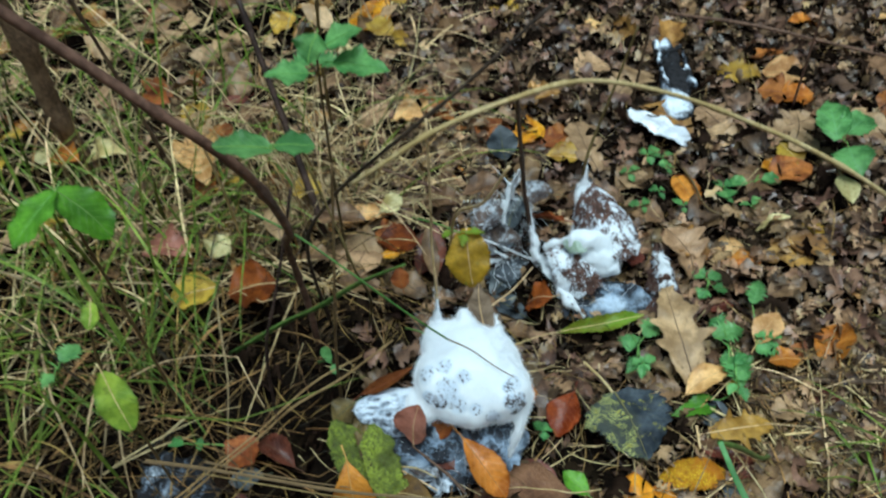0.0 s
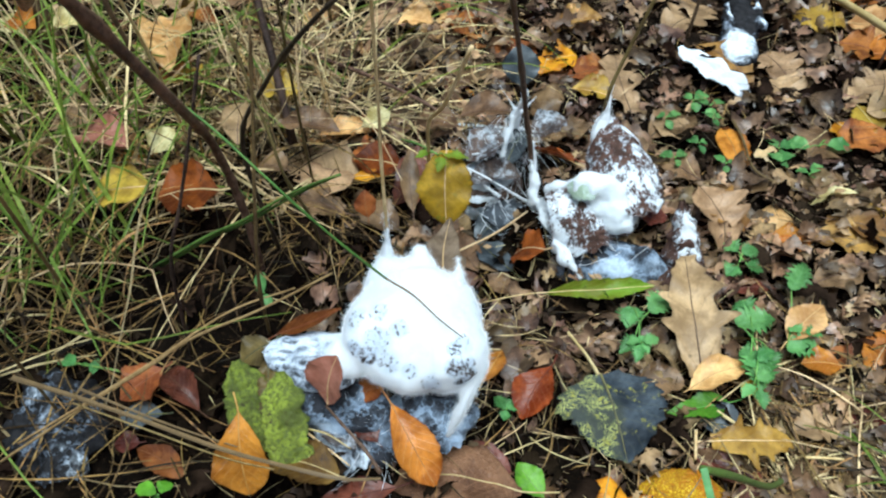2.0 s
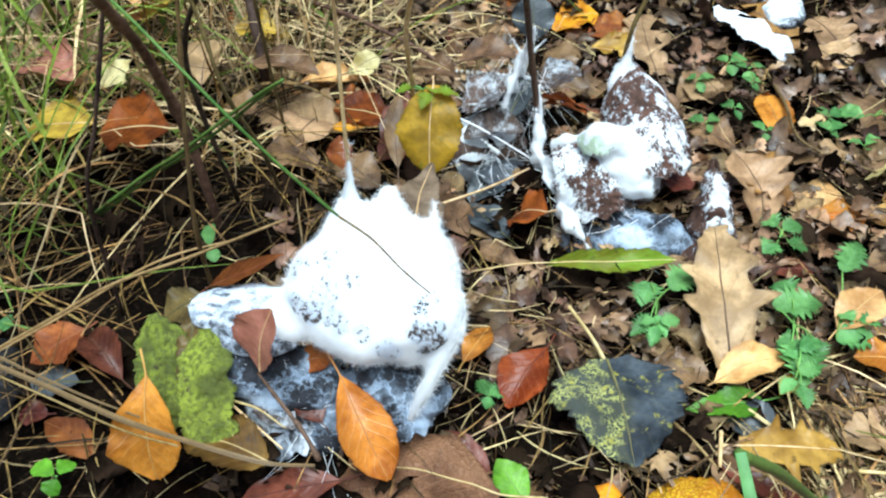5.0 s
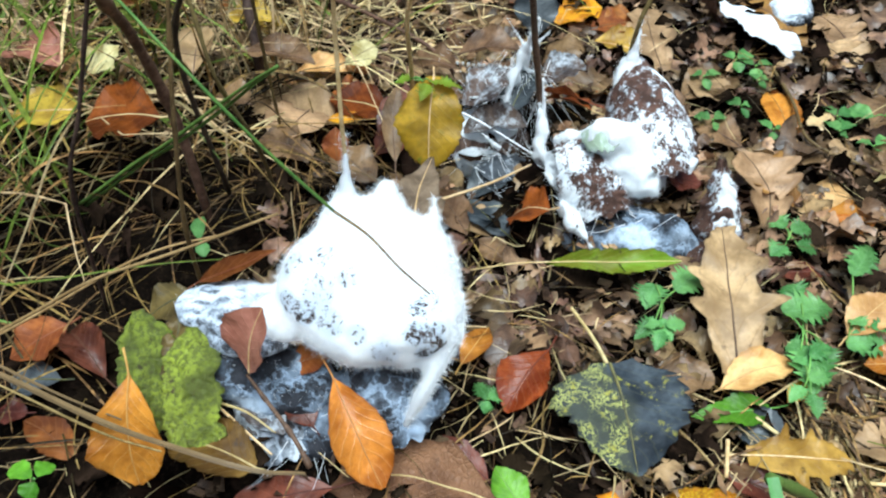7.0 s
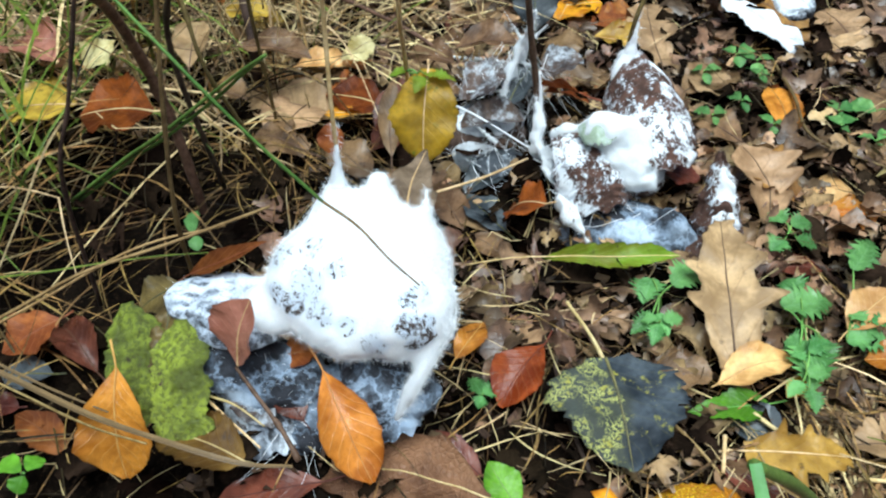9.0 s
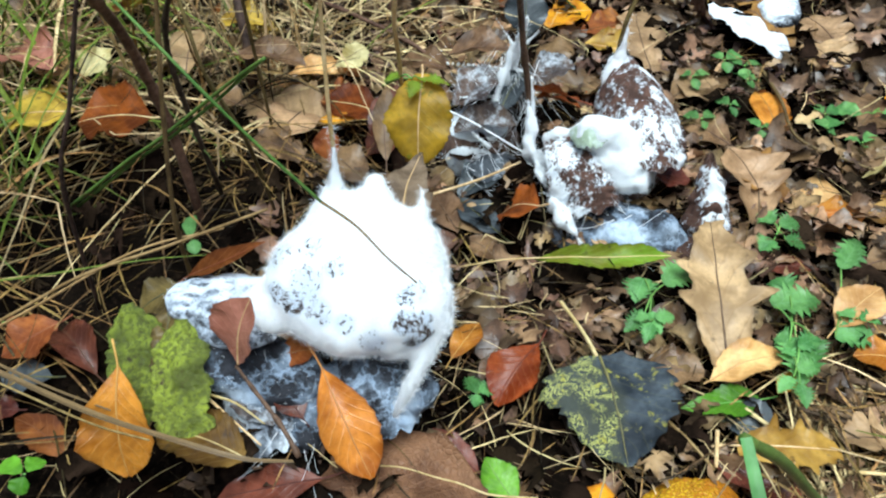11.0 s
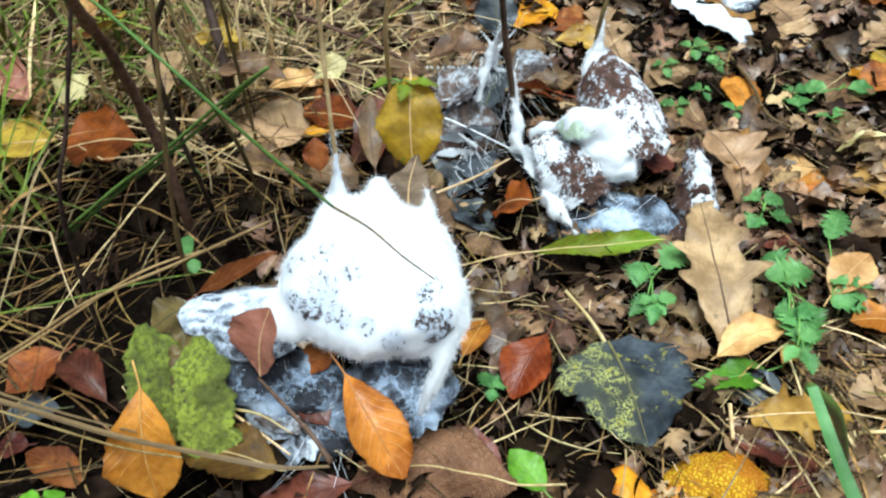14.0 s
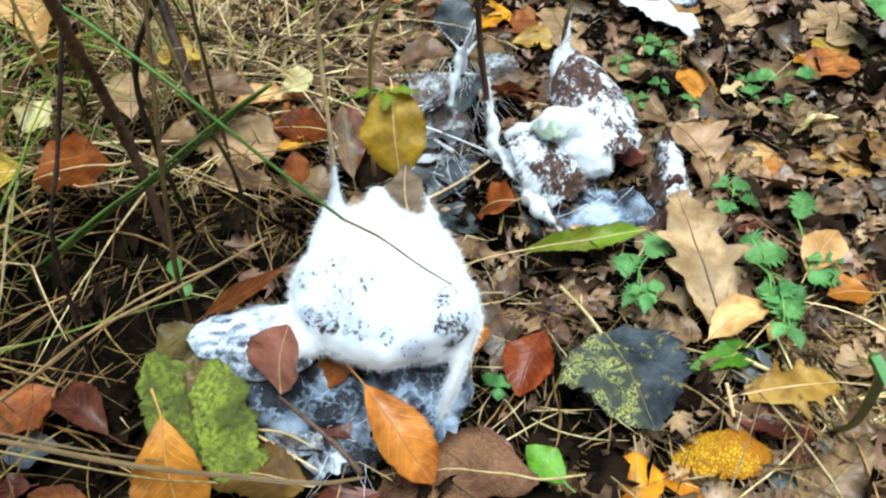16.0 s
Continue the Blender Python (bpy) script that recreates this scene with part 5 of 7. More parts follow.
leaf("beech", (-0.224, 0.194, 0.026), (-0.196, 0.212, 0.024), 0.022, "slate", "slate-blue wet leaf behind a dark twig", stalk=0.1)
leaf("beech", (-0.262, 0.262, 0.034), (-0.232, 0.226, 0.032), 0.030, "rust", "rust-red leaf at the back of the grass", stalk=0.1)
leaf("beech", (-0.354, 0.308, 0.065), (-0.323, 0.206, 0.070), 0.055, "peach", "pale peach-tan curled leaf caught in dry grass", arch=0.1, cup=0.3, stalk=0.1, crumple=0.07)
leaf("beech", (-0.530, 0.273, 0.065), (-0.489, 0.264, 0.070), 0.050, "orange", "orange leaf in grass", arch=0.1, cup=0.3, stalk=0.1, crumple=0.07)
leaf("birch", (-0.482, 0.271, 0.065), (-0.433, 0.271, 0.070), 0.045, "cream", "ragged cream birch leaf in grass", arch=0.1, cup=0.3, stalk=0.1, crumple=0.07)
leaf("beech", (-0.374, 0.114, 0.065), (-0.321, 0.093, 0.070), 0.045, "copper", "dull pinkish-brown leaf in dry grass", arch=0.1, cup=0.3, stalk=0.1, crumple=0.07)
leaf("beech", (-0.113, 0.310, 0.065), (-0.076, 0.308, 0.070), 0.050, "peach", "pale orange beech leaf at the back", arch=0.1, cup=0.3, stalk=0.1, crumple=0.07)
leaf("beech", (-0.238, 0.231, 0.032), (-0.202, 0.219, 0.033), 0.040, "yellow", "yellow leaf in dry grass", roll=0, arch=0.06, cup=0.12, stalk=0.25)
leaf("beech", (-0.020, 0.325, 0.012), (-0.051, 0.275, 0.012), 0.051, "brown", "maroon-brown leaf on far litter", roll=0, arch=0.06, cup=0.12, stalk=0.25)
leaf("beech", (-0.218, 0.037, 0.078), (-0.265, 0.024, 0.078), 0.065, "russet", "dark red beech leaf caught in dry grass", roll=0, arch=0.06, cup=0.12, stalk=0.25)
leaf("birch", (-0.292, 0.082, 0.074), (-0.276, 0.104, 0.084), 0.040, "cream", "pale yellow birch leaf caught in dry grass", roll=0, arch=0.06, cup=0.12, stalk=0.25)
leaf("beech", (-0.280, 0.043, 0.072), (-0.328, 0.032, 0.070), 0.052, "yellow", "yellow leaf caught in dry grass", roll=0, arch=0.06, cup=0.12, stalk=0.25)
leaf("beech", (-0.325, 0.117, 0.050), (-0.356, 0.124, 0.050), 0.033, "peach", "pinkish leaf in dry grass", roll=0, arch=0.06, cup=0.12, stalk=0.25)
leaf("beech", (-0.065, -0.177, 0.066), (-0.091, -0.166, 0.066), 0.015, "webbed", "blackish wet leaf dusted with white mould", roll=0, arch=0.08, cup=0.12, stalk=0.25)
leaf("beech", (-0.052, -0.169, 0.070), (-0.067, -0.154, 0.074), 0.017, "maroon", "dark maroon wet leaf under the mould", roll=0, arch=0.08, cup=0.12, stalk=0.25)
leaf("beech", (-0.010, -0.153, 0.072), (-0.022, -0.138, 0.082), 0.016, "maroon", "dark brown wet leaf under the mould", roll=0, arch=0.08, cup=0.12, stalk=0.25)
leaf("beech", (-0.221, -0.136, 0.018), (-0.252, -0.140, 0.016), 0.023, "slate", "slate-grey wet leaf on dark litter", roll=0, arch=0.06, cup=0.12, stalk=0.25)
leaf("beech", (-0.193, -0.133, 0.027), (-0.228, -0.107, 0.027), 0.024, "maroon", "curled dark brown dead leaf", roll=0, arch=0.2, cup=0.4, stalk=0.25)
leaf("beech", (-0.231, -0.158, 0.014), (-0.249, -0.161, 0.013), 0.018, "maroon", "dark maroon wet leaf", roll=0, arch=0.06, cup=0.12, stalk=0.25)
leaf("beech", (-0.130, -0.116, 0.093), (-0.149, -0.130, 0.086), 0.027, "olive", "olive-brown wet leaf under the mould edge", roll=0, arch=0.1, cup=0.12, stalk=0.25)
leaf("beech", (-0.106, 0.393, 0.008), (-0.060, 0.398, 0.008), 0.059, "peach", "pale orange beech leaf", roll=0, arch=0.06, cup=0.12, stalk=0.25)
leaf("beech", (0.039, 0.337, 0.008), (0.077, 0.352, 0.008), 0.056, "amber", "amber beech leaf", roll=0, arch=0.06, cup=0.12, stalk=0.25)
leaf("beech", (0.027, 0.372, 0.008), (-0.008, 0.328, 0.008), 0.052, "rust", "rust leaf", roll=0, arch=0.06, cup=0.12, stalk=0.25)
leaf("beech", (0.116, 0.334, 0.008), (0.078, 0.319, 0.008), 0.045, "rust", "rust leaf", roll=0, arch=0.06, cup=0.12, stalk=0.25)
leaf("beech", (0.384, 0.440, 0.008), (0.442, 0.424, 0.008), 0.071, "peach", "pale peach leaf on far litter", roll=0, arch=0.06, cup=0.12, stalk=0.25)
leaf("beech", (0.388, 0.378, 0.008), (0.436, 0.381, 0.008), 0.051, "orange", "orange leaf on far litter", roll=0, arch=0.06, cup=0.12, stalk=0.25)
leaf("oak", (0.305, 0.314, 0.008), (0.282, 0.372, 0.008), 0.059, "tan", "tan oak leaf", roll=0, arch=0.06, cup=0.12, stalk=0.25)
leaf("oak", (0.347, 0.302, 0.008), (0.420, 0.331, 0.008), 0.049, "tan", "brown oak leaf", roll=0, arch=0.06, cup=0.12, stalk=0.25)
leaf("beech", (0.404, 0.278, 0.012), (0.365, 0.270, 0.012), 0.048, "tan", "tan round beech leaf", roll=0, arch=0.06, cup=0.12, stalk=0.25)
leaf("beech", (0.361, 0.285, 0.008), (0.374, 0.245, 0.007), 0.037, "yellow", "bright yellow leaf", roll=0, arch=0.06, cup=0.12, stalk=0.25)
leaf("beech", (0.395, 0.194, 0.030), (0.390, 0.147, 0.030), 0.026, "cream", "cream-yellow leaf", roll=0, arch=0.06, cup=0.12, stalk=0.25)
leaf("oak", (0.297, 0.118, 0.010), (0.359, 0.093, 0.010), 0.040, "ochre", "ochre oak leaf", roll=0, arch=0.06, cup=0.12, stalk=0.25)
leaf("oak", (0.132, 0.467, 0.008), (0.179, 0.492, 0.008), 0.067, "tan", "tan oak leaf", roll=0, arch=0.06, cup=0.12, stalk=0.25)
leaf("oak", (0.174, 0.401, 0.008), (0.233, 0.461, 0.008), 0.063, "tan", "tan oak leaf", roll=0, arch=0.06, cup=0.12, stalk=0.25)
leaf("oak", (0.020, 0.526, 0.008), (-0.056, 0.449, 0.007), 0.084, "brown", "brown oak leaf on far litter", roll=0, arch=0.06, cup=0.12, stalk=0.25)
leaf("beech", (-0.197, 0.672, 0.008), (-0.133, 0.645, 0.008), 0.110, "amber", "amber leaf on far litter", roll=0, arch=0.06, cup=0.12, stalk=0.25)
leaf("beech", (0.366, 0.398, 0.008), (0.405, 0.380, 0.008), 0.065, "rust", "rust leaf", roll=0, arch=0.06, cup=0.12, stalk=0.25)
leaf("hazel", (0.187, 0.356, 0.024), (0.258, 0.286, 0.014), 0.037, "crust", "fallen leaf thickly crusted with white mould", roll=0, arch=0.10, cup=-0.15, stalk=0.0, tear=0.02, crumple=0.045)
leaf("beech", (0.206, 0.372, 0.016), (0.262, 0.312, 0.010), 0.048, "ochre", "ochre leaf behind a white crusted leaf", roll=0, arch=0.08, cup=0.1, stalk=0.1)
leaf("beech", (-0.098, 0.043, 0.050), (-0.101, 0.055, 0.070), 0.019, "rust", "dark red-brown leaf behind the mould", roll=0, arch=0.06, cup=0.12, stalk=0.25)
leaf("beech", (-0.021, -0.149, 0.070), (-0.042, -0.169, 0.066), 0.027, "webbed", "dark leaf dusted with white mould under the growth", roll=0, arch=0.1, cup=0.12, stalk=0.25)
leaf("beech", (-0.064, -0.177, 0.074), (-0.092, -0.154, 0.072), 0.021, "webbed", "dark wet leaf dusted with white mould", roll=0, arch=0.1, cup=0.12, stalk=0.25)
leaf("beech", (-0.213, 0.182, 0.014), (-0.158, 0.193, 0.012), 0.057, "peach", "pinkish-tan beech leaf", roll=0, arch=0.06, cup=0.12, stalk=0.25)
leaf("oak", (-0.203, 0.149, 0.021), (-0.144, 0.105, 0.023), 0.054, "tan", "tan leaf in front of dry grass", roll=0, arch=0.06, cup=0.12, stalk=0.25)
leaf("beech", (-0.085, 0.095, 0.016), (-0.062, 0.153, 0.013), 0.031, "maroon", "dark brown leaf beside a hanging leaf", roll=0, arch=0.06, cup=0.12, stalk=0.25)
leaf("beech", (-0.532, 0.296, 0.040), (-0.574, 0.327, 0.040), 0.034, "cream", "pale orange leaf in grass", roll=0, arch=0.06, cup=0.12, stalk=0.25)
leaf("beech", (-0.019, 0.050, 0.012), (0.012, 0.025, 0.015), 0.027, "tan", "wet tan leaf", roll=0, arch=0.06, cup=0.12, stalk=0.25)
leaf("beech", (0.270, 0.039, 0.012), (0.314, 0.056, 0.012), 0.033, "brown", "brown leaf with a white mould fleck", roll=0, arch=0.06, cup=0.12, stalk=0.25)
leaf("beech", (0.267, -0.094, 0.009), (0.297, -0.073, 0.009), 0.037, "maroon", "maroon leaf on litter", roll=0, arch=0.06, cup=0.12, stalk=0.25)
leaf("oak", (0.352, 0.291, 0.008), (0.397, 0.323, 0.008), 0.042, "tan", "tan oak leaf", roll=0, arch=0.06, cup=0.12, stalk=0.25)
leaf("beech", (0.149, 0.220, 0.007), (0.197, 0.259, 0.008), 0.045, "brown", "dark grey-brown leaf", roll=0, arch=0.06, cup=0.12, stalk=0.25)
leaf("beech", (0.246, 0.094, 0.008), (0.277, 0.089, 0.008), 0.031, "orange", "orange beech leaf", roll=0, arch=0.06, cup=0.12, stalk=0.25)
leaf("oak", (0.283, 0.099, 0.008), (0.335, 0.090, 0.007), 0.043, "ochre", "ochre oak leaf on litter", roll=0, arch=0.06, cup=0.12, stalk=0.25)
leaf("beech", (0.334, 0.257, 0.008), (0.351, 0.214, 0.008), 0.046, "amber", "bright amber leaf", roll=0, arch=0.06, cup=0.12, stalk=0.25)
leaf("beech", (0.275, 0.047, 0.008), (0.310, 0.061, 0.008), 0.025, "maroon", "maroon leaf", roll=0, arch=0.06, cup=0.12, stalk=0.25)
leaf("beech", (0.324, 0.218, 0.012), (0.381, 0.234, 0.012), 0.048, "rust", "rust-brown round leaf", roll=0, arch=0.06, cup=0.12, stalk=0.25)
leaf("beech", (0.267, -0.029, 0.012), (0.285, -0.041, 0.012), 0.028, "rust", "rust leaf behind a nettle", roll=0, arch=0.06, cup=0.12, stalk=0.25)
leaf("beech", (-0.071, -0.144, 0.082), (-0.050, -0.139, 0.086), 0.021, "rust", "rust-orange leaf in the hollow under the mould", roll=0, arch=0.05, cup=0.12, stalk=0.25)
leaf("birch", (0.063, 0.070, 0.078), (0.098, 0.073, 0.085), 0.034, "mintgrey", "pale green leaf caught in white mould", roll=-10, arch=0.17, cup=-0.45, stalk=0.0, crumple=0.07, parent=second)
sapling = branch("sapling", "dark brown leaning sapling with two green leaves", [(-0.188, 0.012, 0.0), (-0.184, 0.004, 0.08), (-0.184, -0.002, 0.128), (-0.179, -0.022, 0.180), (-0.171, -0.047, 0.215), (-0.150, -0.098, 0.272), (-0.140, -0.160, 0.365), (-0.150, -0.181, 0.410), (-0.169, -0.188, 0.440), (-0.190, -0.192, 0.470), (-0.235, -0.200, 0.53)], 0.0033, 0.0025, BARK)
bramble = branch("bramble", "thin bramble shoot with green toothed leaflets", [(-0.16, 0.10, 0.0), (-0.15, 0.07, 0.15), (-0.136, 0.04, 0.31), (-0.132, 0.045, 0.335)], 0.0014, 0.0009, TWIG)
shoot = branch("shoot", "thin shoot with yellow-green leaves in dead grass", [(-0.30, -0.14, 0.0), (-0.292, -0.15, 0.12), (-0.280, -0.165, 0.222), (-0.260, -0.172, 0.292)], 0.0012, 0.0007, TWIG)
side_sapling = branch("sapling", "thin sapling with a pair of green leaves", [(-0.31, -0.06, 0.0), (-0.30, -0.08, 0.16), (-0.286, -0.106, 0.328)], 0.0016, 0.0010, TWIG)
leaf("hazel", (-0.113, -0.205, 0.425), (-0.138, -0.209, 0.431), 0.02, "bright", "bright green sapling leaf above the grass", roll=0, arch=0.04, cup=0.1, stalk=0.15, parent=sapling)
leaf("hazel", (-0.112, -0.204, 0.426), (-0.095, -0.202, 0.422), 0.018, "bright", "small green sapling leaf above the grass", roll=0, arch=0.04, cup=0.1, stalk=0.15, parent=sapling)
leaf("birch", (-0.133, 0.046, 0.337), (-0.142, 0.034, 0.319), 0.035, "bright", "green bramble leaflet", roll=0, arch=0.04, cup=0.1, stalk=0.15, parent=bramble)
leaf("birch", (-0.128, 0.043, 0.329), (-0.099, 0.051, 0.336), 0.035, "bright", "green bramble leaflet", roll=0, arch=0.04, cup=0.1, stalk=0.15, parent=bramble)
leaf("birch", (-0.123, 0.037, 0.318), (-0.081, 0.036, 0.307), 0.04, "bright", "green bramble leaflet", roll=0, arch=0.04, cup=0.1, stalk=0.15, parent=bramble)
leaf("birch", (-0.142, 0.030, 0.314), (-0.175, 0.025, 0.318), 0.035, "bright", "green bramble leaflet", roll=0, arch=0.04, cup=0.1, stalk=0.15, parent=bramble)
leaf("hazel", (-0.280, -0.167, 0.219), (-0.266, -0.190, 0.182), 0.026, "lemon", "serrated yellow-green leaf", roll=0, arch=0.04, cup=0.1, stalk=0.15, parent=shoot)
leaf("hazel", (-0.286, -0.106, 0.329), (-0.309, -0.139, 0.312), 0.028, "green", "green pointed leaf", roll=0, arch=0.04, cup=0.1, stalk=0.15, parent=side_sapling)
leaf("hazel", (-0.286, -0.106, 0.329), (-0.258, -0.117, 0.296), 0.032, "green", "green pointed leaf", roll=0, arch=0.04, cup=0.1, stalk=0.15, parent=side_sapling)
leaf("hazel", (-0.258, -0.170, 0.293), (-0.259, -0.183, 0.282), 0.012, "lemon", "small yellow-green leaf", roll=0, arch=0.04, cup=0.1, stalk=0.15, parent=shoot)

# ---- stems, twigs and stalks ----
stem("dead_stalk", [(-0.215, -0.085, 0.02), (-0.202, -0.083, 0.123), (-0.188, -0.072, 0.167), (-0.173, -0.063, 0.212), (-0.155, -0.05, 0.27)], 0.0013, 0.0010, BARK_DARK, "blackish dead stalk in grass", "stalk", 26, 4)
stem("dead_stalk", [(-0.155, -0.07, 0.03), (-0.148, -0.076, 0.10), (-0.138, -0.070, 0.172), (-0.131, -0.061, 0.222), (-0.122, -0.05, 0.29)], 0.0014, 0.0010, TWIG, "brown dead stalk in grass", "stalk", 26, 4)
stem("dead_stalk", [(-0.135, 0.02, 0.02), (-0.118, -0.03, 0.12), (-0.121, -0.052, 0.181), (-0.129, -0.044, 0.216), (-0.145, -0.03, 0.28)], 0.0012, 0.0009, TWIG, "thin brown dead stalk in grass", "stalk", 26, 4)
stem("dead_stalk", [(-0.26, 0.10, 0.0), (-0.255, 0.08, 0.10), (-0.245, 0.05, 0.20), (-0.24, 0.02, 0.30)], 0.0014, 0.0010, STRAW_ONE, "pale dead stalk in grass", "stalk", 26, 4)
stem("dead_stalk", [(-0.35, 0.22, 0.0), (-0.36, 0.20, 0.15), (-0.38, 0.19, 0.32)], 0.0026, 0.0018, BARK, "dark brown dead stalk in grass", "stalk", 26, 4)
stem("dead_stalk", [(-0.20, 0.36, 0.0), (-0.19, 0.34, 0.15), (-0.17, 0.33, 0.30)], 0.0024, 0.0016, TWIG, "brown dead stalk in grass", "stalk", 26, 4)
stem("twig", [(-0.196, 0.150, 0.02), (-0.190, 0.147, 0.055), (-0.215, 0.20, 0.14), (-0.25, 0.27, 0.26)], 0.0045, 0.003, BARK_DARK, "black broken twig in dry grass", "twig", 30, 4)
stem("twig", [(-0.172, 0.02, 0.03), (-0.170, 0.002, 0.157), (-0.137, -0.012, 0.223), (-0.089, -0.046, 0.291), (-0.03, -0.06, 0.35), (0.03, -0.05, 0.40)], 0.0018, 0.0013, BARK_DARK, "thin dark forked twig", "twig", 36, 4)
stem("sapling", [(-0.50, 0.30, -0.01), (-0.505, 0.292, 0.12), (-0.50, 0.287, 0.226), (-0.52, 0.27, 0.4), (-0.54, 0.26, 0.6)], 0.013, 0.010, BARK, "thick dark upright sapling stem", "stem", 30, 4)
stem("dry_stalk", [(-0.061, -0.047, 0.095), (-0.058, -0.057, 0.160), (-0.058, -0.052, 0.207), (-0.056, -0.054, 0.240), (-0.052, -0.06, 0.33)], 0.0013, 0.0009, STRAW_ONE, "pale dry grass stalk held by the mould", "stalk", 24)
stem("dry_stalk", [(-0.050, 0.075, 0.03), (-0.045, 0.048, 0.12), (-0.036, 0.0, 0.19), (-0.017, -0.06, 0.253), (0.0, -0.09, 0.31)], 0.0016, 0.0011, STRAW_ONE, "pale dry stalk behind a hanging leaf", "stalk", 24)
stem("dark_stalk", [(0.038, 0.098, 0.045), (0.032, 0.096, 0.09), (0.027, 0.088, 0.128), (0.023, 0.066, 0.178), (0.016, 0.02, 0.26), (0.01, -0.02, 0.33)], 0.0024, 0.0017, BARK, "dark bare stalk rising from the mould", "stalk", 28, 3)
stem("dry_stalk", [(0.091, 0.138, 0.07), (0.093, 0.138, 0.115), (0.100, 0.144, 0.141), (0.118, 0.15, 0.2), (0.135, 0.155, 0.26)], 0.0019, 0.0012, TWIG, "brown stalk rising from patchy mould", "stalk", 24)
stem("long_grass", [(-0.19, -0.06, 0.262), (-0.153, -0.075, 0.246), (-0.119, -0.094, 0.228), (-0.095, -0.104, 0.209), (-0.073, -0.107, 0.184), (-0.050, -0.106, 0.155)], 0.0008, 0.0008, GRASS_ONE, "long green grass blade over the mould", "grass", 28)
stem("long_grass", [(-0.050, -0.106, 0.155), (-0.033, -0.111, 0.147), (-0.016, -0.123, 0.141), (-0.001, -0.130, 0.134)], 0.0007, 0.0004, TWIG, "dry tip of a grass blade on the mould", "grass", 14)
for dx, r in ((0.0, 0.0013), (0.0045, 0.0012)):
    stem("long_grass", [(-0.27 + dx, -0.01, 0.03), (-0.205 + dx, -0.026, 0.090), (-0.166 + dx, -0.040, 0.125), (-0.125 + dx, -0.050, 0.163), (-0.098 + dx * 0.5, -0.064, 0.190), (-0.078, -0.075, 0.209)], r, 0.0008, GRASS_ONE, "green grass blade slanting across", "grass", 24)
stem("dry_stalk", [(-0.250, -0.168, 0.081), (-0.191, -0.185, 0.087), (-0.133, -0.205, 0.1015), (-0.100, -0.213, 0.110)], 0.0006, 0.0005, STRAW_LYING, "thin dry straw lying along a dead blade", "stalk", 24)
ribbed_blade([(-0.305, -0.150, 0.074), (-0.248, -0.165, 0.082), (-0.191, -0.181, 0.088), (-0.133, -0.201, 0.102), (-0.092, -0.211, 0.110), (-0.060, -0.213, 0.106), (-0.041, -0.207, 0.098)], 0.0046, 0.0020, DRY_BLADE, "brown ribbed dead grass blade lying over leaves")
ribbed_blade([(-0.252, -0.156, 0.078), (-0.205, -0.172, 0.084), (-0.165, -0.186, 0.093), (-0.128, -0.197, 0.1005)], 0.0024, 0.0008, DRY_BLADE, "narrow split piece of a dead grass blade")
stem("arching_stalk", [(-0.080, -0.216, 0.410), (-0.062, -0.220, 0.425), (-0.040, -0.215, 0.436), (-0.008, -0.205, 0.442), (0.030, -0.180, 0.432), (0.076, -0.165, 0.410), (0.125, -0.155, 0.380), (0.160, -0.160, 0.362), (0.20, -0.165, 0.335), (0.26, -0.16, 0.28), (0.33, -0.14, 0.18), (0.38, -0.12, 0.02)],
     0.0011, 0.0014, STRAW_ONE, "pale arching dead stalk overhead", "stalk", 60, 6)
stem("twig", [(-0.083, -0.162, 0.096), (-0.071, -0.172, 0.093), (-0.055, -0.185, 0.088), (-0.044, -0.196, 0.082)], 0.0008, 0.0013, BARK, "dark leaf stalk in front of the mould", "stalk", 16, 3)
stem("dry_stalk", [(0.228, -0.124, 0.016), (0.242, -0.1235, 0.018), (0.262, -0.122, 0.016)], 0.0012, 0.0009, STRAW_ONE, "short pale straw on dead grass", "stalk", 10)
stem("dry_stalk", [(0.133, -0.108, 0.018), (0.146, -0.120, 0.017), (0.158, -0.134, 0.016)], 0.0010, 0.0008, STRAW_LYING, "short dull straw beside a blackened leaf", "stalk", 10)
stem("dry_stalk", [(0.160, -0.112, 0.020), (0.159, -0.122, 0.020), (0.158, -0.134, 0.019)], 0.0012, 0.0011, STRAW_ONE, "short pale straw beside a blackened leaf", "stalk", 10)
stem("dry_stalk", [(0.177, -0.094, 0.018), (0.188, -0.104, 0.020), (0.200, -0.113, 0.022)], 0.0014, 0.0010, STRAW_ONE, "pale straw over a slate-grey leaf", "stalk", 10)
stem("stick", [(0.094, -0.076, 0.022), (0.083, -0.066, 0.034), (0.068, -0.055, 0.046)], 0.0013, 0.0011, STRAW_ONE, "short pale broken stalk", "stalk", 10)
stem("dry_stalk", [(-0.30, -0.20, 0.05), (-0.240, -0.160, 0.075), (-0.208, -0.144, 0.090), (-0.180, -0.121, 0.098), (-0.14, -0.10, 0.105), (-0.10, -0.06, 0.10)], 0.0010, 0.0008, STRAW_LYING, "thick dry straw lying across", "stalk", 24)
stem("dry_stalk", [(-0.30, -0.18, 0.04), (-0.22, -0.13, 0.07), (-0.17, -0.09, 0.085), (-0.13, -0.06, 0.08)], 0.0008, 0.0006, STRAW_LYING, "dry straw lying across", "stalk", 24)
stem("dry_stalk", [(-0.026, 0.113, 0.050), (-0.004, 0.098, 0.052), (0.034, 0.073, 0.050)], 0.0008, 0.0005, FLUFF, "straw coated in mould", "stalk", 12)
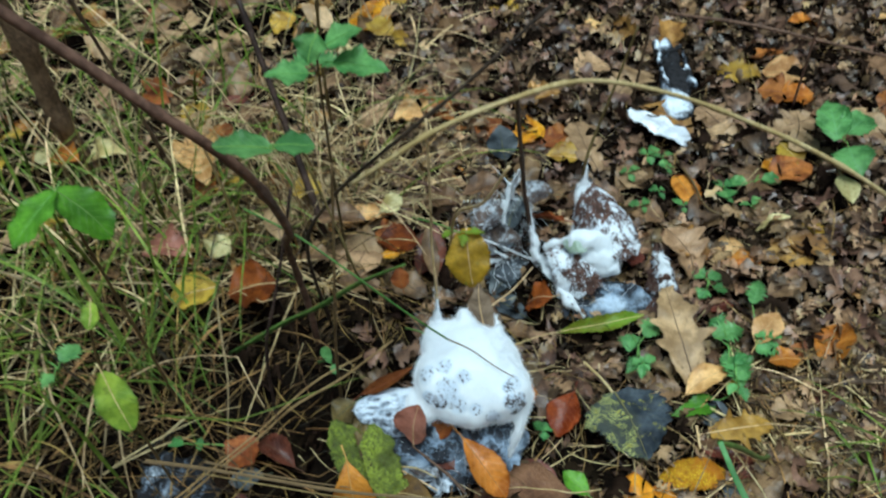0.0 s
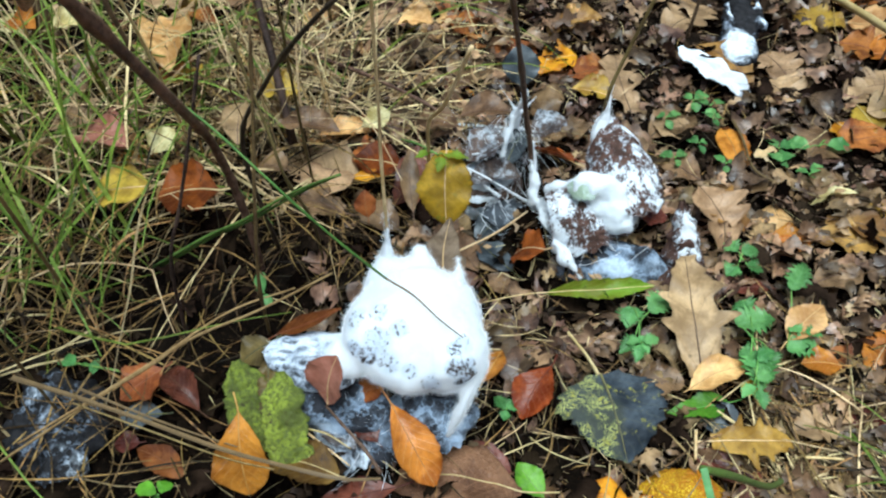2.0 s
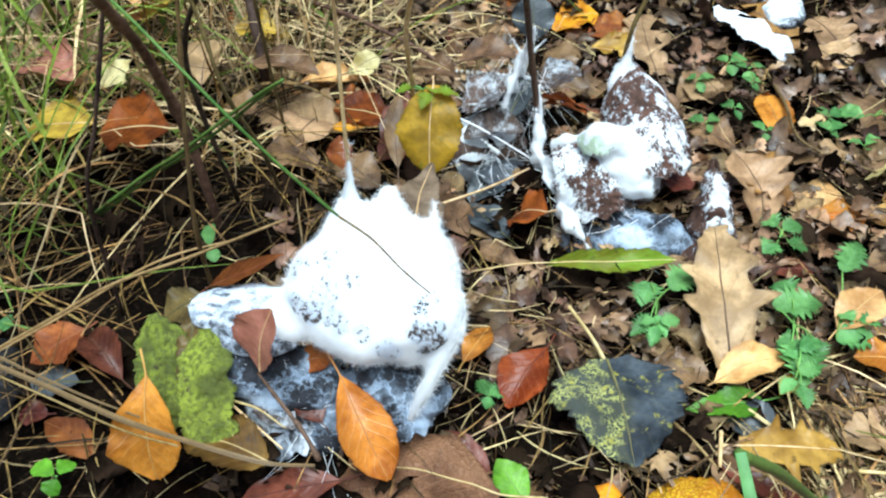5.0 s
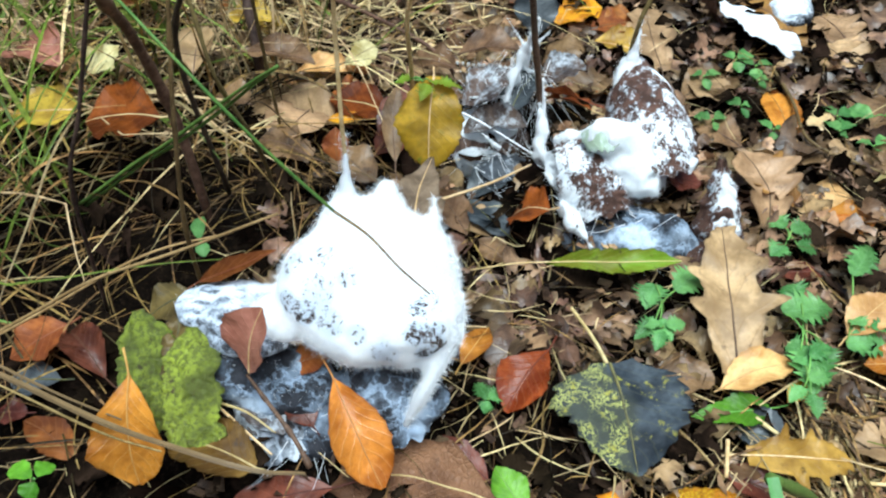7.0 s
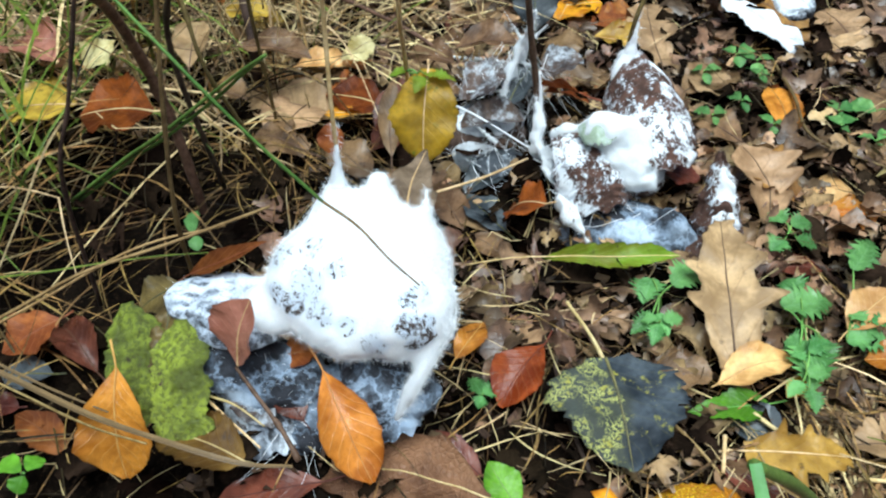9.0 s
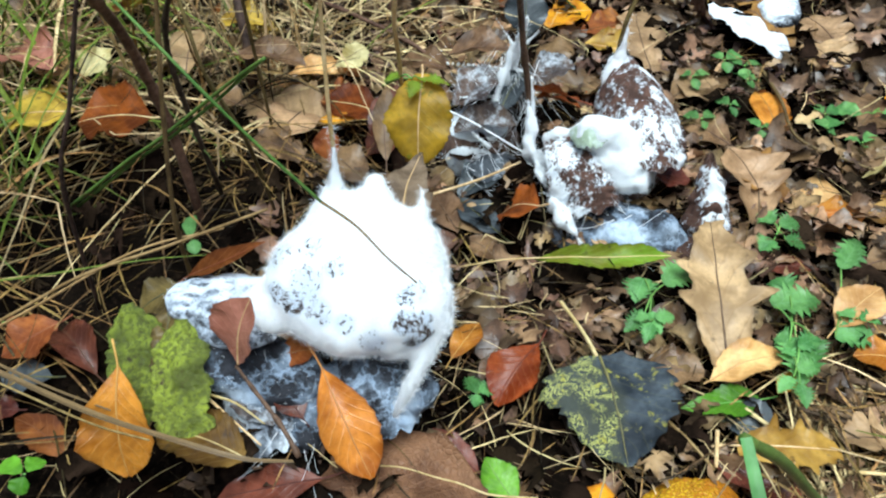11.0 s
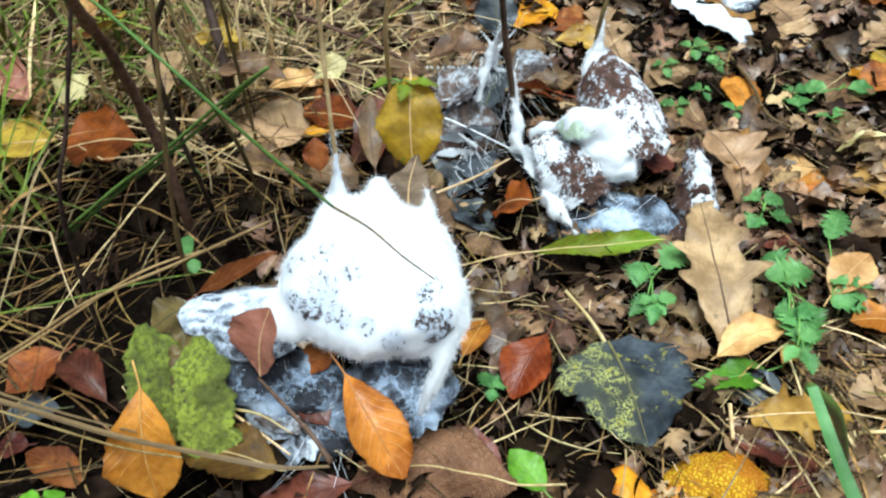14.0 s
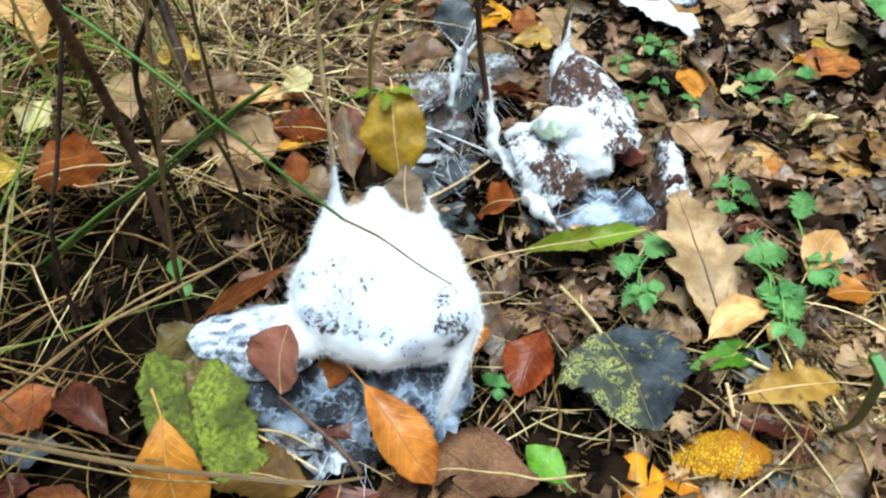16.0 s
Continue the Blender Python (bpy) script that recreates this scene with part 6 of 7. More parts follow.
stem("dry_stalk", [(-0.018, -0.02, 0.085), (0.01, 0.015, 0.072), (0.033, 0.060, 0.052)], 0.0009, 0.0007, STRAW_ONE, "thin pale straw between two growths", "stalk", 12)
stem("twig", [(-0.26, 0.33, 0.03), (-0.2, 0.27, 0.05), (-0.13, 0.23, 0.055), (-0.06, 0.19, 0.05), (-0.03, 0.17, 0.03)], 0.0022, 0.0014, BARK, "thin brown twig lying behind the mould", "twig", 26, 4)
stem("twig", [(0.225, 0.27, 0.012), (0.235, 0.215, 0.016), (0.242, 0.17, 0.014), (0.275, 0.15, 0.012), (0.34, 0.12, 0.012)], 0.0016, 0.0010, TWIG, "thin bent dry twig on the litter", "twig", 26)
stem("dark_stalk", [(0.20, 0.395, 0.0), (0.204, 0.392, 0.06), (0.212, 0.39, 0.14)], 0.0022, 0.0014, BARK, "short dark stalk beside the white crust", "stalk", 14)
stem("dark_stalk", [(0.40, 0.36, 0.0), (0.402, 0.36, 0.09), (0.41, 0.37, 0.22)], 0.0018, 0.0012, BARK, "dark upright stalk on far litter", "stalk", 14)
stem("twig", [(0.27, 0.52, 0.06), (0.36, 0.46, 0.07), (0.45, 0.42, 0.06), (0.6, 0.4, 0.02)], 0.0026, 0.0016, BARK, "dark twig on far litter", "twig", 24, 4)
stem("twig", [(0.208, -0.086, 0.014), (0.24, -0.092, 0.013), (0.30, -0.104, 0.012)], 0.0012, 0.0016, BARK, "thin red-brown twig lying on dry grass", "twig", 16, 3)
stem("twig", [(0.066, -0.076, 0.012), (0.074, -0.105, 0.013), (0.090, -0.142, 0.012)], 0.0010, 0.0013, BARK_DARK, "thin dark twig beside a blackened leaf", "twig", 16, 3)
stem("twig", [(0.24, -0.06, 0.012), (0.30, -0.07, 0.014), (0.37, -0.075, 0.012)], 0.0032, 0.0026, BARK, "dark twig lying on the litter", "twig", 16, 3)
stem("dry_stalk", [(-0.104, -0.168, 0.082), (-0.085, -0.180, 0.083), (-0.065, -0.190, 0.076)], 0.0008, 0.0005, STRAW_ONE, "pale dead grass blade in front of the mould", "stalk", 14)
stem("dry_stalk", [(-0.103, -0.178, 0.082), (-0.088, -0.190, 0.080), (-0.078, -0.192, 0.074)], 0.0007, 0.0005, STRAW_ONE, "pale dead grass blade in front of the mould", "stalk", 14)
stem("dry_stalk", [(-0.096, -0.172, 0.084), (-0.080, -0.176, 0.086), (-0.066, -0.180, 0.078)], 0.0007, 0.0004, STRAW_ONE, "pale dead grass blade in front of the mould", "stalk", 14)
ribbon("long_grass", [(0.24, -0.37, 0.0), (0.20, -0.355, 0.09), (0.15, -0.335, 0.175), (0.120, -0.305, 0.220), (0.109, -0.278, 0.233), (0.103, -0.257, 0.242)], 0.0040, LEAF["blade"], "broad bright green grass blade with a sharp bend", side=(1, 0.1, 0))
stem("grass_stalk", [(0.103, -0.257, 0.241), (0.125, -0.240, 0.205), (0.175, -0.190, 0.10), (0.212, -0.145, 0.02), (0.2176, -0.134, 0.003)], 0.0017, 0.0019, GRASS_ONE, "dark green stalk under a bent grass blade", "grass", 24)


# ---- green plants ----
def plant(base, leaves, label, kind="nettle", colour="nettle", name="nettle", top=0.03):
    """A small plant: a stem and leaves given as (from, to, width)."""
    root = new(name)
    root.location = base
    tagged(root, label, "plant", "green plants")
    b = Vector(base)
    tops = [Vector(l[0]) - b for l in leaves]
    centre = sum(tops, Vector()) / len(tops)
    v, f = tube([Vector((0, 0, 0)), centre * 0.6 + Vector((0, 0, 0.003)), centre], 0.0011, 0.0007, 12, 6)
    part("stem", mesh_of("stem", v, f, STALK["green"]), root)
    for a, t, w in leaves:
        a, t = Vector(a) - b, Vector(t) - b
        ln = (t - a).length
        bv, bf, uv = blade(kind, ln, w, 0.08, 0.15, int(abs(a.x + a.y) * 9999) + 3, nu=56, nv=8)
        ob = part("leaf", mesh_of("leaf", bv, bf, LEAF[colour], uv), root)
        ob.matrix_basis = between(a, t, random.uniform(-15, 15))
        if (a - centre).length > 0.004:
            sv, sf = tube([centre, centre.lerp(a, 0.5) + Vector((0, 0, 0.002)), a], 0.0006, 0.0005, 8, 5)
            part("leaf_stalk", mesh_of("leaf_stalk", sv, sf, STALK["green"]), root)
        c = (a + t) / 2 + b
        SPOTS.append((c.x, c.y, ln * 0.3))
    return root


plant((0.130, -0.017, 0.000), (((0.119, -0.018, 0.034), (0.114, -0.036, 0.030), 0.023), ((0.131, -0.021, 0.034), (0.151, 0.000, 0.030), 0.023), ((0.119, -0.046, 0.034), (0.107, -0.060, 0.030), 0.014), ((0.122, -0.045, 0.034), (0.129, -0.058, 0.030), 0.013),), "young green nettle with serrated leaves", "nettle", "nettle", "nettle")
plant((0.218, -0.003, -0.000), (((0.196, -0.024, 0.030), (0.228, -0.013, 0.026), 0.029), ((0.208, -0.010, 0.030), (0.200, 0.001, 0.026), 0.024), ((0.207, -0.047, 0.030), (0.207, -0.081, 0.026), 0.028), ((0.203, -0.051, 0.030), (0.196, -0.047, 0.026), 0.019), ((0.217, -0.045, 0.030), (0.219, -0.059, 0.026), 0.017),), "young green nettle with serrated leaves", "nettle", "nettle", "nettle")
plant((0.250, -0.022, -0.000), (((0.231, -0.041, 0.028), (0.259, -0.038, 0.024), 0.023), ((0.235, -0.036, 0.028), (0.250, -0.018, 0.024), 0.016), ((0.244, 0.016, 0.028), (0.261, 0.049, 0.024), 0.021),), "young green nettle with serrated leaves", "nettle", "nettle", "nettle")
plant((0.218, 0.065, -0.000), (((0.210, 0.061, 0.020), (0.201, 0.073, 0.016), 0.019), ((0.214, 0.059, 0.020), (0.229, 0.068, 0.016), 0.017), ((0.208, 0.044, 0.020), (0.199, 0.036, 0.016), 0.019), ((0.216, 0.046, 0.020), (0.230, 0.043, 0.016), 0.019),), "young green nettle with serrated leaves", "nettle", "nettle", "nettle")
plant((0.221, -0.048, -0.000), (((0.206, -0.058, 0.034), (0.221, -0.046, 0.030), 0.014), ((0.202, -0.065, 0.034), (0.196, -0.057, 0.030), 0.013), ((0.203, -0.074, 0.034), (0.218, -0.067, 0.030), 0.013), ((0.200, -0.080, 0.034), (0.192, -0.089, 0.030), 0.012), ((0.203, -0.084, 0.034), (0.206, -0.097, 0.030), 0.013),), "young green nettle with serrated leaves", "nettle", "nettle", "nettle")
plant((0.133, -0.028, 0.000), (((0.121, -0.051, 0.036), (0.110, -0.050, 0.032), 0.012), ((0.125, -0.051, 0.036), (0.137, -0.044, 0.032), 0.012), ((0.122, -0.055, 0.036), (0.119, -0.068, 0.032), 0.012),), "young green nettle with serrated leaves", "nettle", "nettle", "nettle")
plant((0.263, -0.010, -0.000), (((0.241, -0.030, 0.034), (0.235, -0.021, 0.030), 0.014), ((0.245, -0.030, 0.034), (0.259, -0.029, 0.030), 0.014),), "young green nettle with serrated leaves", "nettle", "nettle", "nettle")
plant((0.170, 0.254, -0.000), (((0.163, 0.240, 0.016), (0.157, 0.245, 0.012), 0.013), ((0.167, 0.240, 0.016), (0.181, 0.251, 0.012), 0.009), ((0.165, 0.235, 0.016), (0.170, 0.226, 0.012), 0.008),), "small green seedling on the litter", "round", "bright", "seedling")
plant((0.216, 0.256, -0.000), (((0.209, 0.242, 0.016), (0.202, 0.255, 0.012), 0.009), ((0.213, 0.243, 0.016), (0.221, 0.249, 0.012), 0.011), ((0.210, 0.237, 0.016), (0.217, 0.236, 0.012), 0.008),), "small green seedling on the litter", "round", "bright", "seedling")
plant((0.199, 0.284, -0.000), (((0.192, 0.270, 0.016), (0.185, 0.282, 0.012), 0.010), ((0.196, 0.270, 0.016), (0.210, 0.285, 0.012), 0.013), ((0.193, 0.265, 0.016), (0.197, 0.255, 0.012), 0.011),), "small green seedling on the litter", "round", "bright", "seedling")
plant((0.198, 0.216, -0.000), (((0.192, 0.203, 0.016), (0.185, 0.214, 0.012), 0.011), ((0.195, 0.204, 0.016), (0.202, 0.208, 0.012), 0.008), ((0.193, 0.199, 0.016), (0.198, 0.192, 0.012), 0.007),), "small green seedling on the litter", "round", "bright", "seedling")
plant((0.275, 0.216, -0.001), (((0.266, 0.202, 0.016), (0.259, 0.217, 0.012), 0.012), ((0.269, 0.203, 0.016), (0.283, 0.211, 0.012), 0.013), ((0.267, 0.198, 0.016), (0.273, 0.196, 0.012), 0.010),), "small green seedling on the litter", "round", "bright", "seedling")
plant((0.221, 0.188, -0.000), (((0.214, 0.176, 0.016), (0.208, 0.190, 0.012), 0.009), ((0.217, 0.177, 0.016), (0.225, 0.181, 0.012), 0.007), ((0.215, 0.172, 0.016), (0.215, 0.167, 0.012), 0.007),), "small green seedling on the litter", "round", "bright", "seedling")
plant((0.173, 0.193, -0.000), (((0.167, 0.180, 0.016), (0.157, 0.188, 0.012), 0.012), ((0.171, 0.181, 0.016), (0.180, 0.193, 0.012), 0.010), ((0.169, 0.176, 0.016), (0.173, 0.172, 0.012), 0.009),), "small green seedling on the litter", "round", "bright", "seedling")
plant((0.274, 0.197, -0.000), (((0.265, 0.183, 0.016), (0.261, 0.198, 0.012), 0.013), ((0.268, 0.184, 0.016), (0.280, 0.198, 0.012), 0.012), ((0.266, 0.179, 0.016), (0.274, 0.182, 0.012), 0.009),), "small green seedling on the litter", "round", "bright", "seedling")
plant((0.298, 0.181, -0.000), (((0.288, 0.169, 0.016), (0.279, 0.175, 0.012), 0.010), ((0.292, 0.169, 0.016), (0.304, 0.185, 0.012), 0.010), ((0.289, 0.165, 0.016), (0.293, 0.167, 0.012), 0.009),), "small green seedling on the litter", "round", "bright", "seedling")
plant((0.216, 0.278, -0.000), (((0.208, 0.263, 0.016), (0.199, 0.276, 0.012), 0.010), ((0.212, 0.264, 0.016), (0.226, 0.273, 0.012), 0.009), ((0.210, 0.258, 0.016), (0.210, 0.248, 0.012), 0.011),), "small green seedling on the litter", "round", "bright", "seedling")
plant((-0.187, -0.010, 0.009), (((-0.164, -0.043, 0.050), (-0.174, -0.021, 0.046), 0.010), ((-0.162, -0.045, 0.050), (-0.158, -0.053, 0.046), 0.009),), "small round-leaved green sprout", "round", "nettle", "sprout")
plant((0.024, -0.094, 0.003), (((0.027, -0.109, 0.020), (0.018, -0.096, 0.016), 0.012), ((0.028, -0.108, 0.020), (0.036, -0.101, 0.016), 0.012), ((0.028, -0.110, 0.020), (0.026, -0.116, 0.016), 0.010),), "small green seedling on the litter", "nettle", "nettle", "seedling")
plant((-0.210, -0.196, 0.003), (((-0.198, -0.201, 0.030), (-0.214, -0.196, 0.026), 0.011), ((-0.195, -0.200, 0.030), (-0.195, -0.190, 0.026), 0.011), ((-0.195, -0.203, 0.030), (-0.196, -0.211, 0.026), 0.013),), "small green seedling on the litter", "round", "green", "seedling")
plant((-0.061, -0.195, 0.055), (((-0.065, -0.190, 0.050), (-0.079, -0.191, 0.046), 0.009), ((-0.061, -0.190, 0.050), (-0.049, -0.187, 0.046), 0.009),), "pair of small round green leaves", "round", "nettle", "sprout")
plant((-0.100, 0.028, 0.007), (((-0.068, -0.060, 0.100), (-0.070, -0.066, 0.096), 0.007), ((-0.066, -0.060, 0.100), (-0.062, -0.058, 0.096), 0.007),), "small green seedling on the litter", "round", "nettle", "seedling")
plant((-0.101, 0.202, 0.001), (((-0.044, 0.044, 0.124), (-0.055, 0.042, 0.120), 0.011), ((-0.033, 0.043, 0.124), (-0.013, 0.044, 0.120), 0.013), ((-0.034, 0.040, 0.124), (-0.036, 0.027, 0.120), 0.012),), "green leaf collar above a hanging yellow leaf", "nettle", "lime", "leaf_collar")
plant((0.325, 0.238, -0.000), (((0.296, 0.205, 0.016), (0.277, 0.213, 0.012), 0.018), ((0.314, 0.210, 0.016), (0.337, 0.211, 0.012), 0.019),), "small green seedling on the litter", "round", "bright", "seedling")
plant((-0.277, 0.518, -0.000), (((-0.179, 0.233, 0.200), (-0.210, 0.222, 0.196), 0.034), ((-0.179, 0.233, 0.200), (-0.147, 0.223, 0.196), 0.034),), "small green seedling on the litter", "nettle", "bright", "seedling")
plant((0.435, 0.279, -0.000), (((0.399, 0.232, 0.050), (0.416, 0.311, 0.046), 0.042), ((0.412, 0.241, 0.050), (0.456, 0.274, 0.046), 0.042), ((0.406, 0.217, 0.050), (0.404, 0.170, 0.046), 0.048),), "broad green leaves on a low plant", "birch", "nettle", "seedling")
plant((-0.216, -0.107, 0.007), (((-0.295, -0.109, 0.030), (-0.310, -0.104, 0.026), 0.013), ((-0.284, -0.108, 0.030), (-0.278, -0.108, 0.026), 0.012),), "small round-leaved green sprout", "round", "nettle", "sprout")
plant((-0.476, 0.018, -0.000), (((-0.357, -0.102, 0.150), (-0.351, -0.082, 0.146), 0.023), ((-0.359, -0.115, 0.150), (-0.367, -0.125, 0.146), 0.022),), "pale green leaflets in dead grass", "nettle", "bright", "seedling")


SPOTS += [(0.104, -0.112, 0.046), (0.0, -0.185, 0.035), (0.20, -0.115, 0.03), (0.165, -0.03, 0.045)]

# ---- litter, grass and crumbs ----
def clear(x, y, grow=0.0):
    return all((x - a) ** 2 + (y - b) ** 2 > (r + grow) ** 2 for a, b, r in SPOTS)


rng = random.Random(11)
pool = []
for kind, w, colours in (("beech", 0.60, ("rust", "brown", "maroon", "tan", "orange", "peach", "rust", "brown")), ("oak", 0.58, ("tan", "brown", "ochre", "brown")),
                         ("birch", 0.8, ("cream", "yellow", "brown")), ("hazel", 0.8, ("brown", "yellow", "olive"))):
    for colour in colours:
        size = {"beech": 0.052, "oak": 0.075, "birch": 0.036, "hazel": 0.05}[kind]
        v, f, uv = blade(kind, size, size * w, rng.uniform(-0.05, 0.16), rng.uniform(-0.3, 0.5), rng.randrange(9999), 24, 8, 0.09, 0.04)
        tv, tf = tube([Vector((0.003, -size * 0.25, 0)), Vector((0, 0, 0.0002))], 0.0008, 0.0006, 4, 5)
        k = len(v)
        me = mesh_of(NAMES[kind], list(v) + tv, list(f) + [tuple(i + k for i in q) for q in tf], LEAF[colour], list(uv) + [(0.5, 0.0)] * len(tv))
        pool.append((kind, colour, me))
weights = [2.6 if c == 'tan' else 2.5 if c in ("brown", "tan", "maroon") else 2 if c in ("rust", "ochre", "red", "olive") else 1 for _, c, _ in pool]
WORDS = {"rust": "rust-brown", "brown": "dull brown", "maroon": "dark maroon", "tan": "dry tan", "orange": "orange", "peach": "pale peach",
         "red": "dark red", "ochre": "ochre", "cream": "cream-yellow", "yellow": "yellow", "olive": "olive-brown"}
count = 0
while count < 300:
    x, y = rng.uniform(-0.75, 0.8), rng.uniform(-0.33, 0.95)
    if not clear(x, y, 0.010) or (x < -0.12 and (y < 0.1 or rng.random() < 0.3)):
        continue
    kind, colour, me = rng.choices(pool, weights)[0]
    ob = new(NAMES[kind], me)
    s = rng.uniform(0.75, 1.2)
    ob.matrix_basis = pose(x, y, height(x, y) + rng.uniform(0.003, 0.011), rng.gauss(0, 12), rng.gauss(0, 14), rng.uniform(0, 360)) @ Matrix.Scale(s, 4)
    tagged(ob, WORDS[colour] + " fallen " + kind + " leaf on the litter", "leaf", "fallen leaves")
    count += 1


bright = [w * (3.5 if c in ("tan", "peach", "cream", "yellow") else 1) for w, (_, c, _) in zip(weights, pool)]
for _ in range(95):
    x, y = rng.uniform(-0.70, -0.10), rng.uniform(0.12, 0.72)
    kind, colour, me = rng.choices(pool, bright)[0]
    if not clear(x, y, 0.006):
        continue
    ob = new(NAMES[kind], me)
    ob.matrix_basis = pose(x, y, height(x, y) + rng.uniform(0.03, 0.06), rng.gauss(0, 18), rng.gauss(0, 18), rng.uniform(0, 360)) @ Matrix.Scale(rng.uniform(0.75, 1.1), 4)
    tagged(ob, WORDS[colour] + " " + kind + " leaf caught in the dead grass", "leaf", "fallen leaves")


def joined(name, pieces, material, uv=True):
    """Many small pieces in one mesh: (verts, faces, uvs, pose)."""
    verts, faces, uvs = [], [], []
    for v, f, u, m in pieces:
        k = len(verts)
        verts += [m @ Vector(q) for q in v]
        faces += [tuple(i + k for i in q) for q in f]
        uvs += u
    return new(name, mesh_of(name, verts, faces, material, uvs if uv else None))


def fragment(kind, size, wide):
    """A torn piece of a leaf."""
    v, f, u = blade(kind, size, size * wide, rng.uniform(-0.2, 0.3), rng.uniform(-0.4, 0.6), rng.randrange(9999), 10, 6, 0.10)
    cut_a, cut_b = rng.uniform(0, 0.4), rng.uniform(0.55, 1.0)
    keep = [q for q in f if cut_a < sum(u[i][1] for i in q) / 4 + 0.12 * math.sin(9 * u[q[0]][0]) < cut_b and rng.random() > 0.012]
    used = sorted({i for q in keep for i in q})
    place = {i: k for k, i in enumerate(used)}
    c = Vector((0, (cut_a + cut_b) / 2 * size, 0))
    return [tuple(Vector(v[i]) - c) for i in used], [tuple(place[i] for i in q) for q in keep], [u[i] for i in used]


torn = [fragment(*rng.choice((("beech", 0.05, 0.62), ("oak", 0.07, 0.6), ("hazel", 0.05, 0.8), ("birch", 0.04, 0.8), ("lance", 0.06, 0.3)))) for _ in range(28)]
bits = []
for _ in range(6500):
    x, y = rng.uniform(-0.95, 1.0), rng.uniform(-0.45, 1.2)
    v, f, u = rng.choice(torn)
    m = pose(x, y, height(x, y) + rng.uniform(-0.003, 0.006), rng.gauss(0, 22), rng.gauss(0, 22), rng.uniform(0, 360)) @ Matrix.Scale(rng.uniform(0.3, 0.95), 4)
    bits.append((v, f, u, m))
tagged(joined("leaf_litter", bits, LITTER), "wet decaying leaf litter covering the soil, darkened with painted gap shade", "litter", kind="stuff")

bits = []
while len(bits) < 3300:
    x, y = rng.uniform(-0.14, 0.85), rng.uniform(-0.36, 1.0)
    if not clear(x, y, 0.0):
        continue
    v, f, u = rng.choice(torn)
    m = pose(x, y, height(x, y) + rng.uniform(0.001, 0.006), rng.gauss(0, 16), rng.gauss(0, 16), rng.uniform(0, 360)) @ Matrix.Scale(rng.uniform(0.4, 1.0), 4)
    bits.append((v, f, u, m))
tagged(joined("wet_leaf_litter", bits, WET), "wet brown and maroon leaf pieces pressed together", "litter", kind="stuff")

bits = []
while len(bits) < 4200:
    x, y = rng.uniform(-0.75, 0.85), rng.uniform(-0.36, 1.0)
    if not clear(x, y) or (x < -0.10 and (y < 0.06 or rng.random() < 0.85)) or (x < 0.14 and y < 0.02 and rng.random() < 0.55):
        continue
    v, f, u = rng.choice(torn)
    m = pose(x, y, height(x, y) + rng.uniform(0.001, 0.009), rng.gauss(0, 20), rng.gauss(0, 20), rng.uniform(0, 360)) @ Matrix.Scale(rng.uniform(0.2, 0.7), 4)
    bits.append((v, f, u, m))
tagged(joined("leaf_scraps", bits, SCRAPS), "scraps of tan and brown dead leaves", "litter", kind="stuff")


bits = []
for _ in range(420):
    x, y = rng.uniform(0.16, 0.48), rng.uniform(-0.30, 0.0)
    v, f, u = rng.choice(torn)
    m = pose(x, y, height(x, y) + rng.uniform(0.002, 0.008), rng.gauss(0, 16), rng.gauss(0, 16), rng.uniform(0, 360)) @ Matrix.Scale(rng.uniform(0.25, 0.7), 4)
    bits.append((v, f, u, m))
for _ in range(520):
    x, y = rng.uniform(-0.32, 0.0), rng.uniform(0.14, 0.60)
    v, f, u = rng.choice(torn)
    m = pose(x, y, height(x, y) + rng.uniform(0.006, 0.022), rng.gauss(0, 16), rng.gauss(0, 16), rng.uniform(0, 360)) @ Matrix.Scale(rng.uniform(0.25, 0.7), 4)
    bits.append((v, f, u, m))
tagged(joined("leaf_scraps", bits, SCRAPS), "pale scraps of dead leaves among dry grass", "litter", kind="stuff")


def straw(x, y, z, heading, rise, length, width, droop, seg=10):
    """A grass blade as a folded ribbon."""
    d = Vector((math.cos(heading) * math.cos(rise), math.sin(heading) * math.cos(rise), math.sin(rise)))
    p = Vector((x, y, z))
    turn = rng.gauss(0, 0.4)
    kink = rng.randrange(3, 24)
    verts, faces = [], []
    for i in range(seg + 1):
        f = i / seg
        s = Vector((-d.y, d.x, 0))
        s = s.normalized() if s.length > 1e-4 else Vector((1, 0, 0))
        w = width * min(1.0, 0.3 + 5 * f) * (1 - f * 0.8)
        up = s.cross(d) * w * 0.45
        verts += [p - s * w, p - up, p + s * w]
        p = p + d * (length / seg)
        d = (d + Vector((-math.sin(heading) * turn / seg, math.cos(heading) * turn / seg, -droop / seg))).normalized()
        d = (d + Vector((rng.gauss(0, 0.045), rng.gauss(0, 0.045), rng.gauss(0, 0.035)))).normalized()
        if i == kink:
            d = (d + Vector((rng.gauss(0, 0.8), rng.gauss(0, 0.8), rng.gauss(-0.4, 0.3)))).normalized()
        floor = height(p.x, p.y) + 0.004
        if p.z < floor:
            p.z = floor
            d.z = max(d.z, 0)
    for i in range(seg):
        a = i * 3
        faces += [(a, a + 1, a + 4, a + 3), (a + 1, a + 2, a + 5, a + 4)]
    return verts, faces, [(0, 0)] * len(verts), Matrix()


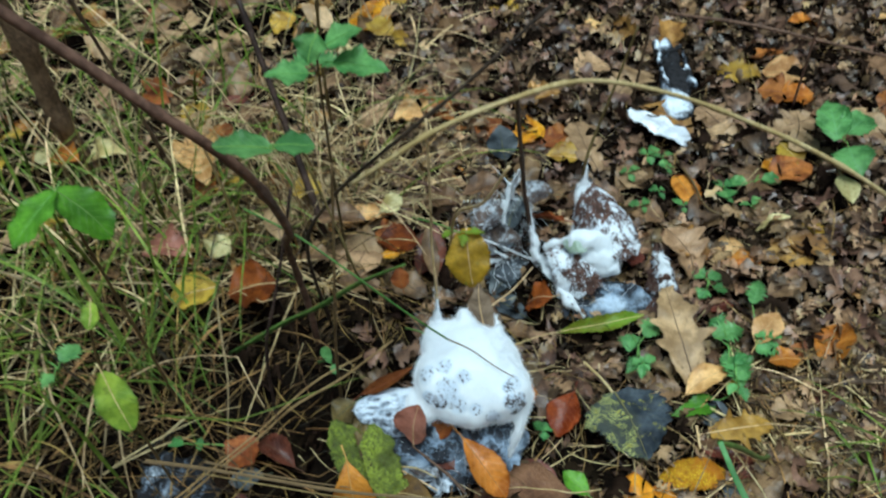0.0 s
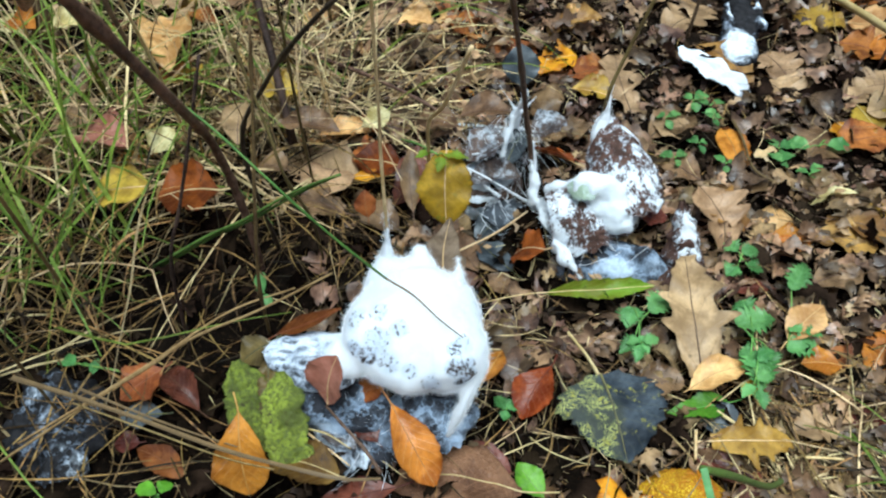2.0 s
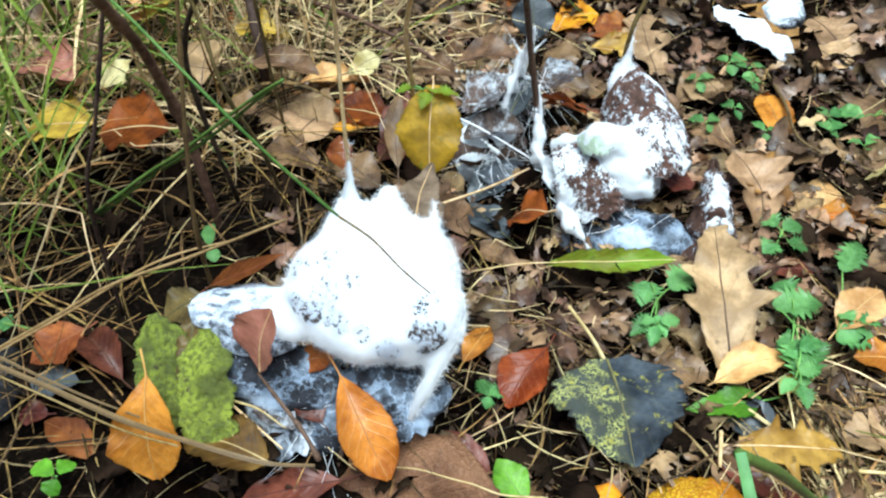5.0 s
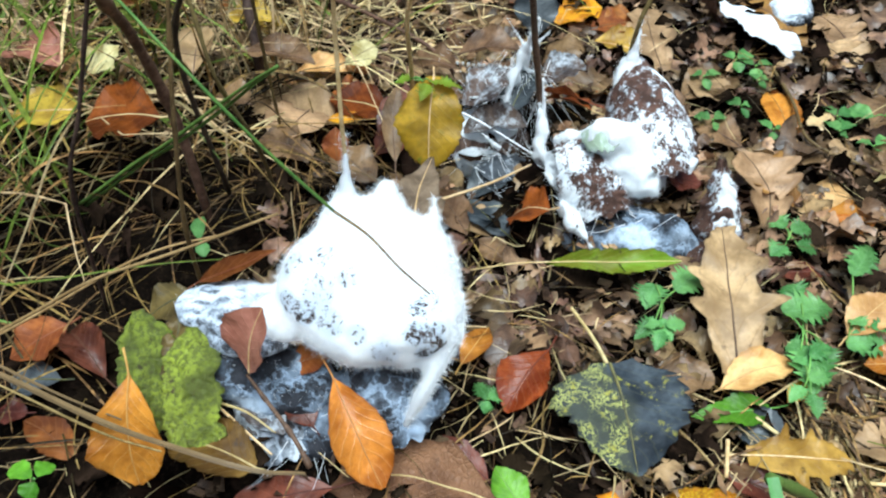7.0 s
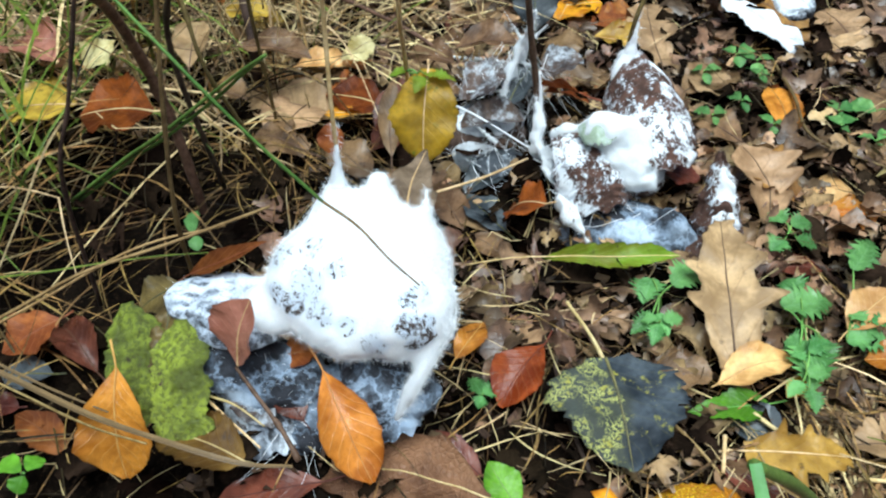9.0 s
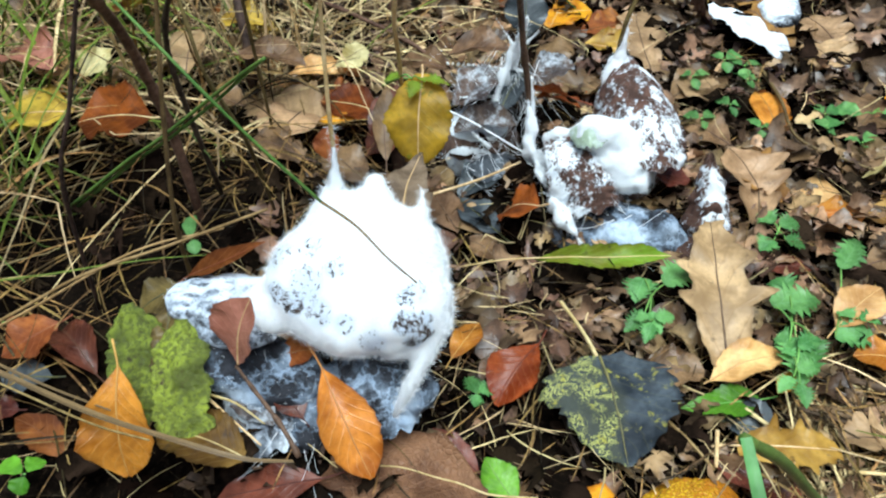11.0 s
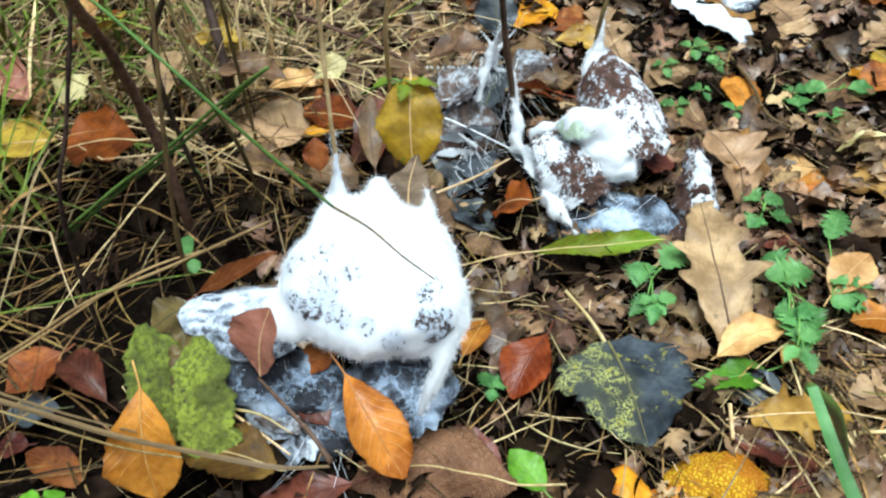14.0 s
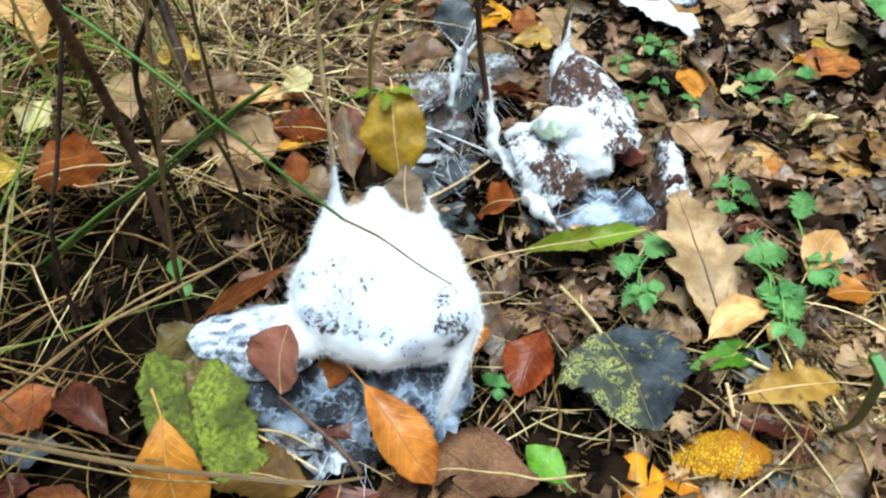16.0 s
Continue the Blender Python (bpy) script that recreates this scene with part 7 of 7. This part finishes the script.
def sward(n, area, rise, length, width, droop, ok=None, heading=None, lift=0.02):
    out = []
    while len(out) < n:
        x, y = rng.uniform(*area[0]), rng.uniform(*area[1])
        if ok and not ok(x, y):
            continue
        h = rng.uniform(0, 2 * math.pi) if heading is None else rng.gauss(*heading)
        out.append(straw(x, y, height(x, y) + rng.uniform(-0.002, lift), h, radians(rng.uniform(*rise)), rng.uniform(*length), rng.uniform(*width), rng.uniform(*droop)))
    return out


def grassy(x, y):
    """The grassy side: left of a wavering line, farther to the right at the back."""
    line = -0.14 + 0.05 * noise.noise((y * 6, 0, 9)) + max(0, y - 0.25) * 0.25
    return x < line and not (-0.17 < x < 0.05 and y < -0.08)


def hollow(x, y):
    return grassy(x, y) and (x + 0.165) ** 2 + (y + 0.065) ** 2 > 0.105 ** 2 and not (y < -0.1 and x > -0.34 and rng.random() < 0.75)


mat_straw = sward(360, ((-0.8, 0.0), (-0.25, 0.3)), (0, 40), (0.06, 0.24), (0.0005, 0.0013), (0.3, 1.6), hollow)
mat_straw += sward(360, ((-0.46, -0.1), (-0.12, 0.3)), (0, 50), (0.06, 0.22), (0.0006, 0.0013), (0.2, 1.6), hollow, lift=0.06)
mat_straw += sward(110, ((-0.42, -0.16), (-0.24, -0.08)), (0, 30), (0.04, 0.15), (0.0004, 0.0010), (0.3, 1.6))
mat_straw += sward(30, ((-0.33, -0.17), (0.10, 0.24)), (55, 85), (0.12, 0.26), (0.0010, 0.0020), (0.1, 0.8))[:12]
mat_straw += sward(260, ((-0.24, -0.06), (-0.07, 0.10)), (0, 14), (0.02, 0.08), (0.0003, 0.0008), (0.2, 1.0), lift=0.006)[:130]
mat_straw += sward(90, ((-0.20, -0.08), (0.03, 0.14)), (0, 25), (0.03, 0.12), (0.0004, 0.0009), (0.2, 1.2), lift=0.015)
pale = sward(430, ((-0.8, 0.05), (0.2, 0.95)), (0, 40), (0.06, 0.24), (0.0009, 0.0022), (0.3, 1.6), hollow)
pale += sward(150, ((-0.8, -0.05), (0.08, 0.95)), (35, 75), (0.12, 0.34), (0.0010, 0.0020), (0.6, 2.2), hollow)
pale += sward(75, ((-0.50, -0.1), (-0.14, 0.25)), (5, 40), (0.08, 0.24), (0.0008, 0.0016), (0.2, 1.2), hollow, lift=0.05)
pale += sward(60, ((-0.25, -0.16), (0.12, 0.22)), (58, 88), (0.10, 0.26), (0.0007, 0.0016), (0.1, 0.8))[:22]
pale += sward(40, ((-0.5, -0.3), (0.1, 0.3)), (50, 85), (0.10, 0.26), (0.0007, 0.0015), (0.1, 0.9))
pale += sward(340, ((-0.30, 0.0), (0.15, 0.55)), (0, 12), (0.02, 0.09), (0.0004, 0.0010), (0.1, 0.6), lift=0.03)
pale += sward(420, ((-0.2, 0.7), (-0.33, 0.9)), (0, 8), (0.02, 0.08), (0.0003, 0.0006), (0.1, 0.6))
mat_straw += sward(900, ((-0.2, 0.7), (-0.33, 0.9)), (0, 8), (0.02, 0.10), (0.0003, 0.0008), (0.1, 0.6))
pale += sward(120, ((-0.02, 0.18), (-0.2, 0.04)), (0, 10), (0.02, 0.06), (0.0003, 0.0007), (0.1, 0.6))
mat_straw += sward(300, ((-0.02, 0.22), (-0.22, 0.06)), (0, 10), (0.015, 0.06), (0.0003, 0.0007), (0.1, 0.6))
pale += sward(130, ((0.19, 0.50), (-0.30, -0.05)), (2, 14), (0.03, 0.11), (0.0004, 0.0010), (0.3, 1.0))
mat_straw += sward(460, ((0.19, 0.50), (-0.30, -0.05)), (2, 14), (0.03, 0.11), (0.0004, 0.0011), (0.3, 1.0))
pale += sward(90, ((0.20, 0.36), (-0.17, -0.03)), (0, 14), (0.04, 0.12), (0.0005, 0.0011), (0.2, 0.8))
mat_straw += sward(200, ((0.20, 0.36), (-0.17, -0.03)), (0, 14), (0.04, 0.12), (0.0006, 0.0012), (0.2, 0.8))
pale += sward(150, ((-0.36, -0.12), (0.14, 0.34)), (0, 35), (0.05, 0.16), (0.0006, 0.0014), (0.2, 1.2), lift=0.05)
pale += sward(46, ((-0.48, -0.12), (0.0, 0.30)), (2, 30), (0.10, 0.26), (0.0010, 0.0019), (0.1, 0.9), hollow, lift=0.07)
pale += sward(170, ((0.205, 0.36), (-0.150, -0.045)), (0, 9), (0.015, 0.055), (0.0006, 0.0016), (0.1, 0.5), heading=(1.9, 0.6), lift=0.012)
pale += sward(60, ((0.205, 0.36), (-0.150, -0.045)), (0, 9), (0.02, 0.06), (0.0005, 0.0012), (0.1, 0.5), lift=0.014)
tagged(joined("dry_grass", pale, STRAW_PALE, False), "pale dry grass blades over the litter", "grass", kind="stuff")
mat_straw += sward(150, ((-0.7, -0.12), (-0.2, 0.6)), (0, 45), (0.05, 0.16), (0.0016, 0.0034), (0.4, 2.2), hollow, lift=0.05)
tagged(joined("dry_grass", mat_straw, STRAW, False), "tangle of brown dead grass on the litter", "grass", kind="stuff")
green = sward(90, ((-0.8, -0.33), (-0.2, 0.3)), (25, 80), (0.10, 0.30), (0.0008, 0.0020), (0.6, 2.2), grassy)
green += sward(70, ((-0.55, -0.28), (-0.05, 0.22)), (40, 85), (0.12, 0.30), (0.0012, 0.0028), (0.8, 2.4))
green += sward(85, ((-0.85, 0.05), (0.1, 0.95)), (25, 80), (0.10, 0.32), (0.0014, 0.0030), (0.6, 2.2), grassy)
green += sward(130, ((-0.85, -0.30), (-0.15, 0.5)), (40, 85), (0.12, 0.34), (0.0014, 0.0030), (0.5, 2.0))
green += sward(22, ((0.26, 0.40), (-0.20, -0.12)), (15, 55), (0.06, 0.13), (0.0010, 0.0020), (0.5, 1.6))
green += sward(36, ((0.28, 0.5), (-0.3, -0.10)), (15, 60), (0.06, 0.14), (0.0008, 0.0016), (0.6, 1.8))
tagged(joined("green_grass", green, GRASS, False), "green grass blades among dead grass", "grass", kind="stuff")

bits = []
for _ in range(520):
    v, f, u = rng.choice(torn)
    x, y = rng.uniform(0.08, 0.42), rng.uniform(-0.17, 0.16)
    m = pose(x, y, height(x, y) + rng.uniform(0.006, 0.013), rng.gauss(0, 14), rng.gauss(0, 14), rng.uniform(0, 360)) @ Matrix.Scale(rng.uniform(0.2, 0.6), 4)
    bits.append((v, f, u, m))
tagged(joined("leaf_scraps", bits, SCRAPS), "small pale scraps of dead leaves between nettles", "litter", kind="stuff")

crumbs = []
for _ in range(5200):
    x, y = rng.uniform(-0.12, 0.65), rng.uniform(-0.33, 0.75)
    s = rng.uniform(0.002, 0.006)
    w = s * rng.uniform(0.25, 0.7)
    t = s * rng.uniform(0.05, 0.3)
    v = [(-s, -w, 0), (s * 0.8, -w * 0.7, t), (s, w, 0), (-s * 0.7, w * 0.8, t * 0.6), (0, 0, t * 2)]
    f = [(0, 1, 4), (1, 2, 4), (2, 3, 4), (3, 0, 4)]
    crumbs.append((v, f, [(0, 0)] * 5, pose(x, y, height(x, y) + rng.uniform(0.001, 0.006), rng.gauss(0, 25), rng.gauss(0, 25), rng.uniform(0, 360))))
tagged(joined("soil_crumbs", crumbs, CHIPS, False), "crumbs of bark, leaf scraps and soil", "litter", kind="stuff")

bits = []
leaf_v = [(-0.5, 0, 0.06), (-0.42, 0.55, 0.1), (0, 1, 0.0), (0.42, 0.5, 0.1), (0.5, 0, 0.05), (0, -0.9, 0), (0, 0.05, -0.05)]
leaf_f = [(0, 6, 2, 1), (6, 4, 3, 2), (0, 5, 6), (6, 5, 4)]
leaf_u = [(0, 0.5), (0.1, 0.75), (0.5, 1), (0.9, 0.75), (1, 0.5), (0.5, 0), (0.5, 0.5)]
while len(bits) < 19000:
    a, r = rng.uniform(0, 2 * math.pi), 0.5 + 4.5 * rng.random() ** 1.6
    x, y = r * math.cos(a), 0.35 + r * math.sin(a)
    if -0.74 + 0.1 * noise.noise((y * 5, 1, 0)) < x < 0.80 + 0.1 * noise.noise((y * 5, 2, 0)) and -0.38 < y < 0.95 + 0.1 * noise.noise((x * 5, 3, 0)):
        continue
    m = pose(x, y, height(x, y) + rng.uniform(0.004, 0.014), rng.gauss(0, 14), rng.gauss(0, 14), rng.uniform(0, 360)) @ Matrix.Scale(rng.uniform(0.018, 0.042), 4)
    bits.append((leaf_v, leaf_f, leaf_u, m))
tagged(joined("far_leaf_litter", bits, SCRAPS), "brown fallen leaves strewn over the forest floor", "litter", kind="stuff")


def outer(x, y):
    """The grass runs on past the left and the back of the clearing, thinning out."""
    return (x < -0.66 or y > 0.86 or y < -0.3) and noise.noise((x * 2.2, y * 2.2, 6.0)) > -0.25 + 0.25 * max(0.0, x + 0.6)


outer_grass = sward(420, ((-1.7, 0.1), (-1.0, 1.7)), (5, 60), (0.08, 0.26), (0.0010, 0.0022), (0.3, 1.6), outer)
tagged(joined("dry_grass", outer_grass, STRAW_PALE, False), "dry grass around the edge of the clearing", "grass", kind="stuff")
outer_green = sward(380, ((-1.7, -0.2), (-1.0, 1.7)), (25, 80), (0.10, 0.32), (0.0012, 0.0028), (0.6, 2.2), outer)
tagged(joined("green_grass", outer_green, GRASS, False), "green grass around the edge of the clearing", "grass", kind="stuff")

# ---- added wood-coloured ring far outside the view, blocks low sky light ----
BACK, bt, bb = nodes_of("skylight_blocker")
leafy = noise_of(bt, 1.6, 8.0, 0.7)
bt.links.new(mix(bt, smooth(bt, leafy, 0.35, 0.65), (0.035, 0.045, 0.02), (0.10, 0.08, 0.03)), bb.inputs["Base Color"])
bb.inputs["Roughness"].default_value = 1.0
ring_v, ring_f = [], []
for k in range(64):
    a = 2 * math.pi * k / 64
    for z in (-0.3, 5.2 + 1.2 * noise.noise((math.cos(a) * 5, math.sin(a) * 5, 0)) + (0.8 if k % 2 else -0.6)):
        ring_v.append((11 * math.cos(a), 11 * math.sin(a), z))
ring_f = [(2 * k, 2 * ((k + 1) % 64), 2 * ((k + 1) % 64) + 1, 2 * k + 1) for k in range(64)]
tagged(new("backdrop", mesh_of("backdrop", ring_v, ring_f, BACK)), "unseen wood-coloured ring added to block low sky light", "backdrop", kind="structure")
